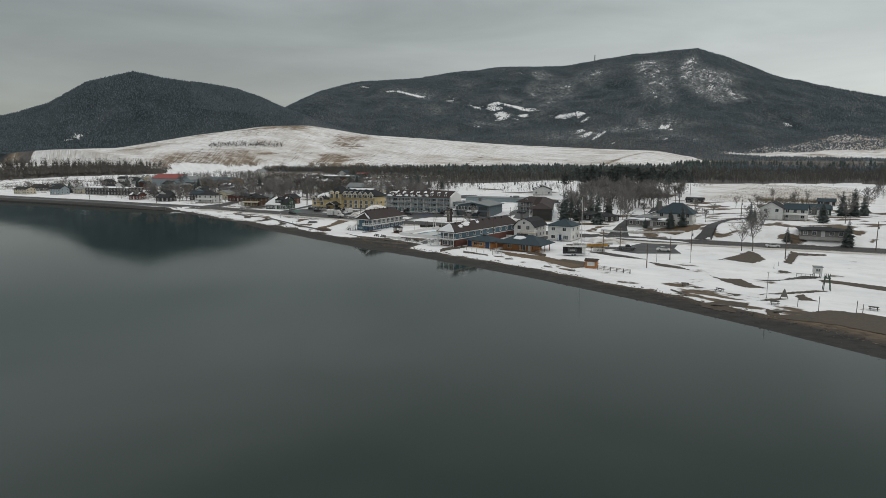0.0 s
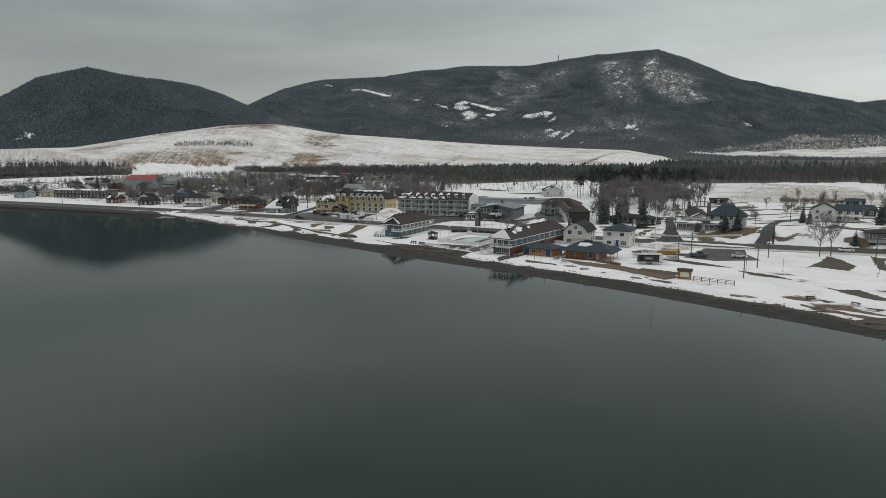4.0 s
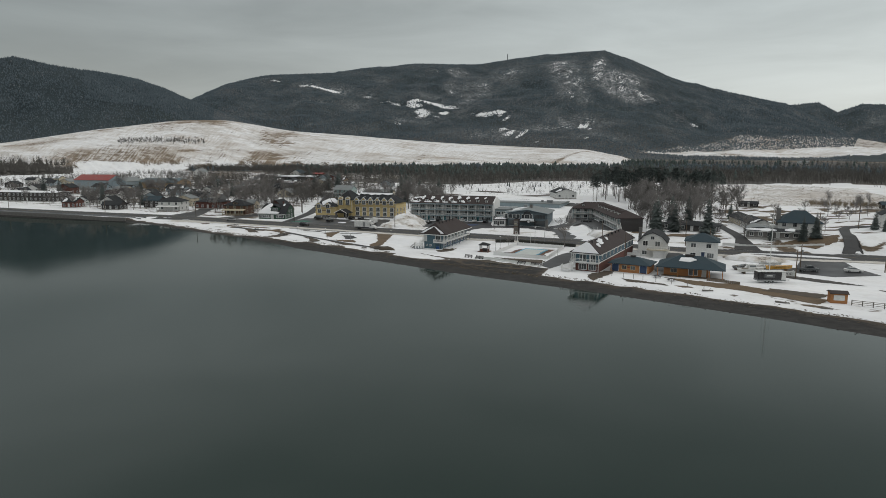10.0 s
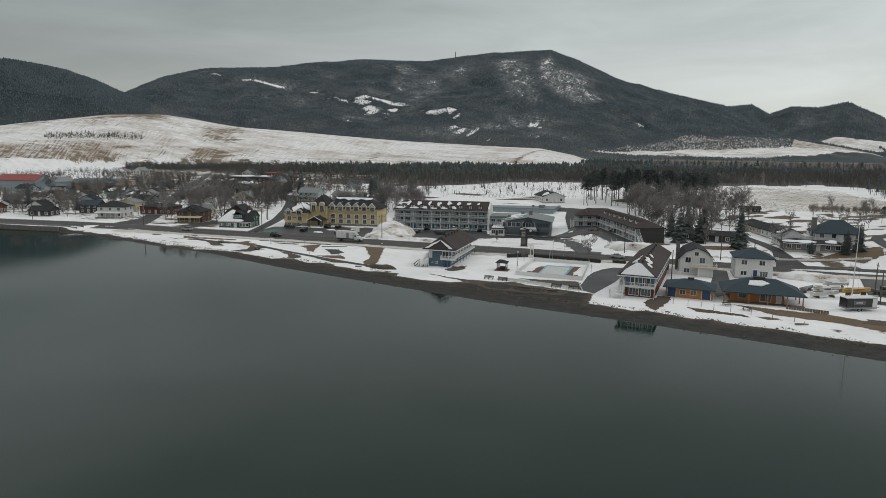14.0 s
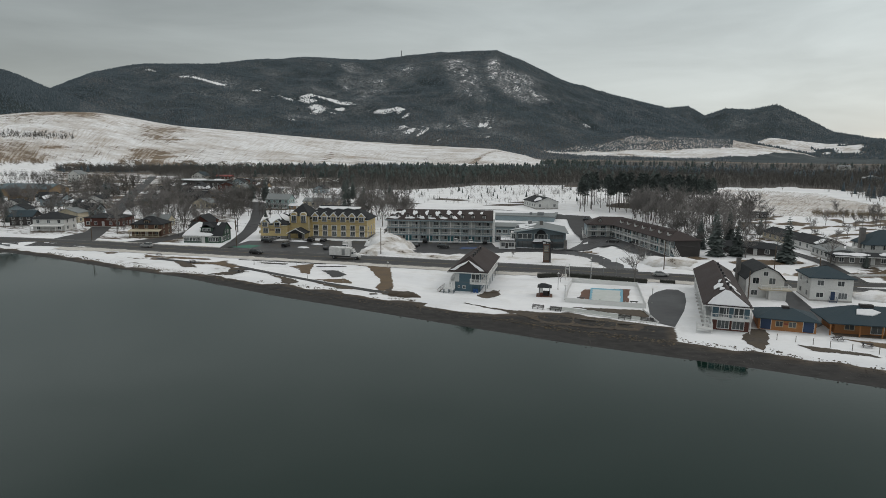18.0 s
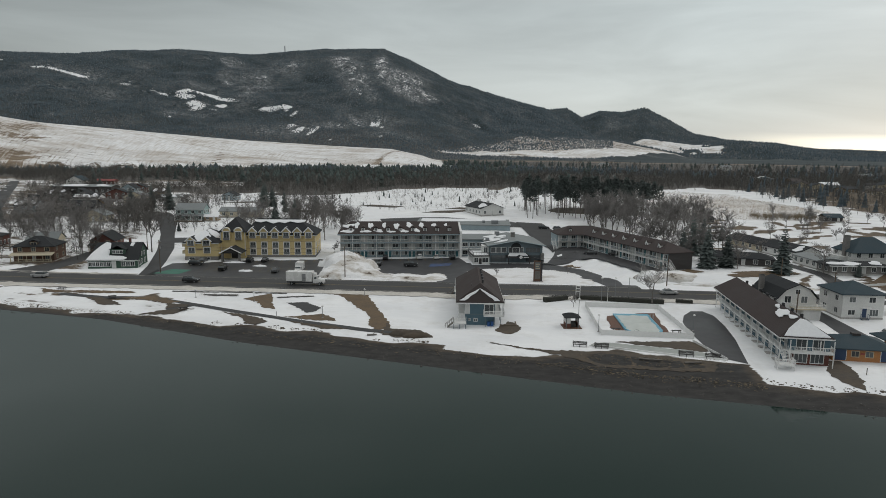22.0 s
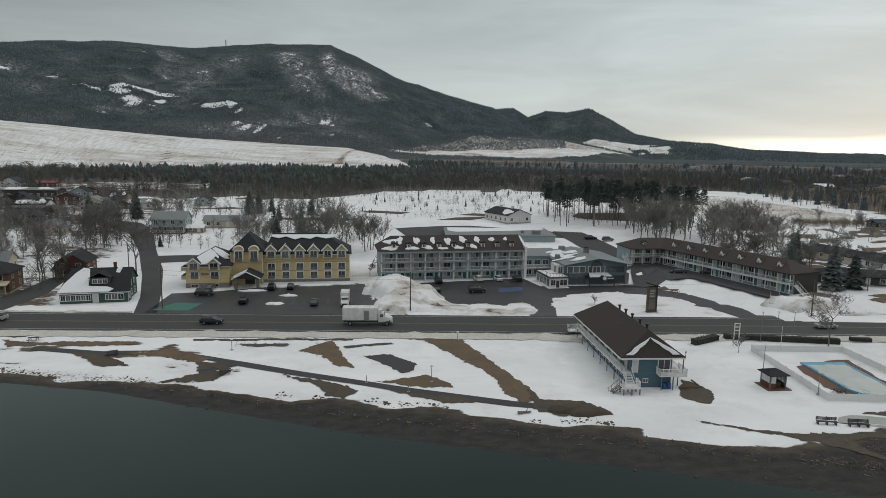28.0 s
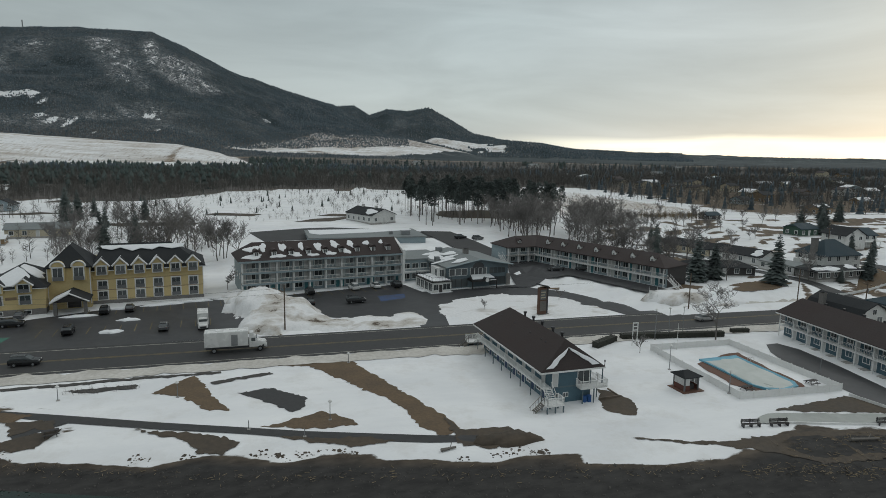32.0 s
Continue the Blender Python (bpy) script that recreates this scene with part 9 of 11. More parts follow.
for name, pick, material, wide, lab in (("hill_forest", ok & ~leafless, "hazy_needle", 1.0, "dark conifer forest that covers the hills"), ("hill_hardwood", leafless, "hazy_twig", 1.15, "leafless grey hardwoods among the conifers of the hills")):
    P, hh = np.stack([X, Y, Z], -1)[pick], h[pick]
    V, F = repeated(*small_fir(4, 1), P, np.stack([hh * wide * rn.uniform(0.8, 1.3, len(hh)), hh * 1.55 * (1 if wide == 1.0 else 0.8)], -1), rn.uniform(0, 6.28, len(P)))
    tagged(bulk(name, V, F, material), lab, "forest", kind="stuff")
P2 = []
for k, m in (("west_hill", 900), ("mountain", 2200), ("knobs", 700)):
    az, rr_, zz = np.array(RIDGES[k][0], float).T
    a = rn.uniform(az[0], az[-1], m)
    r = np.interp(a, az, rr_) + rn.normal(0, 14, m)
    X, Y = HUB[0] + r * np.sin(np.radians(a)), HUB[1] + r * np.cos(np.radians(a))
    P2.append(np.stack([X, Y, land(X, Y) - 1.0], -1))
P2 = np.concatenate(P2)
h = rn.uniform(3, 7.5, len(P2))
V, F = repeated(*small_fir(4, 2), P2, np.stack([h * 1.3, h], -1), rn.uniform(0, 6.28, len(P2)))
tagged(bulk("ridge_forest", V, F, "hazy_needle"), "spiky firs along the ridge lines", "forest", kind="stuff")
# belt of conifers along the foot of the snowy field and the lines of trees on it
x = rn.uniform(-760, 330, 5200)
base_r = rn.uniform(790, 908, 5200)
Y = HUB[1] + np.sqrt(np.maximum(base_r ** 2 - (x - HUB[0]) ** 2, 1e4))
ok = (woods(x, Y) > 0.2) & (fbm(x, Y, 150, 3, 19) + rn.normal(0, 0.25, len(x)) > np.interp(x, (-700, -420, -340, 330), (0.55, 0.3, -0.05, 0.05)))
P = np.stack([x, Y, land(x, Y)], -1)[ok]
h = rn.uniform(3.5, 9.0, len(P)) * (0.75 + 0.4 * rn.random(len(P)))
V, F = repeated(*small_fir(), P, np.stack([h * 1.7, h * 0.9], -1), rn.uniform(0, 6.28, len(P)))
tagged(bulk("fir_belt", V, F, "hazy_needle"), "belt of dark firs below the snowy hill field", "forest", kind="stuff")
# the wood at the western foot of the field
a, r = rn.uniform(-72, -57.4, 2600), 800 + 110 * rn.random(2600) ** 0.8
X, Y = HUB[0] + r * np.sin(np.radians(a)), HUB[1] + r * np.cos(np.radians(a))
s_ = rn.uniform(0.8, 1.6, len(X)) * np.interp(a, (-72, -60, -57.4), (1.15, 1.0, 0.45))
V, F = repeated(*twig_cloud(27, 9.0, 60), np.stack([X, Y, land(X, Y)], -1), np.stack([s_, s_], -1), rn.uniform(0, 6.28, len(X)))
V2, F2 = repeated(*small_fir(5, 2), np.stack([X, Y, land(X, Y)], -1)[::2], np.stack([9 * s_, 7.5 * s_], -1)[::2], rn.uniform(0, 6.28, len(X[::2])))
V, F = np.concatenate([V, V2]), np.concatenate([F, F2 + len(V)])
tagged(bulk("western_wood", V, F, "wood_twig"), "dark leafless wood below the west end of the field", "woodland", kind="stuff")
a = np.concatenate([rn.uniform(-53.8, -46.6, 620), rn.uniform(-24, -14, 60)])
r = np.concatenate([1040 - 4.5 * (a[:620] + 50) + rn.normal(0, 11, 620), rn.uniform(1405, 1420, 60)])
X, Y = HUB[0] + r * np.sin(np.radians(a)), HUB[1] + r * np.cos(np.radians(a))
s = rn.uniform(0.18, 0.5, len(X))
V, F = repeated(*twig_cloud(44, 9.0, 60), np.stack([X, Y, land(X, Y)], -1), np.stack([s * 1.5, s], -1), rn.uniform(0, 6.28, len(X)))
V2, F2 = repeated(*small_fir(4, 2), np.stack([X, Y, land(X, Y)], -1)[::3], np.stack([s * 11, s * 9], -1)[::3], rn.uniform(0, 6.28, len(X[::3])))
tagged(bulk("field_shrubs", np.concatenate([V, V2]), np.concatenate([F, F2 + len(V)]), "wood_twig"), "band of dark shrubs on the snowy hill field", "shrubs", kind="stuff")

# last year's straw standing through the snow of the east meadow
x, y = rn.uniform(112, 420, 26000), rn.uniform(96, 330, 26000)
ok = fields(x, y)[0] & (fbm(x, y, 26, 3, 2) > -0.5)
p = np.stack([x, y, land(x, y)], -1)[ok]
s = rn.uniform(0.10, 0.28, len(p))
V, F = repeated([(-0.9, -0.2, 0), (0.9, 0.1, 0), (0.5, 0.3, 0.42), (-0.6, 0.0, 0.36), (-0.2, 0.9, 0), (0.1, -0.9, 0), (0.2, -0.4, 0.4), (-0.1, 0.5, 0.3)], [(0, 1, 2, 3), (4, 5, 6, 7)], p, np.stack([s * 1.6, s], -1), rn.uniform(0, 6.28, len(p)))
tagged(bulk("meadow_straw", V, F, "straw"), "tufts of dry straw standing through meadow snow", "straw", kind="stuff")

# ---- vehicles ----
WHEEL = {}


def wheel_meshes(r, w):
    if (r, w) not in WHEEL:
        bm = bmesh.new()
        rod(bm, (0, -w / 2, 0), (0, w / 2, 0), r, n=14)
        a = finish(bm, "tyre", "rubber")
        bm = bmesh.new()
        rod(bm, (0, -w / 2 - 0.015, 0), (0, w / 2 + 0.015, 0), r * 0.6, n=10)
        WHEEL[(r, w)] = a, finish(bm, "rim", "galvanised")
    return WHEEL[(r, w)]


def wheels(ob, xs, half, r=0.33, w=0.22):
    a, b = wheel_meshes(r, w)
    for x in xs:
        for y in (-half, half):
            t = placed("wheel", a, pose(x, y, r), ob)
            placed("rim", b, Matrix.Identity(4), t)


def lofted(bm, rows):
    """A skin over cross sections: rows of (x, half width low, z low, half width high, z high)."""
    prev = None
    for x, w0, z0, w1, z1 in rows:
        ring = [bm.verts.new(p) for p in ((x, -w0, z0), (x, w0, z0), (x, w0 * 1.02, (z0 + z1) / 2), (x, w1, z1), (x, -w1, z1), (x, -w0 * 1.02, (z0 + z1) / 2))]
        if prev:
            for i in range(6):
                j = (i + 1) % 6
                bm.faces.new((prev[i], prev[j], ring[j], ring[i]))
        else:
            bm.faces.new(ring[::-1])
        prev = ring
    bm.faces.new(prev)


BODY = {
    "sedan": (4.6, 0.88, ((-2.3, 0.70, 0.42, 0.66, 0.86), (-2.1, 0.84, 0.26, 0.78, 0.98), (-0.9, 0.89, 0.24, 0.80, 1.0), (0.9, 0.89, 0.24, 0.80, 0.95), (1.9, 0.84, 0.25, 0.74, 0.82), (2.3, 0.68, 0.38, 0.62, 0.68)),
              ((-1.75, 0.74, 0.9, 0.60, 1.0), (-1.05, 0.76, 0.95, 0.60, 1.40), (0.15, 0.76, 0.95, 0.60, 1.43), (1.15, 0.75, 0.9, 0.62, 0.98))),
    "suv": (4.6, 0.92, ((-2.3, 0.78, 0.45, 0.74, 1.05), (-2.15, 0.90, 0.32, 0.84, 1.12), (0.9, 0.92, 0.30, 0.85, 1.08), (2.0, 0.88, 0.32, 0.80, 0.98), (2.3, 0.74, 0.45, 0.68, 0.82)),
            ((-2.1, 0.80, 1.05, 0.66, 1.15), (-1.85, 0.80, 1.05, 0.66, 1.66), (0.2, 0.80, 1.05, 0.66, 1.70), (1.15, 0.78, 1.02, 0.68, 1.12))),
}


def car(x, y, rz, kind, paint, label, group="cars", snow=False):
    L, half, body, cabin = BODY[kind]
    ob = thing("car", x, y, rz, label, "car", group, z=gz(x, y) + 0.07)
    key = ("car", kind, paint)
    if key not in WHEEL:
        bm = bmesh.new()
        lofted(bm, body)
        a = finish(bm, "body", paint)
        bm = bmesh.new()
        lofted(bm, cabin)
        b = finish(bm, "windows", "glass")
        zt = max(r[4] for r in cabin)
        x0, x1 = cabin[1][0] - 0.1, cabin[2][0] + 0.1
        bm = bmesh.new()
        box(bm, x0, -0.60, zt - 0.06, x1, 0.60, zt + 0.03)
        c = finish(bm, "roof", paint)
        bm = bmesh.new()
        box(bm, -0.05, -0.17, -0.06, 0.05, 0.17, 0.06)
        WHEEL[key] = a, b, c, finish(bm, "headlight", "lamp_white")
        bm = bmesh.new()
        box(bm, -0.05, -0.14, -0.06, 0.05, 0.14, 0.06)
        WHEEL["tail"] = finish(bm, "tail_light", "roof_red")
    a, b, c, d = WHEEL[key]
    part("body", a, None, ob)
    part("cabin_glass", b, None, ob)
    part("roof", c, None, ob)
    zl = body[-2][4] - 0.14
    for s in (-1, 1):
        placed("headlight", d, pose(L / 2 - 0.09, s * 0.55, zl), ob)
        placed("tail_light", WHEEL["tail"], pose(-L / 2 + 0.06, s * 0.6, body[1][4] - 0.18), ob)
    wheels(ob, (-L * 0.29, L * 0.30), half - 0.1)
    return ob


def box_truck(x, y, rz):
    ob = thing("box_truck", x, y, rz, "white box truck with a conventional cab on the road", "truck", z=gz(x, y) + 0.08)
    bm = bmesh.new()
    box(bm, -5.2, -1.25, 1.15, 2.2, 1.25, 3.85)
    bmesh.ops.bevel(bm, geom=bm.edges[:], offset=0.05, segments=1, affect="EDGES")
    part("cargo_box", bm, "car_white", ob)
    boxes("side_door", "galvanised", ob, [(-0.7, -1.29, 1.3, 0.4, -1.25, 3.3)])
    boxes("skirt", "metal_dark", ob, [(-5.0, -1.0, 0.7, 4.9, 1.0, 1.12)])
    bm = bmesh.new()
    lofted(bm, ((2.35, 1.05, 0.8, 0.98, 2.75), (3.4, 1.05, 0.8, 0.92, 2.7), (3.85, 1.05, 0.8, 0.98, 1.9), (5.1, 0.95, 0.8, 0.8, 1.65), (5.3, 0.85, 0.85, 0.7, 1.4)))
    part("cab", bm, "car_white", ob)
    boxes("window", "glass", ob, [(2.7, -1.08, 1.85, 3.4, 1.08, 2.45)])
    boxes("windscreen", "glass", ob, [(3.42, -0.85, 1.95, 3.72, 0.85, 2.5)])
    boxes("fairing", "car_white", ob, [(2.4, -0.85, 2.76, 3.1, 0.85, 3.4)])
    boxes("bumper", "metal_light", ob, [(5.2, -1.0, 0.55, 5.42, 1.0, 0.85)])
    wheels(ob, (-3.6, 4.2), 0.98, 0.48, 0.3)


def cube_van(x, y, rz):
    ob = thing("delivery_van", x, y, rz, "white delivery van with a tall box parked before the hotel", "van", z=gz(x, y) + 0.06)
    bm = bmesh.new()
    box(bm, -3.4, -1.05, 0.7, 0.9, 1.05, 3.0)
    bmesh.ops.bevel(bm, geom=bm.edges[:], offset=0.06, segments=1, affect="EDGES")
    part("cargo_box", bm, "car_white", ob)
    bm = bmesh.new()
    lofted(bm, ((0.95, 0.95, 0.45, 0.85, 2.2), (1.5, 0.95, 0.42, 0.82, 2.2), (2.3, 0.94, 0.42, 0.85, 1.35), (3.1, 0.86, 0.45, 0.75, 1.1), (3.2, 0.78, 0.5, 0.7, 0.95)))
    part("cab", bm, "car_white", ob)
    boxes("windscreen", "glass", ob, [(1.75, -0.74, 1.45, 2.12, 0.74, 2.0)])
    boxes("window", "glass", ob, [(1.1, -0.97, 1.35, 1.8, 0.97, 1.9)])
    boxes("grille", "metal_dark", ob, [(3.17, -0.6, 0.55, 3.24, 0.6, 0.85)])
    wheels(ob, (-2.0, 2.4), 0.85, 0.36, 0.24)


def pickup(x, y, rz, paint, label):
    ob = thing("pickup_truck", x, y, rz, label, "pickup truck", z=gz(x, y) + 0.06)
    bm = bmesh.new()
    lofted(bm, ((-2.8, 0.95, 0.5, 0.93, 1.1), (-0.4, 0.97, 0.45, 0.93, 1.1), (1.4, 0.97, 0.45, 0.9, 1.1), (2.6, 0.93, 0.48, 0.85, 1.02), (2.8, 0.85, 0.55, 0.78, 0.9)))
    part("body", bm, paint, ob)
    bm = bmesh.new()
    lofted(bm, ((-0.6, 0.85, 1.05, 0.72, 1.75), (0.7, 0.85, 1.05, 0.72, 1.78), (1.4, 0.84, 1.02, 0.75, 1.15)))
    part("cab_windows", bm, "glass", ob)
    boxes("cab_roof", paint, ob, [(-0.6, -0.7, 1.74, 0.75, 0.7, 1.82)])
    boxes("cargo_bed", "metal_dark", ob, [(-2.7, -0.8, 1.08, -0.7, 0.8, 1.12)])
    wheels(ob, (-1.7, 1.8), 0.86, 0.38, 0.26)


ROADZ = 0
for x, y, rz, k, p, lab in (
        (-83.0, -28.6, 6, "suv", "car_black", "black car parked beside the yellow hotel"), (-71, -35.2, 98, "suv", "car_black", "black car parked in a marked bay"), (-54, -35.4, 97, "sedan", "car_grey", "grey car parked in a marked bay"),
        (-68.3, -20.6, 98, "suv", "car_black", "black car parked against the hotel"), (-63.6, -19.3, 98, "sedan", "car_black", "dark car parked against the hotel"),
        (-24.4, -9.6, 100, "suv", "car_black", "black car parked before the motel"), (-24.6, -20, 92, "sedan", "car_black", "dark car parked by the snow heap"), (-13.0, -6.4, 102, "suv", "car_white", "white car parked before the motel"),
        (-7.2, -5.2, 102, "sedan", "car_white", "white car parked before the motel doors"), (-1.6, -5.0, 102, "suv", "car_black", "black car parked at the motel end"), (-14, -20.4, 8, "suv", "car_black", "black estate car in the middle of the car park"),
        (46.2, -1.5, 172, "sedan", "car_black", "dark car parked before the motel wing"), (54.5, -2.5, 150, "suv", "car_black", "dark car parked under the motel wing"), (34, 57, 12, "suv", "car_black", "dark car on the drive behind the restaurant"),
        (40, 54.5, 20, "suv", "car_grey", "grey car on the drive behind the restaurant"), (60.6, -49.4, 2, "sedan", "car_silver", "silver car on the shore road"), (-72, -53.2, 2, "suv", "car_black", "black car on the shore road"),
        (139.6, -71.6, 12, "sedan", "car_white", "white car parked in the snowy lay-by"), (97.4, -82, 40, "sedan", "car_white", "white car parked behind the beach hut"),
        (-118, -53, 182, "suv", "car_silver", "silver car on the shore road"), (169, -42, 20, "sedan", "car_white", "white car on the shore road"), (-84, -21.5, 96, "sedan", "car_grey", "grey car parked beside the hotel wing")):
    car(x, y, rz, k, p, lab)
box_truck(-39.1, -51.9, 2.5)
cube_van(-46.6, -35.0, 277)
pickup(128.2, -76, 24, "car_grey", "grey pickup parked in the snowy lay-by")


def trailer():
    ob = thing("food_trailer", 117.8, -97.6, 26, "black and white catering trailer in the snow", "trailer")
    bm = bmesh.new()
    box(bm, -3.6, -1.2, 0.75, 3.6, 1.2, 3.0)
    bmesh.ops.bevel(bm, geom=bm.edges[:], offset=0.08, segments=2, affect="EDGES")
    part("body", bm, "car_black", ob)
    boxes("skirt", "galvanised", ob, [(-3.62, -1.22, 0.62, 3.62, 1.22, 0.95)])
    boxes("roof", "boat_white", ob, [(-3.66, -1.26, 3.0, 3.66, 1.26, 3.14)])
    boxes("front_panel", "boat_white", ob, [(2.5, -1.23, 0.96, 3.62, -1.19, 2.95)])
    boxes("serving_hatch", "car_grey", ob, [(-2.0, -1.24, 1.5, 0.8, -1.2, 2.5)])
    boxes("lettering_bar", "boat_white", ob, [(-1.4, -1.26, 1.9, 0.2, -1.245, 2.1)])
    wheels(ob, (-0.5, 0.4), 1.1, 0.34, 0.2)
    boxes("drawbar", "metal_dark", ob, [(3.6, -0.06, 0.6, 5.2, 0.06, 0.72)])


def boat(x, y, rz, L, W, paint, label, cabin=False, z=0.5):
    ob = thing("boat", x, y, rz, label, "boat", "stored boats")
    bm = bmesh.new()
    rows = []
    for i in range(7):
        u = i / 6
        w = W / 2 * (1 - u ** 2.6) + 0.03
        rows.append(((u - 0.5) * L, w * 0.45, z + 0.25 * u ** 2, w, z + L * 0.13 + 0.25 * u ** 2))
    lofted(bm, rows)
    part("hull", bm, paint, ob)
    boxes("deck", "deck_wood", ob, [(-L * 0.42, -W * 0.36, z + L * 0.13 - 0.02, L * 0.2, W * 0.36, z + L * 0.13 + 0.03)])
    for s in (-0.3, 0.25):
        boxes("cradle", "pole_wood", ob, [(s * L - 0.1, -W * 0.4, -0.2, s * L + 0.1, W * 0.4, z + 0.1)])
    if cabin:
        boxes("cabin", "boat_white", ob, [(-L * 0.15, -W * 0.3, z + L * 0.13 + 0.03, L * 0.15, W * 0.3, z + L * 0.13 + 1.1)])
        boxes("cabin_window", "glass", ob, [(-L * 0.12, -W * 0.31, z + L * 0.13 + 0.5, L * 0.12, W * 0.31, z + L * 0.13 + 0.9)])
    return ob


trailer()
boat(113.5, -86, 30, 7.5, 2.2, "boat_white", "white boat stored on blocks in the snow", True)
boat(120.5, -84, 24, 7.0, 2.0, "boat_yellow", "yellow boat stored on blocks in the snow", z=1.5)
boat(115.2, -78.5, 10, 6.0, 1.9, "boat_white", "white dinghy stored on blocks")
boat(110.5, -81, 55, 5.5, 1.6, "car_grey", "grey dinghy leaning among the stored boats")
boat(118.5, -72, 4, 6.0, 1.8, "boat_white", "white skiff half buried in snow")
taxi = thing("taxi_sign", 122.4, -87.6, 22, "white board lettered TAXI beside the stored boats", "sign")
boxes("board", "boat_white", taxi, [(-2.0, -0.06, 0.3, 2.0, 0.06, 1.7)])
fc = bpy.data.curves.new("letters", "FONT")
fc.body, fc.size, fc.align_x, fc.extrude = "TAXI", 1.15, "CENTER", 0.01
fo = new("letters", fc)
fc.materials.append(MAT["car_black"])
fo.parent, fo.matrix_basis = taxi, pose(0, -0.075, 0.6, 90, 0, 0)

# ---- pool, park and street things ----
def pool():
    fence = thing("pool_fence", 36, -89, 0, "white board fence round the swimming pool", "fence", z=1.8)
    cor = [(0.5, -0.4), (19.2, -0.8), (17.7, 23.2), (0.3, 23.2)]
    bm = bmesh.new()
    box(bm, 0, -0.03, 0.0, 1.0, 0.03, 1.15)
    panel = finish(bm, "panel", "white_trim")
    bm = bmesh.new()
    box(bm, -0.07, -0.07, -0.3, 0.07, 0.07, 1.28)
    post = finish(bm, "post", "white_trim")
    for (ax, ay), (bx, by) in zip(cor, cor[1:] + cor[:1]):
        L = math.dist((ax, ay), (bx, by))
        n = round(L / 2.4)
        rz = math.degrees(math.atan2(by - ay, bx - ax))
        for i in range(n):
            u = i / n
            z = gz(36 + ax + (bx - ax) * u, -89 + ay + (by - ay) * u) - 1.8
            m = pose(ax + (bx - ax) * u, ay + (by - ay) * u, z, 0, 0, rz)
            placed("post", post, m, fence)
            placed("panel", panel, m @ Matrix.Diagonal((L / n - 0.02, 1, 1, 1)), fence)
    out = [(41.8, -72.6), (50.0, -72.1), (50.1, -85.6), (49.2, -87.4), (46.0, -88.3), (43.2, -87.4), (42.1, -85.4)]
    deck = draped("pool_deck", ragged([(39.6, -78), (40.3, -74.2), (44.5, -71.9), (47.9, -71.0), (52.0, -70.2), (51.6, -74), (51.2, -86), (50.4, -88.3), (44.9, -89.0), (41.2, -88.0), (39.2, -83.9)], 0.25, 1.4, 4), "red_brown", 0.06)
    tagged(deck, "red-brown paving round the pool, clear of snow", "paving", kind="structure")
    p = thing("swimming_pool", 46.0, -80.0, 0, "half-drained swimming pool with pale blue walls and ice", "swimming pool")
    c = Vector((46.0, -80.0))
    bm = bmesh.new()
    ring = lambda k, z: [bm.verts.new(((x - c.x) * k, (y - c.y) * k, z)) for x, y in out]
    a, b, d, e = ring(1.0, 0.34), ring(0.96, 0.34), ring(0.955, 0.30), ring(0.80, 0.18)
    o = ring(1.0, -0.2)
    n = len(out)
    for q, r in ((o, a), (a, b), (b, d), (d, e)):
        for i in range(n):
            j = (i + 1) % n
            bm.faces.new((q[i], q[j], r[j], r[i]))
    bmesh.ops.recalc_face_normals(bm, faces=bm.faces[:])
    part("coping", bm, "pool_paint", p, "pale blue pool edge")
    bm = bmesh.new()
    bm.faces.new([bm.verts.new(((x - c.x) * 0.86 - 0.1, (y - c.y) * 0.9 - 0.5, 0.27)) for x, y in ragged(out, 0.2, 1.5, 3)])
    bmesh.ops.recalc_face_normals(bm, faces=bm.faces[:])
    if sum(f.normal.z for f in bm.faces) < 0:
        bmesh.ops.reverse_faces(bm, faces=bm.faces[:])
    part("ice", bm, "pool_ice", p, "grey ice and slush in the pool")
    bm = bmesh.new()
    for s in (-0.35, 0.35):
        pts = [(s, 0.5, 0), (s, 0.45, 0.7), (s, 0.1, 0.95), (s, -0.3, 0.8), (s, -0.35, 0.1)]
        for u, v in zip(pts, pts[1:]):
            rod(bm, (u[0] + 3.9, u[1] + 4.0, u[2] + 0.3), (v[0] + 3.9, v[1] + 4.0, v[2] + 0.3), 0.03, n=5)
    part("ladder", bm, "metal_light", p)


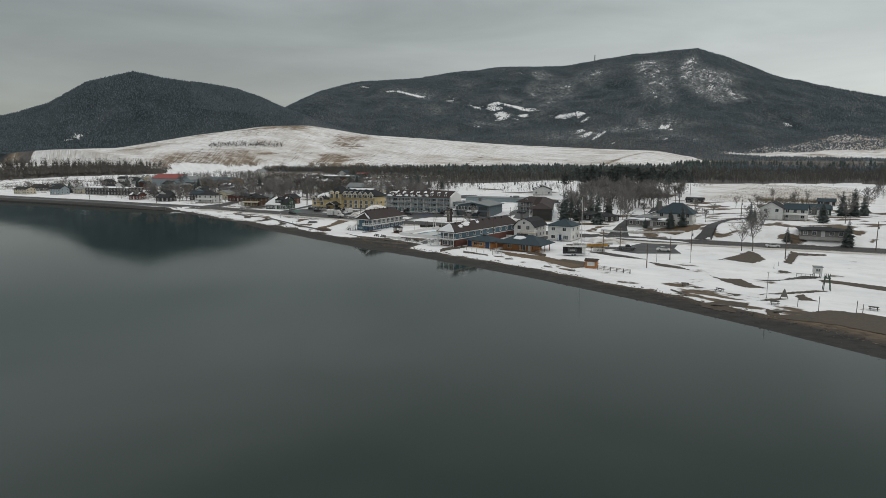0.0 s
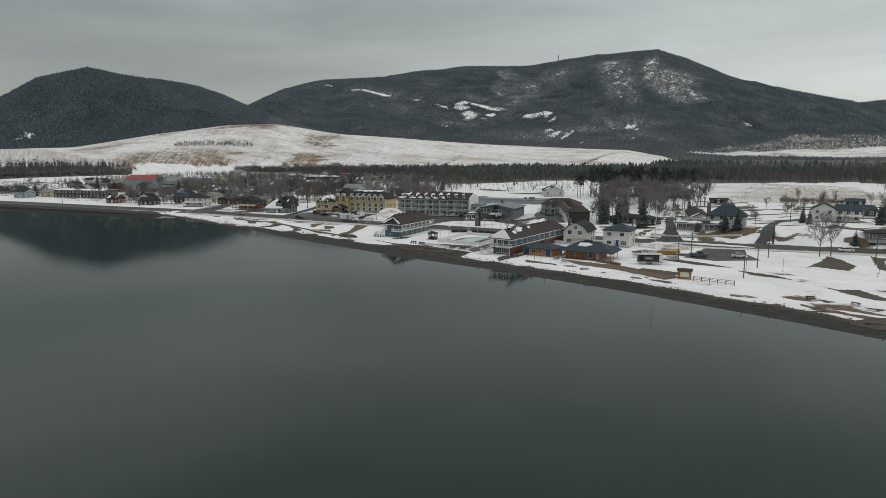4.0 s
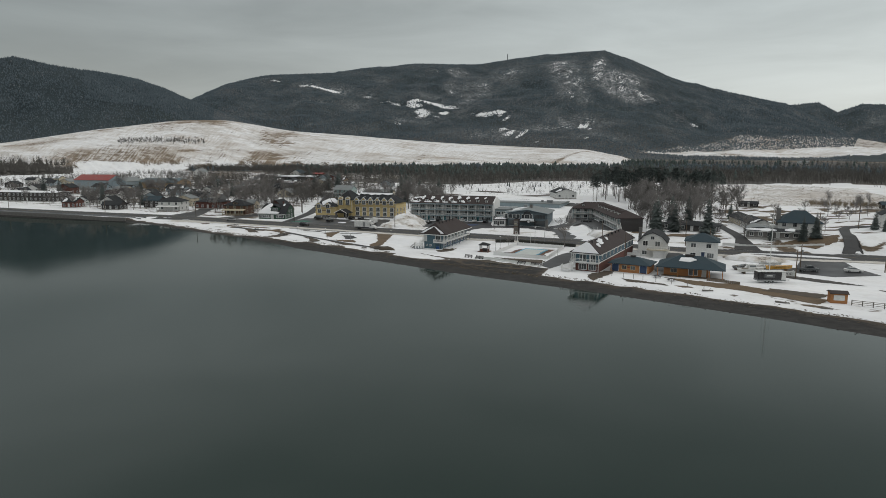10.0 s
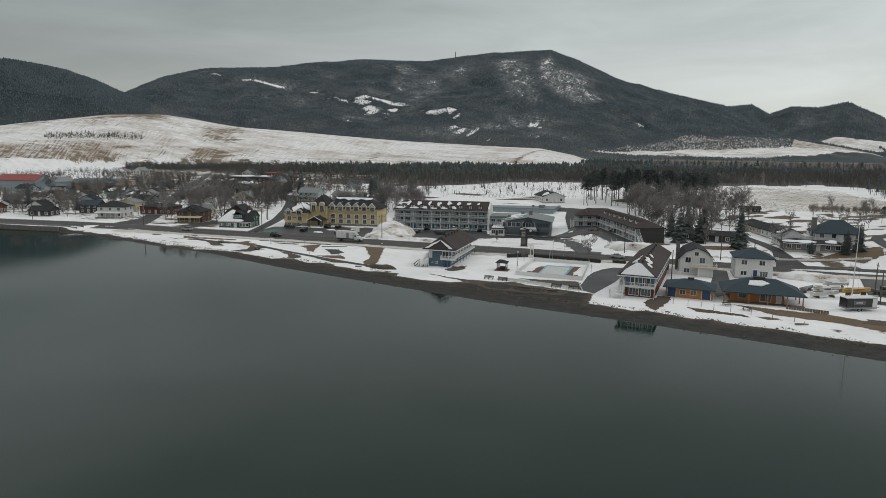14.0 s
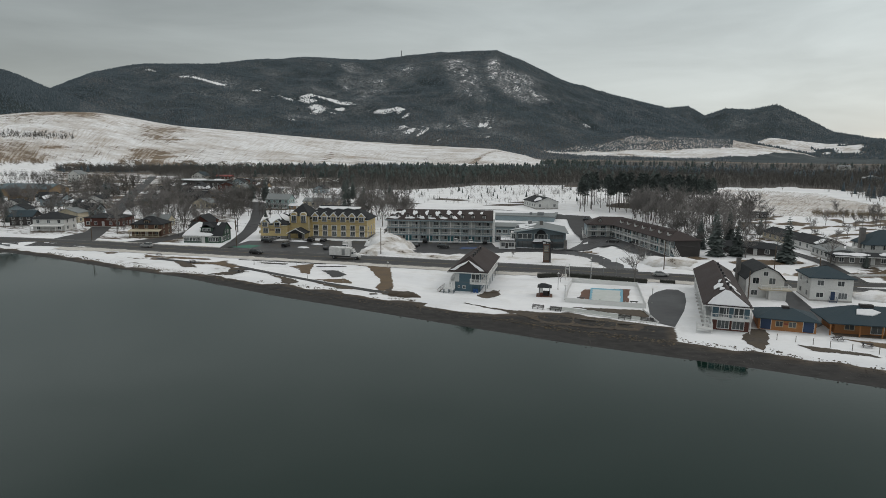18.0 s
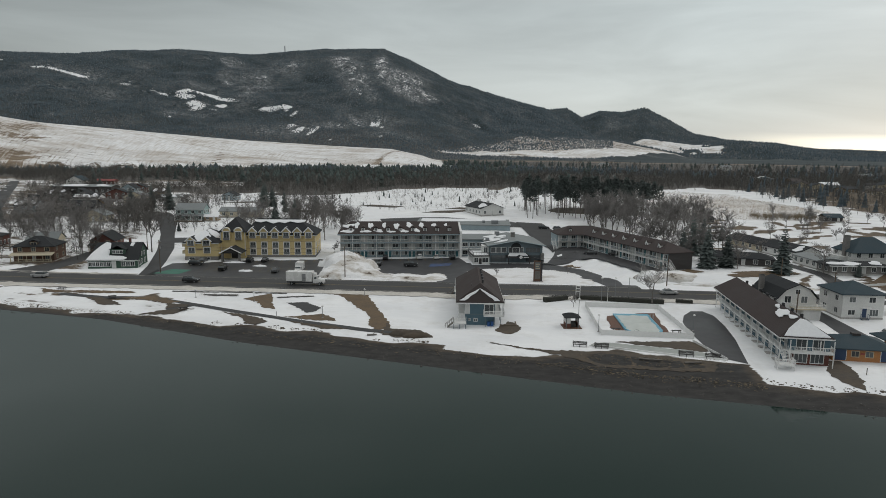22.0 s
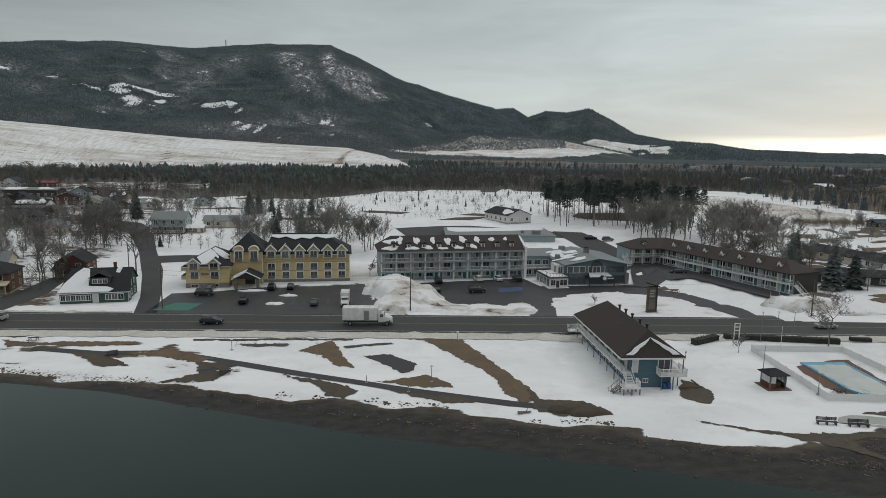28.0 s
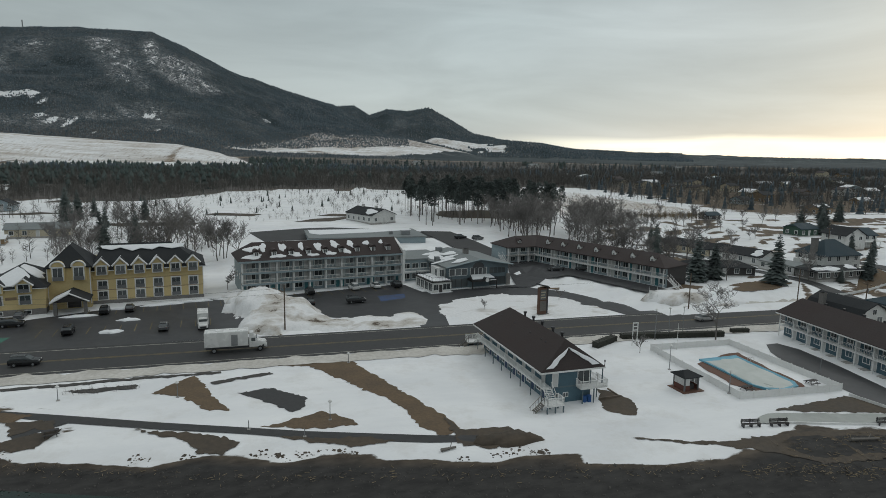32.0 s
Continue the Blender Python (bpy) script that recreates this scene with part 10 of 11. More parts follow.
def gazebo():
    ob = thing("gazebo", 30.9, -83.9, 6, "small square gazebo with dark roof, white screens and red base", "gazebo")
    boxes("base", "red_brown", ob, [(-2.0, -1.9, -0.3, 2.0, 1.8, 0.12)])
    for x in (-1.3, 1.3):
        for y in (-1.2, 1.2):
            boxes("post", "shadow_grey", ob, [(x - 0.1, y - 0.1, 0.1, x + 0.1, y + 0.1, 2.45)])
    part("roof", gable_roof(-1.4, -1.3, 1.4, 1.3, 2.4, 0.75, 0.38, "x", 0.12, 0.99, 1.0), "roof_black", ob)
    for k in (-1, 1):
        boxes("low_wall", "brick_red", ob, [(-1.38 if k < 0 else 1.3, -1.1, 0.12, -1.3 if k < 0 else 1.38, 1.1, 0.95)])
        for i in range(3):
            boxes("screen", "door_white", ob, [(-1.36 if k < 0 else 1.32, -1.06 + i * 0.73, 1.0, -1.32 if k < 0 else 1.36, -0.4 + i * 0.73, 2.25)])
    boxes("low_wall", "brick_red", ob, [(-1.2, 1.22, 0.12, 1.2, 1.3, 0.95)])
    boxes("low_wall", "brick_red", ob, [(-1.2, -1.3, 0.12, -0.35, -1.22, 0.95)])
    boxes("screen", "door_white", ob, [(-1.2, -1.28, 1.0, -0.4, -1.24, 2.25)])
    boxes("hot_tub", "siding_dark", ob, [(-0.9, -0.8, 0.12, 0.9, 0.8, 0.9)])


def picnic_table(x, y, rz, label="dark picnic table standing in the snow"):
    ob = thing("picnic_table", x, y, rz, label, "picnic table", "picnic tables")
    for i in range(4):
        boxes("top_plank", "siding_dark", ob, [(-0.95, -0.36 + i * 0.18, 0.72, 0.95, -0.2 + i * 0.18, 0.77)])
    for s in (-1, 1):
        boxes("bench_plank", "siding_dark", ob, [(-0.95, s * 0.75 - 0.13, 0.42, 0.95, s * 0.75 + 0.13, 0.47)])
        bm = bmesh.new()
        for k in (-1, 1):
            rod(bm, (s * 0.65, k * 0.25, 0.72), (s * 0.65, k * 0.75, -0.1), 0.05, n=4)
        rod(bm, (s * 0.65, -0.8, 0.42), (s * 0.65, 0.8, 0.42), 0.05, n=4)
        part("leg_frame", bm, "siding_dark", ob)
    return ob


def bench(x, y, rz):
    ob = thing("bench", x, y, rz, "dark slatted park bench facing the sea", "bench", "park benches")
    for i in range(3):
        boxes("seat_slat", "siding_dark", ob, [(-1.4, -0.25 + i * 0.18, 0.42, 1.4, -0.1 + i * 0.18, 0.47)])
        boxes("back_slat", "siding_dark", ob, [(-1.4, 0.28, 0.55 + i * 0.16, 1.4, 0.33, 0.67 + i * 0.16)])
    for s in (-1.2, 0, 1.2):
        boxes("leg", "metal_dark", ob, [(s - 0.05, -0.25, -0.1, s + 0.05, 0.32, 0.42)])
        boxes("back_post", "metal_dark", ob, [(s - 0.04, 0.33, 0.3, s + 0.04, 0.39, 1.05)])


def lamp_post(x, y, h, label="thin grey lamp post in the shore park", head=True, name="lamp_post"):
    ob = thing(name, x, y, 0, label, "lamp post", "lamp posts")
    bm = bmesh.new()
    rod(bm, (0, 0, -0.3), (0, 0, h), 0.07, 0.05, n=7)
    part("pole", bm, "galvanised", ob)
    boxes("foot", "concrete", ob, [(-0.2, -0.2, -0.2, 0.2, 0.2, 0.12)])
    if head:
        bm = bmesh.new()
        rod(bm, (0, 0, h), (0, 0, h + 0.12), 0.26, 0.3, n=8)
        rod(bm, (0, 0, h + 0.12), (0, 0, h + 0.3), 0.3, 0.08, n=8)
        part("lantern", bm, "lamp_white", ob)


POLES = []


def utility_pole(x, y, h=10.0, rz=0, arm=True, label="wooden utility pole beside the road"):
    ob = thing("utility_pole", x, y, rz, label, "utility pole", "utility poles")
    bm = bmesh.new()
    rod(bm, (0, 0, -0.5), (0, 0, h), 0.16, 0.11, n=7)
    part("pole", bm, "pole_wood", ob)
    if arm:
        boxes("crossarm", "pole_wood", ob, [(-0.06, -1.1, h - 0.8, 0.06, 1.1, h - 0.66)])
        bm = bmesh.new()
        rod(bm, (0.3, 0, h - 2.6), (0.3, 0, h - 1.7), 0.2, n=8)
        part("transformer", bm, "galvanised", ob)
        for s in (-1, 0, 1):
            bm = bmesh.new()
            rod(bm, (0, s, h - 0.68), (0, s, h - 0.45), 0.05, n=6)
            part("insulator", bm, "metal_light", ob)
    POLES.append((x, y, gz(x, y) + h - 0.5))
    return ob


pool()
gazebo()
for x, y, rz in ((40.1, -86.6, 5), (52.6, -86.6, 5), (-59.4, -81.1, 20), (-82.6, -73, 30), (-101, -66.6, 10), (94.5, -107.5, -10), (160.5, -126, 15), (169.1, -128, -20), (90.5, -104.5, 30), (182, -135.2, 10), (200, -129, 5)):
    picnic_table(x, y, rz)
for x, y, rz in ((31.1, -98.0, -6), (35.2, -98.6, -6), (50.4, -101.5, -8), (55.0, -102.3, -8), (208, -126, 5), (216, -127.5, 5)):
    bench(x, y, rz)
for x, y, h in ((-24.7, -84.2, 2.6), (-35.2, -85, 1.3), (-28.2, -88.5, 1.2), (-45.8, -72, 2.2), (36.3, -87.2, 3.6), (33.5, -75.8, 4.2), (41.1, -59.8, 6.0), (44.6, -59.2, 6.0), (48.1, -58.8, 6.0), (-62, -70, 2.0), (-20, -62, 1.6), (56.8, -84, 3.4), (144, -95, 4), (179.6, -129.7, 6.0), (153, -90.7, 3.6), (175.9, -81.6, 1.4), (175.3, -86.2, 1.2)):
    lamp_post(x, y, h, head=h > 1.5)
for x, y, h, rz, arm in ((-30.5, -41.4, 9.5, 0, False), (-87.6, -41.8, 10, 0, True), (-115, -2.7, 9, 30, True), (62, -41.5, 9, 0, False), (92, -42.6, 9.5, 0, False),
                         (124.3, -88.7, 8.0, 0, False), (126, -77, 8.0, 0, True), (144.6, -106.5, 7.0, 0, False), (146.3, -88.7, 7.5, 0, False), (147.6, -68, 8, 0, True), (175.8, -66, 8, 0, False), (199, -31, 10, 0, True), (134.5, -24, 9, 0, False),
                         (150, 5, 9, 0, True), (-150, -46, 10, 0, True), (-215, -52, 10, 0, True), (-290, -62, 10, 0, True), (100.5, -53.5, 8.5, 0, True), (78, -83, 9, 0, False)):
    utility_pole(x, y, h, rz, arm)


def cable(a, b, sag=0.8):
    ob = new("power_cable")
    bm = bmesh.new()
    a, b = Vector(a), Vector(b)
    pts = [a + (b - a) * (i / 8) - Vector((0, 0, sag * 4 * (i / 8) * (1 - i / 8))) for i in range(9)]
    ob.matrix_basis = pose(*a)
    rings = [[bm.verts.new(p - a + Vector((0, 0.022 * math.sin(t), 0.022 * math.cos(t)))) for t in (0, 2.094, 4.189)] for p in pts]
    for p, q in zip(rings, rings[1:]):
        for i in range(3):
            bm.faces.new((p[i], p[(i + 1) % 3], q[(i + 1) % 3], q[i]))
    part("wire", bm, "metal_dark", ob)
    tagged(ob, "thin black overhead cable strung between poles", "cable", "overhead cables")


row = [p for p in POLES if p[0] in (-290, -215, -150, -87.6)]
row = sorted(row)
for p, q in zip(row, row[1:]):
    cable(p, q)
cable((-87.6, -41.8, 11.2), (-30.5, -41.4, 11))
cable((-87.6, -41.8, 10.2), (-30.5, -41.4, 10))
cable((-30.5, -41.4, 11), (62, -41.5, 10.8), 1.3)
cable((62, -41.5, 10.8), (92, -42.6, 11))
cable((92, -42.6, 11), (134.5, -24, 11))


def sign_pylon():
    ob = thing("sign_pylon", 26.1, -38.3, 12, "tall brown brick sign pylon with slanted dark cap by the road", "sign")
    boxes("base", "stone_grey", ob, [(-1.5, -0.7, -0.4, 1.5, 0.7, 0.25)])
    bm = bmesh.new()
    prism(bm, [(-1.15, -0.45), (0.75, -0.45), (0.75, 0.45), (-1.15, 0.45)], 0.25, 6.3)
    part("slab", bm, "brick_brown", ob)
    boxes("pillar", "metal_dark", ob, [(0.78, -0.3, -0.4, 1.3, 0.3, 6.6)])
    boxes("sign_panel", "shadow_grey", ob, [(-0.98, -0.5, 3.6, 0.6, -0.454, 5.9)])
    boxes("sign_panel", "grey_wood", ob, [(-0.98, -0.5, 1.0, 0.6, -0.454, 3.3)])
    for i in range(3):
        boxes("lettering_bar", "siding_cream", ob, [(-0.85, -0.53, 3.95 + i * 0.62, 0.4 - 0.25 * (i % 2), -0.504, 4.2 + i * 0.62)])
    bm = bmesh.new()
    box(bm, -1.5, -0.6, -0.12, 1.6, 0.6, 0.12, Matrix.Translation((0, 0, 6.75)) @ Matrix.Rotation(radians(16), 4, "Y"))
    part("cap", bm, "roof_black", ob, "slanted dark cap")
    fr = thing("roadside_sign", 34.8, -62.6, 0, "white metal sign frame with two posts", "sign")
    for x in (-0.5, 0.5):
        boxes("post", "lamp_white", fr, [(x - 0.07, -0.07, -0.3, x + 0.07, 0.07, 4.6)])
    for i in range(3):
        boxes("crossbar", "lamp_white", fr, [(-0.43, -0.05, 3.0 + i * 0.7, 0.43, 0.05, 3.16 + i * 0.7)])
    fl = thing("flagpole", 41.5, -66.4, 0, "white flagpole beside the pool fence", "flagpole")
    bm = bmesh.new()
    rod(bm, (0, 0, -0.3), (0, 0, 5.2), 0.06, 0.04, n=6)
    part("pole", bm, "lamp_white", fl)


def mast():
    ob = thing("mast", 117.8, -91.8, 0, "tall white mast with spreaders among the boats", "mast")
    bm = bmesh.new()
    rod(bm, (0, 0, -0.3), (0, 0, 19.0), 0.14, 0.06, n=8)
    part("pole", bm, "lamp_white", ob)
    boxes("spreader", "metal_light", ob, [(-0.9, -0.04, 11.0, 0.9, 0.04, 11.08)])
    bm = bmesh.new()
    for s in (-1, 1):
        rod(bm, (s * 0.9, 0, 11.04), (s * 0.1, 0, 18.5), 0.012, n=3)
        rod(bm, (s * 0.9, 0, 11.04), (s * 1.2, 0, 1.2), 0.012, n=3)
    part("stays", bm, "metal_dark", ob)


def kiosk():
    ob = thing("kiosk", 131.2, -115.4, 10, "small orange wooden kiosk with a brown roof", "kiosk")
    wall_box(ob, -1.7, -1.2, 1.7, 1.2, -0.3, 2.3, "orange_wood")
    boxes("hatch", "boat_white", ob, [(-1.1, -1.26, 0.7, 1.1, -1.2, 1.9)])
    part("roof", gable_roof(-1.7, -1.2, 1.7, 1.2, 2.3, 0.5, 0.25, "x", 0.12), "roof_brown", ob)
    rail = thing("rail_fence", 133.8, -117.2, -7, "grey split-rail fence in the snow", "fence")
    for i in range(6):
        boxes("post", "grey_wood", rail, [(i * 2.0 - 0.1, -0.1, -0.3, i * 2.0 + 0.1, 0.1, 1.25)])
        if i < 5:
            for z in (0.35, 0.75, 1.1):
                boxes("rail", "grey_wood", rail, [(i * 2.0 + 0.1, -0.05, z, i * 2.0 + 1.9, 0.05, z + 0.1)])


def lookout(x, y):
    ob = thing("wooden_tower", x, y, 12, "small dark wooden lookout frame in the snow", "tower")
    for sx in (-1, 1):
        for sy in (-1, 1):
            bm = bmesh.new()
            rod(bm, (sx * 0.8, sy * 0.8, -0.3), (sx * 0.45, sy * 0.45, 3.6), 0.09, n=5)
            part("leg", bm, "siding_green", ob)
    boxes("platform", "siding_green", ob, [(-0.7, -0.7, 3.0, 0.7, 0.7, 3.15)])
    for i in range(4):
        boxes("fin", "siding_green", ob, [(-0.65 + i * 0.38, -0.04, 3.15, -0.53 + i * 0.38, 0.04, 4.2)])


def park_post(x, y, h):
    ob = thing("net_post", x, y, 10, "thin grey wooden post standing in the park snow", "post", "park posts")
    bm = bmesh.new()
    rod(bm, (0, 0, -0.2), (0.05, 0, h), 0.08, 0.06, n=6)
    part("shaft", bm, "grey_wood", ob)
    boxes("bracket", "grey_wood", ob, [(-0.05, -0.35, h - 0.5, 0.05, 0.35, h - 0.4)])


def board_sign(x, y):
    ob = thing("park_sign", x, y, 20, "grey triangular park sign on two legs", "sign")
    bm = bmesh.new()
    for a, b in (((-0.9, 0, -0.2), (0, 0, 2.2)), ((0.9, 0, -0.2), (0, 0, 2.2))):
        rod(bm, a, b, 0.09, n=5)
    part("legs", bm, "grey_wood", ob)
    bm = bmesh.new()
    gable_end(bm, -0.7, 0.7, -0.05, 0.05, 0.3, 1.7)
    part("board", bm, "stone_grey", ob)


def booth(x, y):
    ob = thing("park_booth", x, y, 15, "small pale wooden lifeguard booth on legs", "booth")
    for px in (-0.8, 0.8):
        for py in (-0.8, 0.8):
            boxes("leg", "grey_wood", ob, [(px - 0.08, py - 0.08, -0.3, px + 0.08, py + 0.08, 1.2)])
    boxes("cabin", "siding_white", ob, [(-1.0, -1.0, 1.2, 1.0, 1.0, 2.9)])
    boxes("roof", "roof_grey", ob, [(-1.15, -1.15, 2.9, 1.15, 1.15, 3.05)])
    window(ob, 0, -1.0, 1.8, "s", 1.0, 0.7)
    for i in range(4):
        boxes("rail_post", "grey_wood", ob, [(-5.0 + i * 1.1, -0.6, -0.2, -4.9 + i * 1.1, -0.5, 0.9)])
    boxes("rail", "grey_wood", ob, [(-5.0, -0.62, 0.8, -1.1, -0.48, 0.9)])


def drift_log(x, y, rz, L):
    ob = thing("drift_log", x, y, rz, "bleached driftwood log lying on the snow", "log", "drift logs")
    bm = bmesh.new()
    rod(bm, (-L / 2, 0, 0.2), (L / 2, 0.2, 0.25), 0.22, 0.13, n=7)
    rod(bm, (L * 0.1, 0.1, 0.2), (L * 0.3, 0.7, 0.7), 0.08, 0.03, n=5)
    part("trunk", bm, "grey_wood", ob)


sign_pylon()
mast()
kiosk()
lookout(190.2, -112)
for x, y, h in ((186.4, -134.9, 2.4), (190.5, -137.2, 3.4), (197.1, -133.6, 2.6), (198.2, -134.6, 2.2)):
    park_post(x, y, h)
board_sign(182.9, -127.4)
booth(186.8, -94.6)
for x, y, rz, L in ((161.4, -135, -40, 6.5), (184.1, -142.2, 25, 3.0), (172, -141.5, 8, 3.5), (120, -121.5, -15, 3.0), (128.5, -123.5, -22, 2.4), (104, -116.5, 10, 2.6), (43, -104.8, -12, 4.0), (50.5, -105.6, 6, 3.2), (-11, -95.4, 4, 2.0)):
    drift_log(x, y, rz, L)


def hedge(x0, y0, x1, y1, h, w, seed):
    ob = thing("hedge", x0, y0, 0, "clipped dark leafless hedge beside the road", "hedge", "hedges")
    rnd = random.Random(seed)
    L = math.dist((x0, y0), (x1, y1))
    d = Vector((x1 - x0, y1 - y0)) / L
    segs = []
    for _ in range(int(L * 60)):
        u, s, z = rnd.uniform(0, L), rnd.uniform(-w, w) * 0.5, rnd.uniform(0, h * 0.8)
        p = Vector((d.x * u - d.y * s, d.y * u + d.x * s, z))
        q = p + Vector((rnd.uniform(-0.3, 0.3), rnd.uniform(-0.3, 0.3), rnd.uniform(0.1, 0.45)))
        q.z = min(q.z, h * rnd.uniform(0.93, 1.05))
        segs.append((*p, *q, 0.05, 0.03))
    v, f = tubes(segs, 3)
    part("brushwood", mesh_from("brushwood", v.tolist(), f.tolist(), "hedge"), None, ob)
    bm = bmesh.new()
    box(bm, 0, -w * 0.4, -0.2, L, w * 0.4, h * 0.86, Matrix.Rotation(math.atan2(d.y, d.x), 4, "Z"))
    part("core", bm, "hedge", ob)


hedge(26.5, -62.5, 32.5, -59.0, 1.3, 1.6, 1)
hedge(34.5, -58.2, 56.5, -60.4, 1.2, 1.5, 2)
hedge(60, -58.5, 64, -58.8, 0.9, 1.2, 3)


def low_wall(name, pts, h, t, material, label, piece="board", step=2.0, category="wall"):
    ob = thing(name, *pts[0], 0, label, category, z=0)
    for a, b in zip(pts, pts[1:]):
        L = math.dist(a, b)
        n = max(1, round(L / step))
        rz = math.degrees(math.atan2(b[1] - a[1], b[0] - a[0]))
        me = None
        for i in range(n):
            x, y = a[0] + (b[0] - a[0]) * i / n, a[1] + (b[1] - a[1]) * i / n
            if me is None:
                bm = bmesh.new()
                box(bm, 0.01, -t / 2, -0.8, L / n - 0.01, t / 2, h)
                me = finish(bm, piece, material)
            placed(piece, me, pose(x - pts[0][0], y - pts[0][1], gz(x, y), 0, 0, rz), ob)


ice_path = draped("icy_path", ragged([(33.0, -97.6), (34.2, -95.8), (36.4, -95.0), (38.8, -95.2), (45.6, -96.9), (54.0, -98.8), (57, -102.8), (50.8, -101.0), (42, -99.2)], 0.15, 0.8, 8), "grey_ice", 0.13)
tagged(ice_path, "pale ice over the paved path below the pool", "path", kind="structure")
low_wall("retaining_wall", [(36, -98.0), (46, -100.6), (57.2, -103)], 0.3, 0.18, "white_trim", "low white boarded retaining wall above the beach")
low_wall("garden_fence", [(57.4, -103), (54.4, -91.8)], 0.5, 0.08, "white_trim", "low white fence along the asphalt ramp", "panel", 2.4, "fence")
low_wall("front_fence", [(104, -38.5), (112, -37), (124, -34.5), (136, -31)], 0.75, 0.12, "white_trim", "long low white fence along the road", "panel", 2.4, "fence")
low_wall("sea_wall", [(-176, -68.2), (-184, -69.4), (-231, -75.8), (-306, -84.8), (-380, -96.6), (-430, -102.6)], 1.7, 0.7, "stone_grey", "grey concrete sea wall along the shore road", "block", 3.0)
low_wall("guard_rail", [(-170, -63.8), (-184, -65.2), (-231, -71.6), (-306, -79.6), (-380, -90), (-430, -97)], 0.75, 0.12, "galvanised", "weathered guard rail between road and sea", "rail", 4.0, "guard rail")
st = thing("garden_stair", 57.0, -34.5, -30, "short flight of white steps in the snow bank", "stairs")
for k in range(7):
    boxes("step", "white_trim", st, [(-0.9, -1.3 + 0.36 * k, -0.4, 0.9, -0.94 + 0.36 * k, 0.1 + 0.2 * k)])
for k in (-0.95, 0.89):
    boxes("handrail", "white_trim", st, [(k, -1.3, -0.3, k + 0.06, -1.2, 1.1), (k, 1.1, 0.3, k + 0.06, 1.2, 2.3)])
for i, (x, y) in enumerate(((79, -107.8), (82.2, -108.2), (85, -109), (87.6, -110), (91, -110.8), (95, -111.8), (99, -113), (103, -114.2))):
    s_ = thing("stake", x, y, 0, "thin grey stake at the top of the beach", "stake", "beach stakes")
    boxes("shaft", "grey_wood", s_, [(-0.05, -0.05, -0.3, 0.05, 0.05, 1.3)])
# painted bays and the small green court
gc = draped("green_court", [(-89.5, -43.2), (-81.2, -43.2), (-80.4, -36.4), (-86.8, -36.0)], "green_court", 0.065)
tagged(gc, "small green painted bay in the car park", "parking bay", kind="structure")
bb = draped("blue_bay", [(-8, -20.5), (-1.5, -18), (-1, -13.5), (-8, -15)], "blue_bay", 0.065)
tagged(bb, "faded blue painted parking bay", "parking bay", kind="structure")


def bay_lines(x, y, rz, n, gap, L):
    ca, sa = math.cos(radians(rz)), math.sin(radians(rz))
    for i in range(n):
        a = (x + ca * gap * i, y + sa * gap * i)
        e = (a[0] + sa * L, a[1] - ca * L)
        w = (ca * 0.07, sa * 0.07)
        ln = draped("bay_line", [(a[0] - w[0], a[1] - w[1]), (e[0] - w[0], e[1] - w[1]), (e[0] + w[0], e[1] + w[1]), (a[0] + w[0], a[1] + w[1])], "yellow_paint", 0.07)
        tagged(ln, "faded yellow painted parking line", "parking line", "parking lines", "structure")


bay_lines(-76.5, -32.4, 6, 12, 2.8, 5.2)
bay_lines(-72, -17.8, 9, 11, 2.7, 5.0)
bay_lines(-34, -9.8, 11, 12, 2.9, 5.0)
for i, (x, y, rx, ry) in enumerate(((-62, -27.5, 2.2, 1.0), (-63.5, -36, 2.0, 1.2), (-72.5, -23, 4.2, 0.6), (-57.5, -15.5, 4.5, 0.7), (-50.5, -13.4, 3.2, 0.6), (-66, -18.2, 1.6, 0.5))):
    mound("snow_clump", x, y, rx, ry, 0.5, 9, "snow_cap", "leftover clump of snow in the car park", seed=40 + i)
# shingle, weed and driftwood at the water's edge
rb = np.random.default_rng(9)
x = rb.uniform(-150, 235, 5200)
y = shore(x) + rb.uniform(-0.5, 1.0, 5200) * np.interp(x, (-60, 20), (5.0, 8.0))
stone = [(-0.5, -0.4, -0.2), (0.5, -0.45, -0.2), (0.55, 0.4, -0.2), (-0.45, 0.5, -0.2), (-0.25, -0.2, 0.35), (0.3, -0.15, 0.42), (0.2, 0.25, 0.3), (-0.3, 0.2, 0.4)]
sf = [(0, 1, 5, 4), (1, 2, 6, 5), (2, 3, 7, 6), (3, 0, 4, 7), (4, 5, 6, 7)]
s = rb.gamma(2.0, 0.055, 5200) + 0.05
V, F = repeated(stone, sf, np.stack([x, y, land(x, y)], -1), np.stack([s, s], -1), rb.uniform(0, 6.28, 5200))
tagged(bulk("beach_stones", V, F, "gravel"), "dark stones strewn on the shingle beach", "stones", kind="stuff")
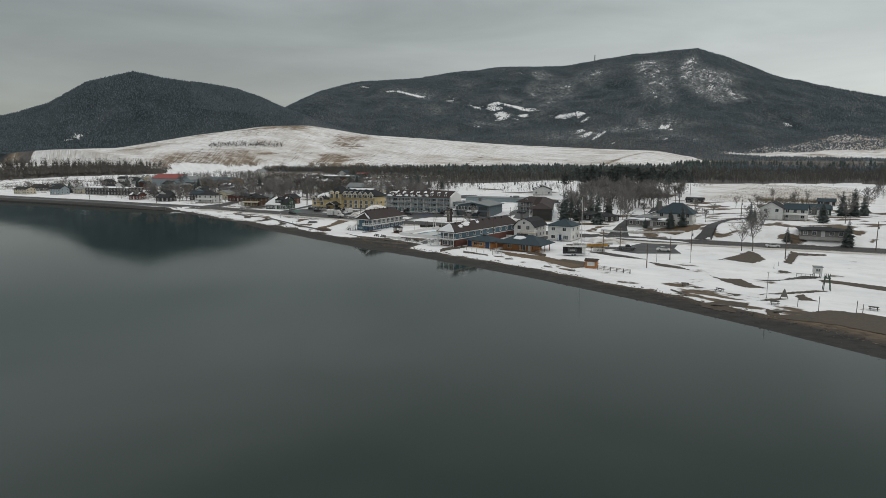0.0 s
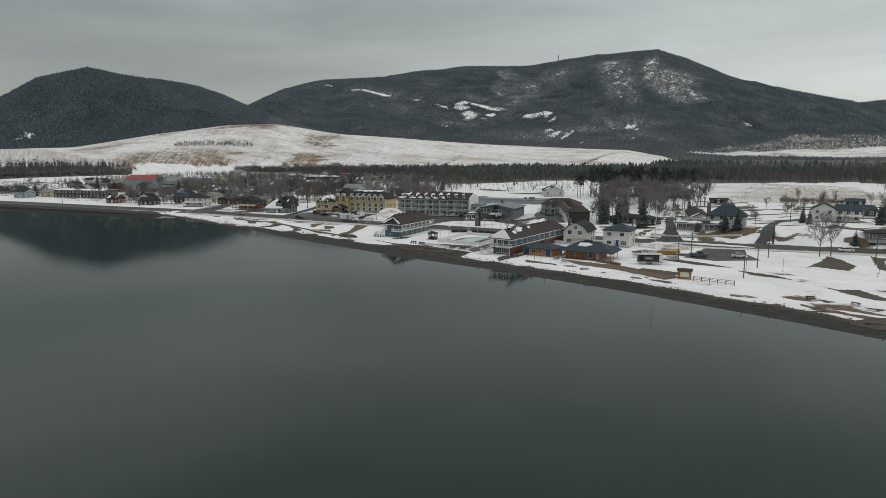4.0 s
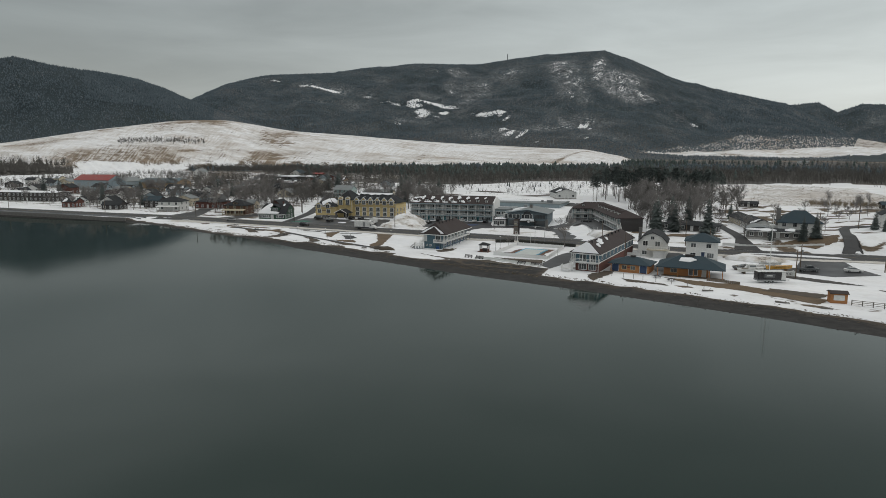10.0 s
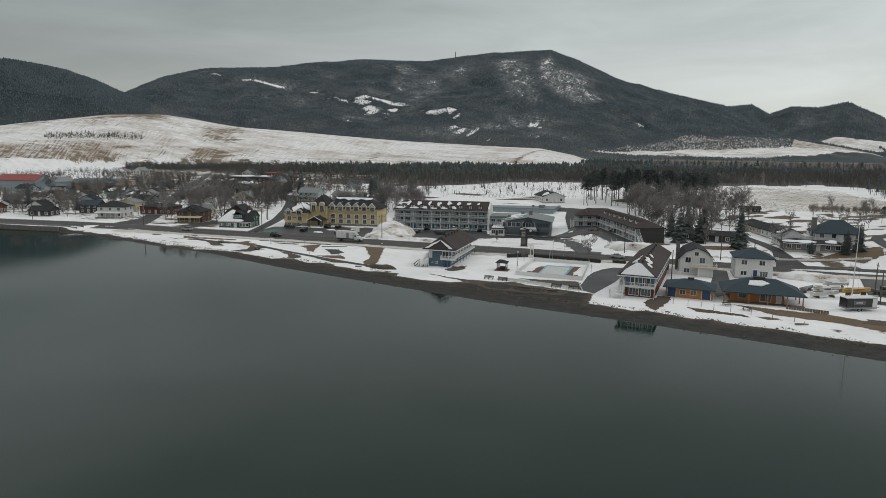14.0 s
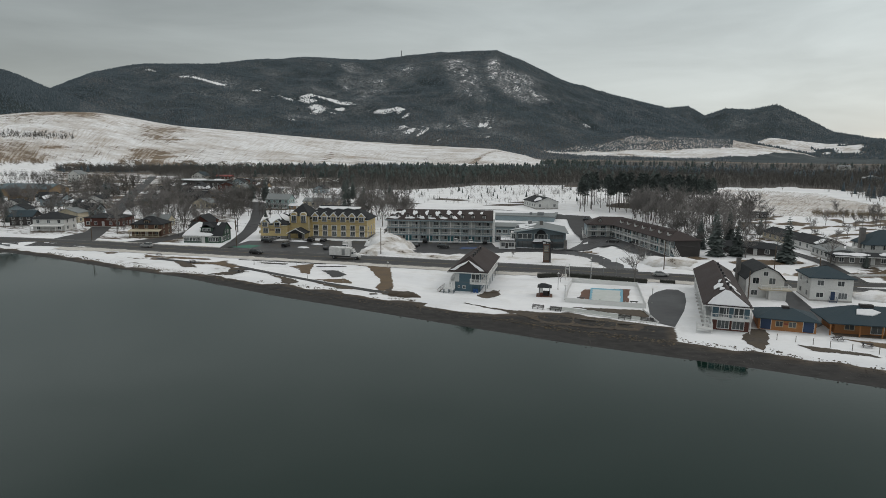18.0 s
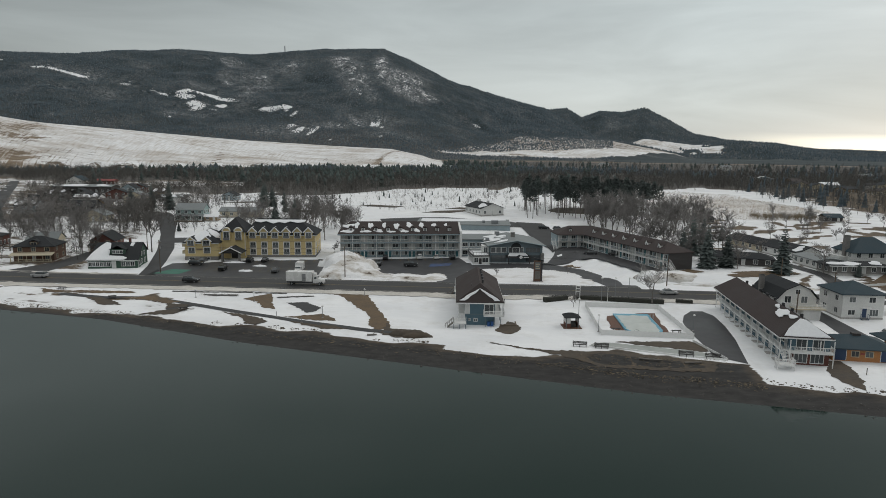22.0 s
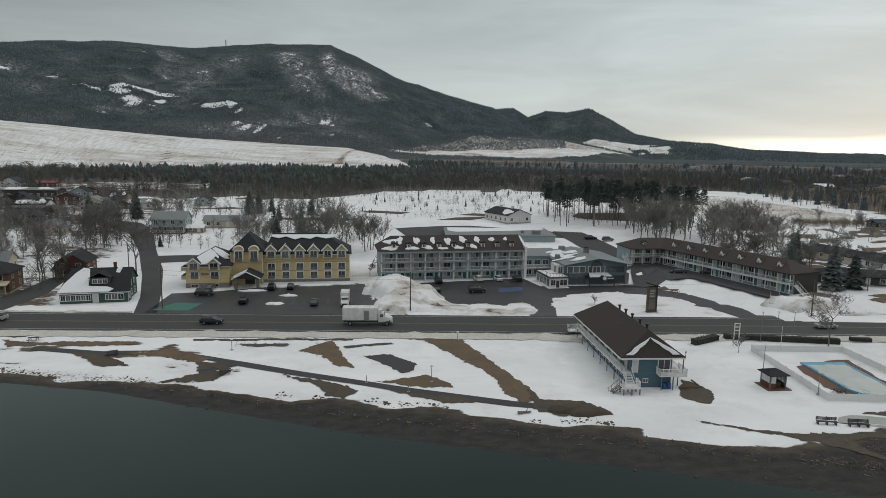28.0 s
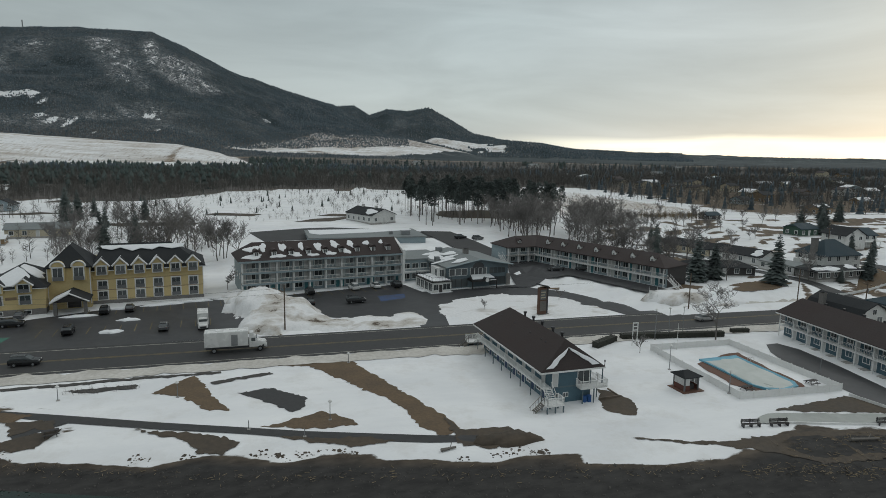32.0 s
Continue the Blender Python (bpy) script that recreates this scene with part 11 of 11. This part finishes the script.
# torn turf along the top of the beach
x = rb.uniform(-150, 232, 2400)
x = x[(fbm(x, x * 0 + 3, 14, 3, 51) > 0.0) & ((x < 4) | (x > 60))]
y = shore(x) + beach_width(x) + 0.2 + fbm(x, shore(x) + beach_width(x), 17, 3) * 1.3 + rb.normal(0, 0.45, len(x))
s = rb.gamma(2.0, 0.10, len(x)) + 0.06
V, F = repeated(stone, sf, np.stack([x, y, land(x, y)], -1), np.stack([s, s * 0.35], -1), rb.uniform(0, 6.28, len(x)))
tagged(bulk("torn_turf", V, F, "mud"), "clumps of torn dark turf at the top of the beach", "turf", kind="stuff")
# dry garden plants that stand through the snow of the park
x, y = rb.uniform(-62.5, -51.5, 70), rb.uniform(-68.4, -66.2, 70)
s = rb.uniform(0.05, 0.10, 70)
V, F = repeated(*twig_cloud(33, 8.0, 20), np.stack([x, y, land(x, y)], -1), np.stack([s * 1.5, s], -1), rb.uniform(0, 6.28, 70))
tagged(bulk("dry_plants", V, F, "twig"), "dry garden plants poking through the park snow", "plants", kind="stuff")
x = np.concatenate([rb.uniform(22, 60, 700), rb.uniform(-110, 20, 700), rb.uniform(90, 235, 700)])
y = shore(x) + np.interp(x, (-60, 20), (3.6, 6.0)) + rb.normal(0, 0.7, 2100)
x, y = np.concatenate([x, rb.uniform(30, 57, 420)]), np.concatenate([y, rb.uniform(-109, -102.6, 420)])
reed = [(-0.6, -0.05, 0), (0.6, -0.03, 0.05), (0.55, 0.06, 0.12), (-0.5, 0.04, 0.1)]
s = rb.uniform(0.15, 0.6, len(x))
V, F = repeated(reed, [(0, 1, 2, 3)], np.stack([x, y, land(x, y) + np.where(y > -109.5, 0.09, 0.03)], -1), np.stack([s, s], -1), rb.uniform(0, 6.28, len(x)))
tagged(bulk("beach_wrack", V, F, "straw"), "pale straw and driftwood washed up on the beach", "driftwood", kind="stuff")
am = thing("radio_mast", HUB[0] + 3080 * math.sin(radians(-19.8)), HUB[1] + 3080 * math.cos(radians(-19.8)), 0, "slender radio mast on the mountain ridge", "radio mast")
boxes("lattice", "galvanised", am, [(-1.6, -1.6, -5, 1.6, 1.6, 34)])
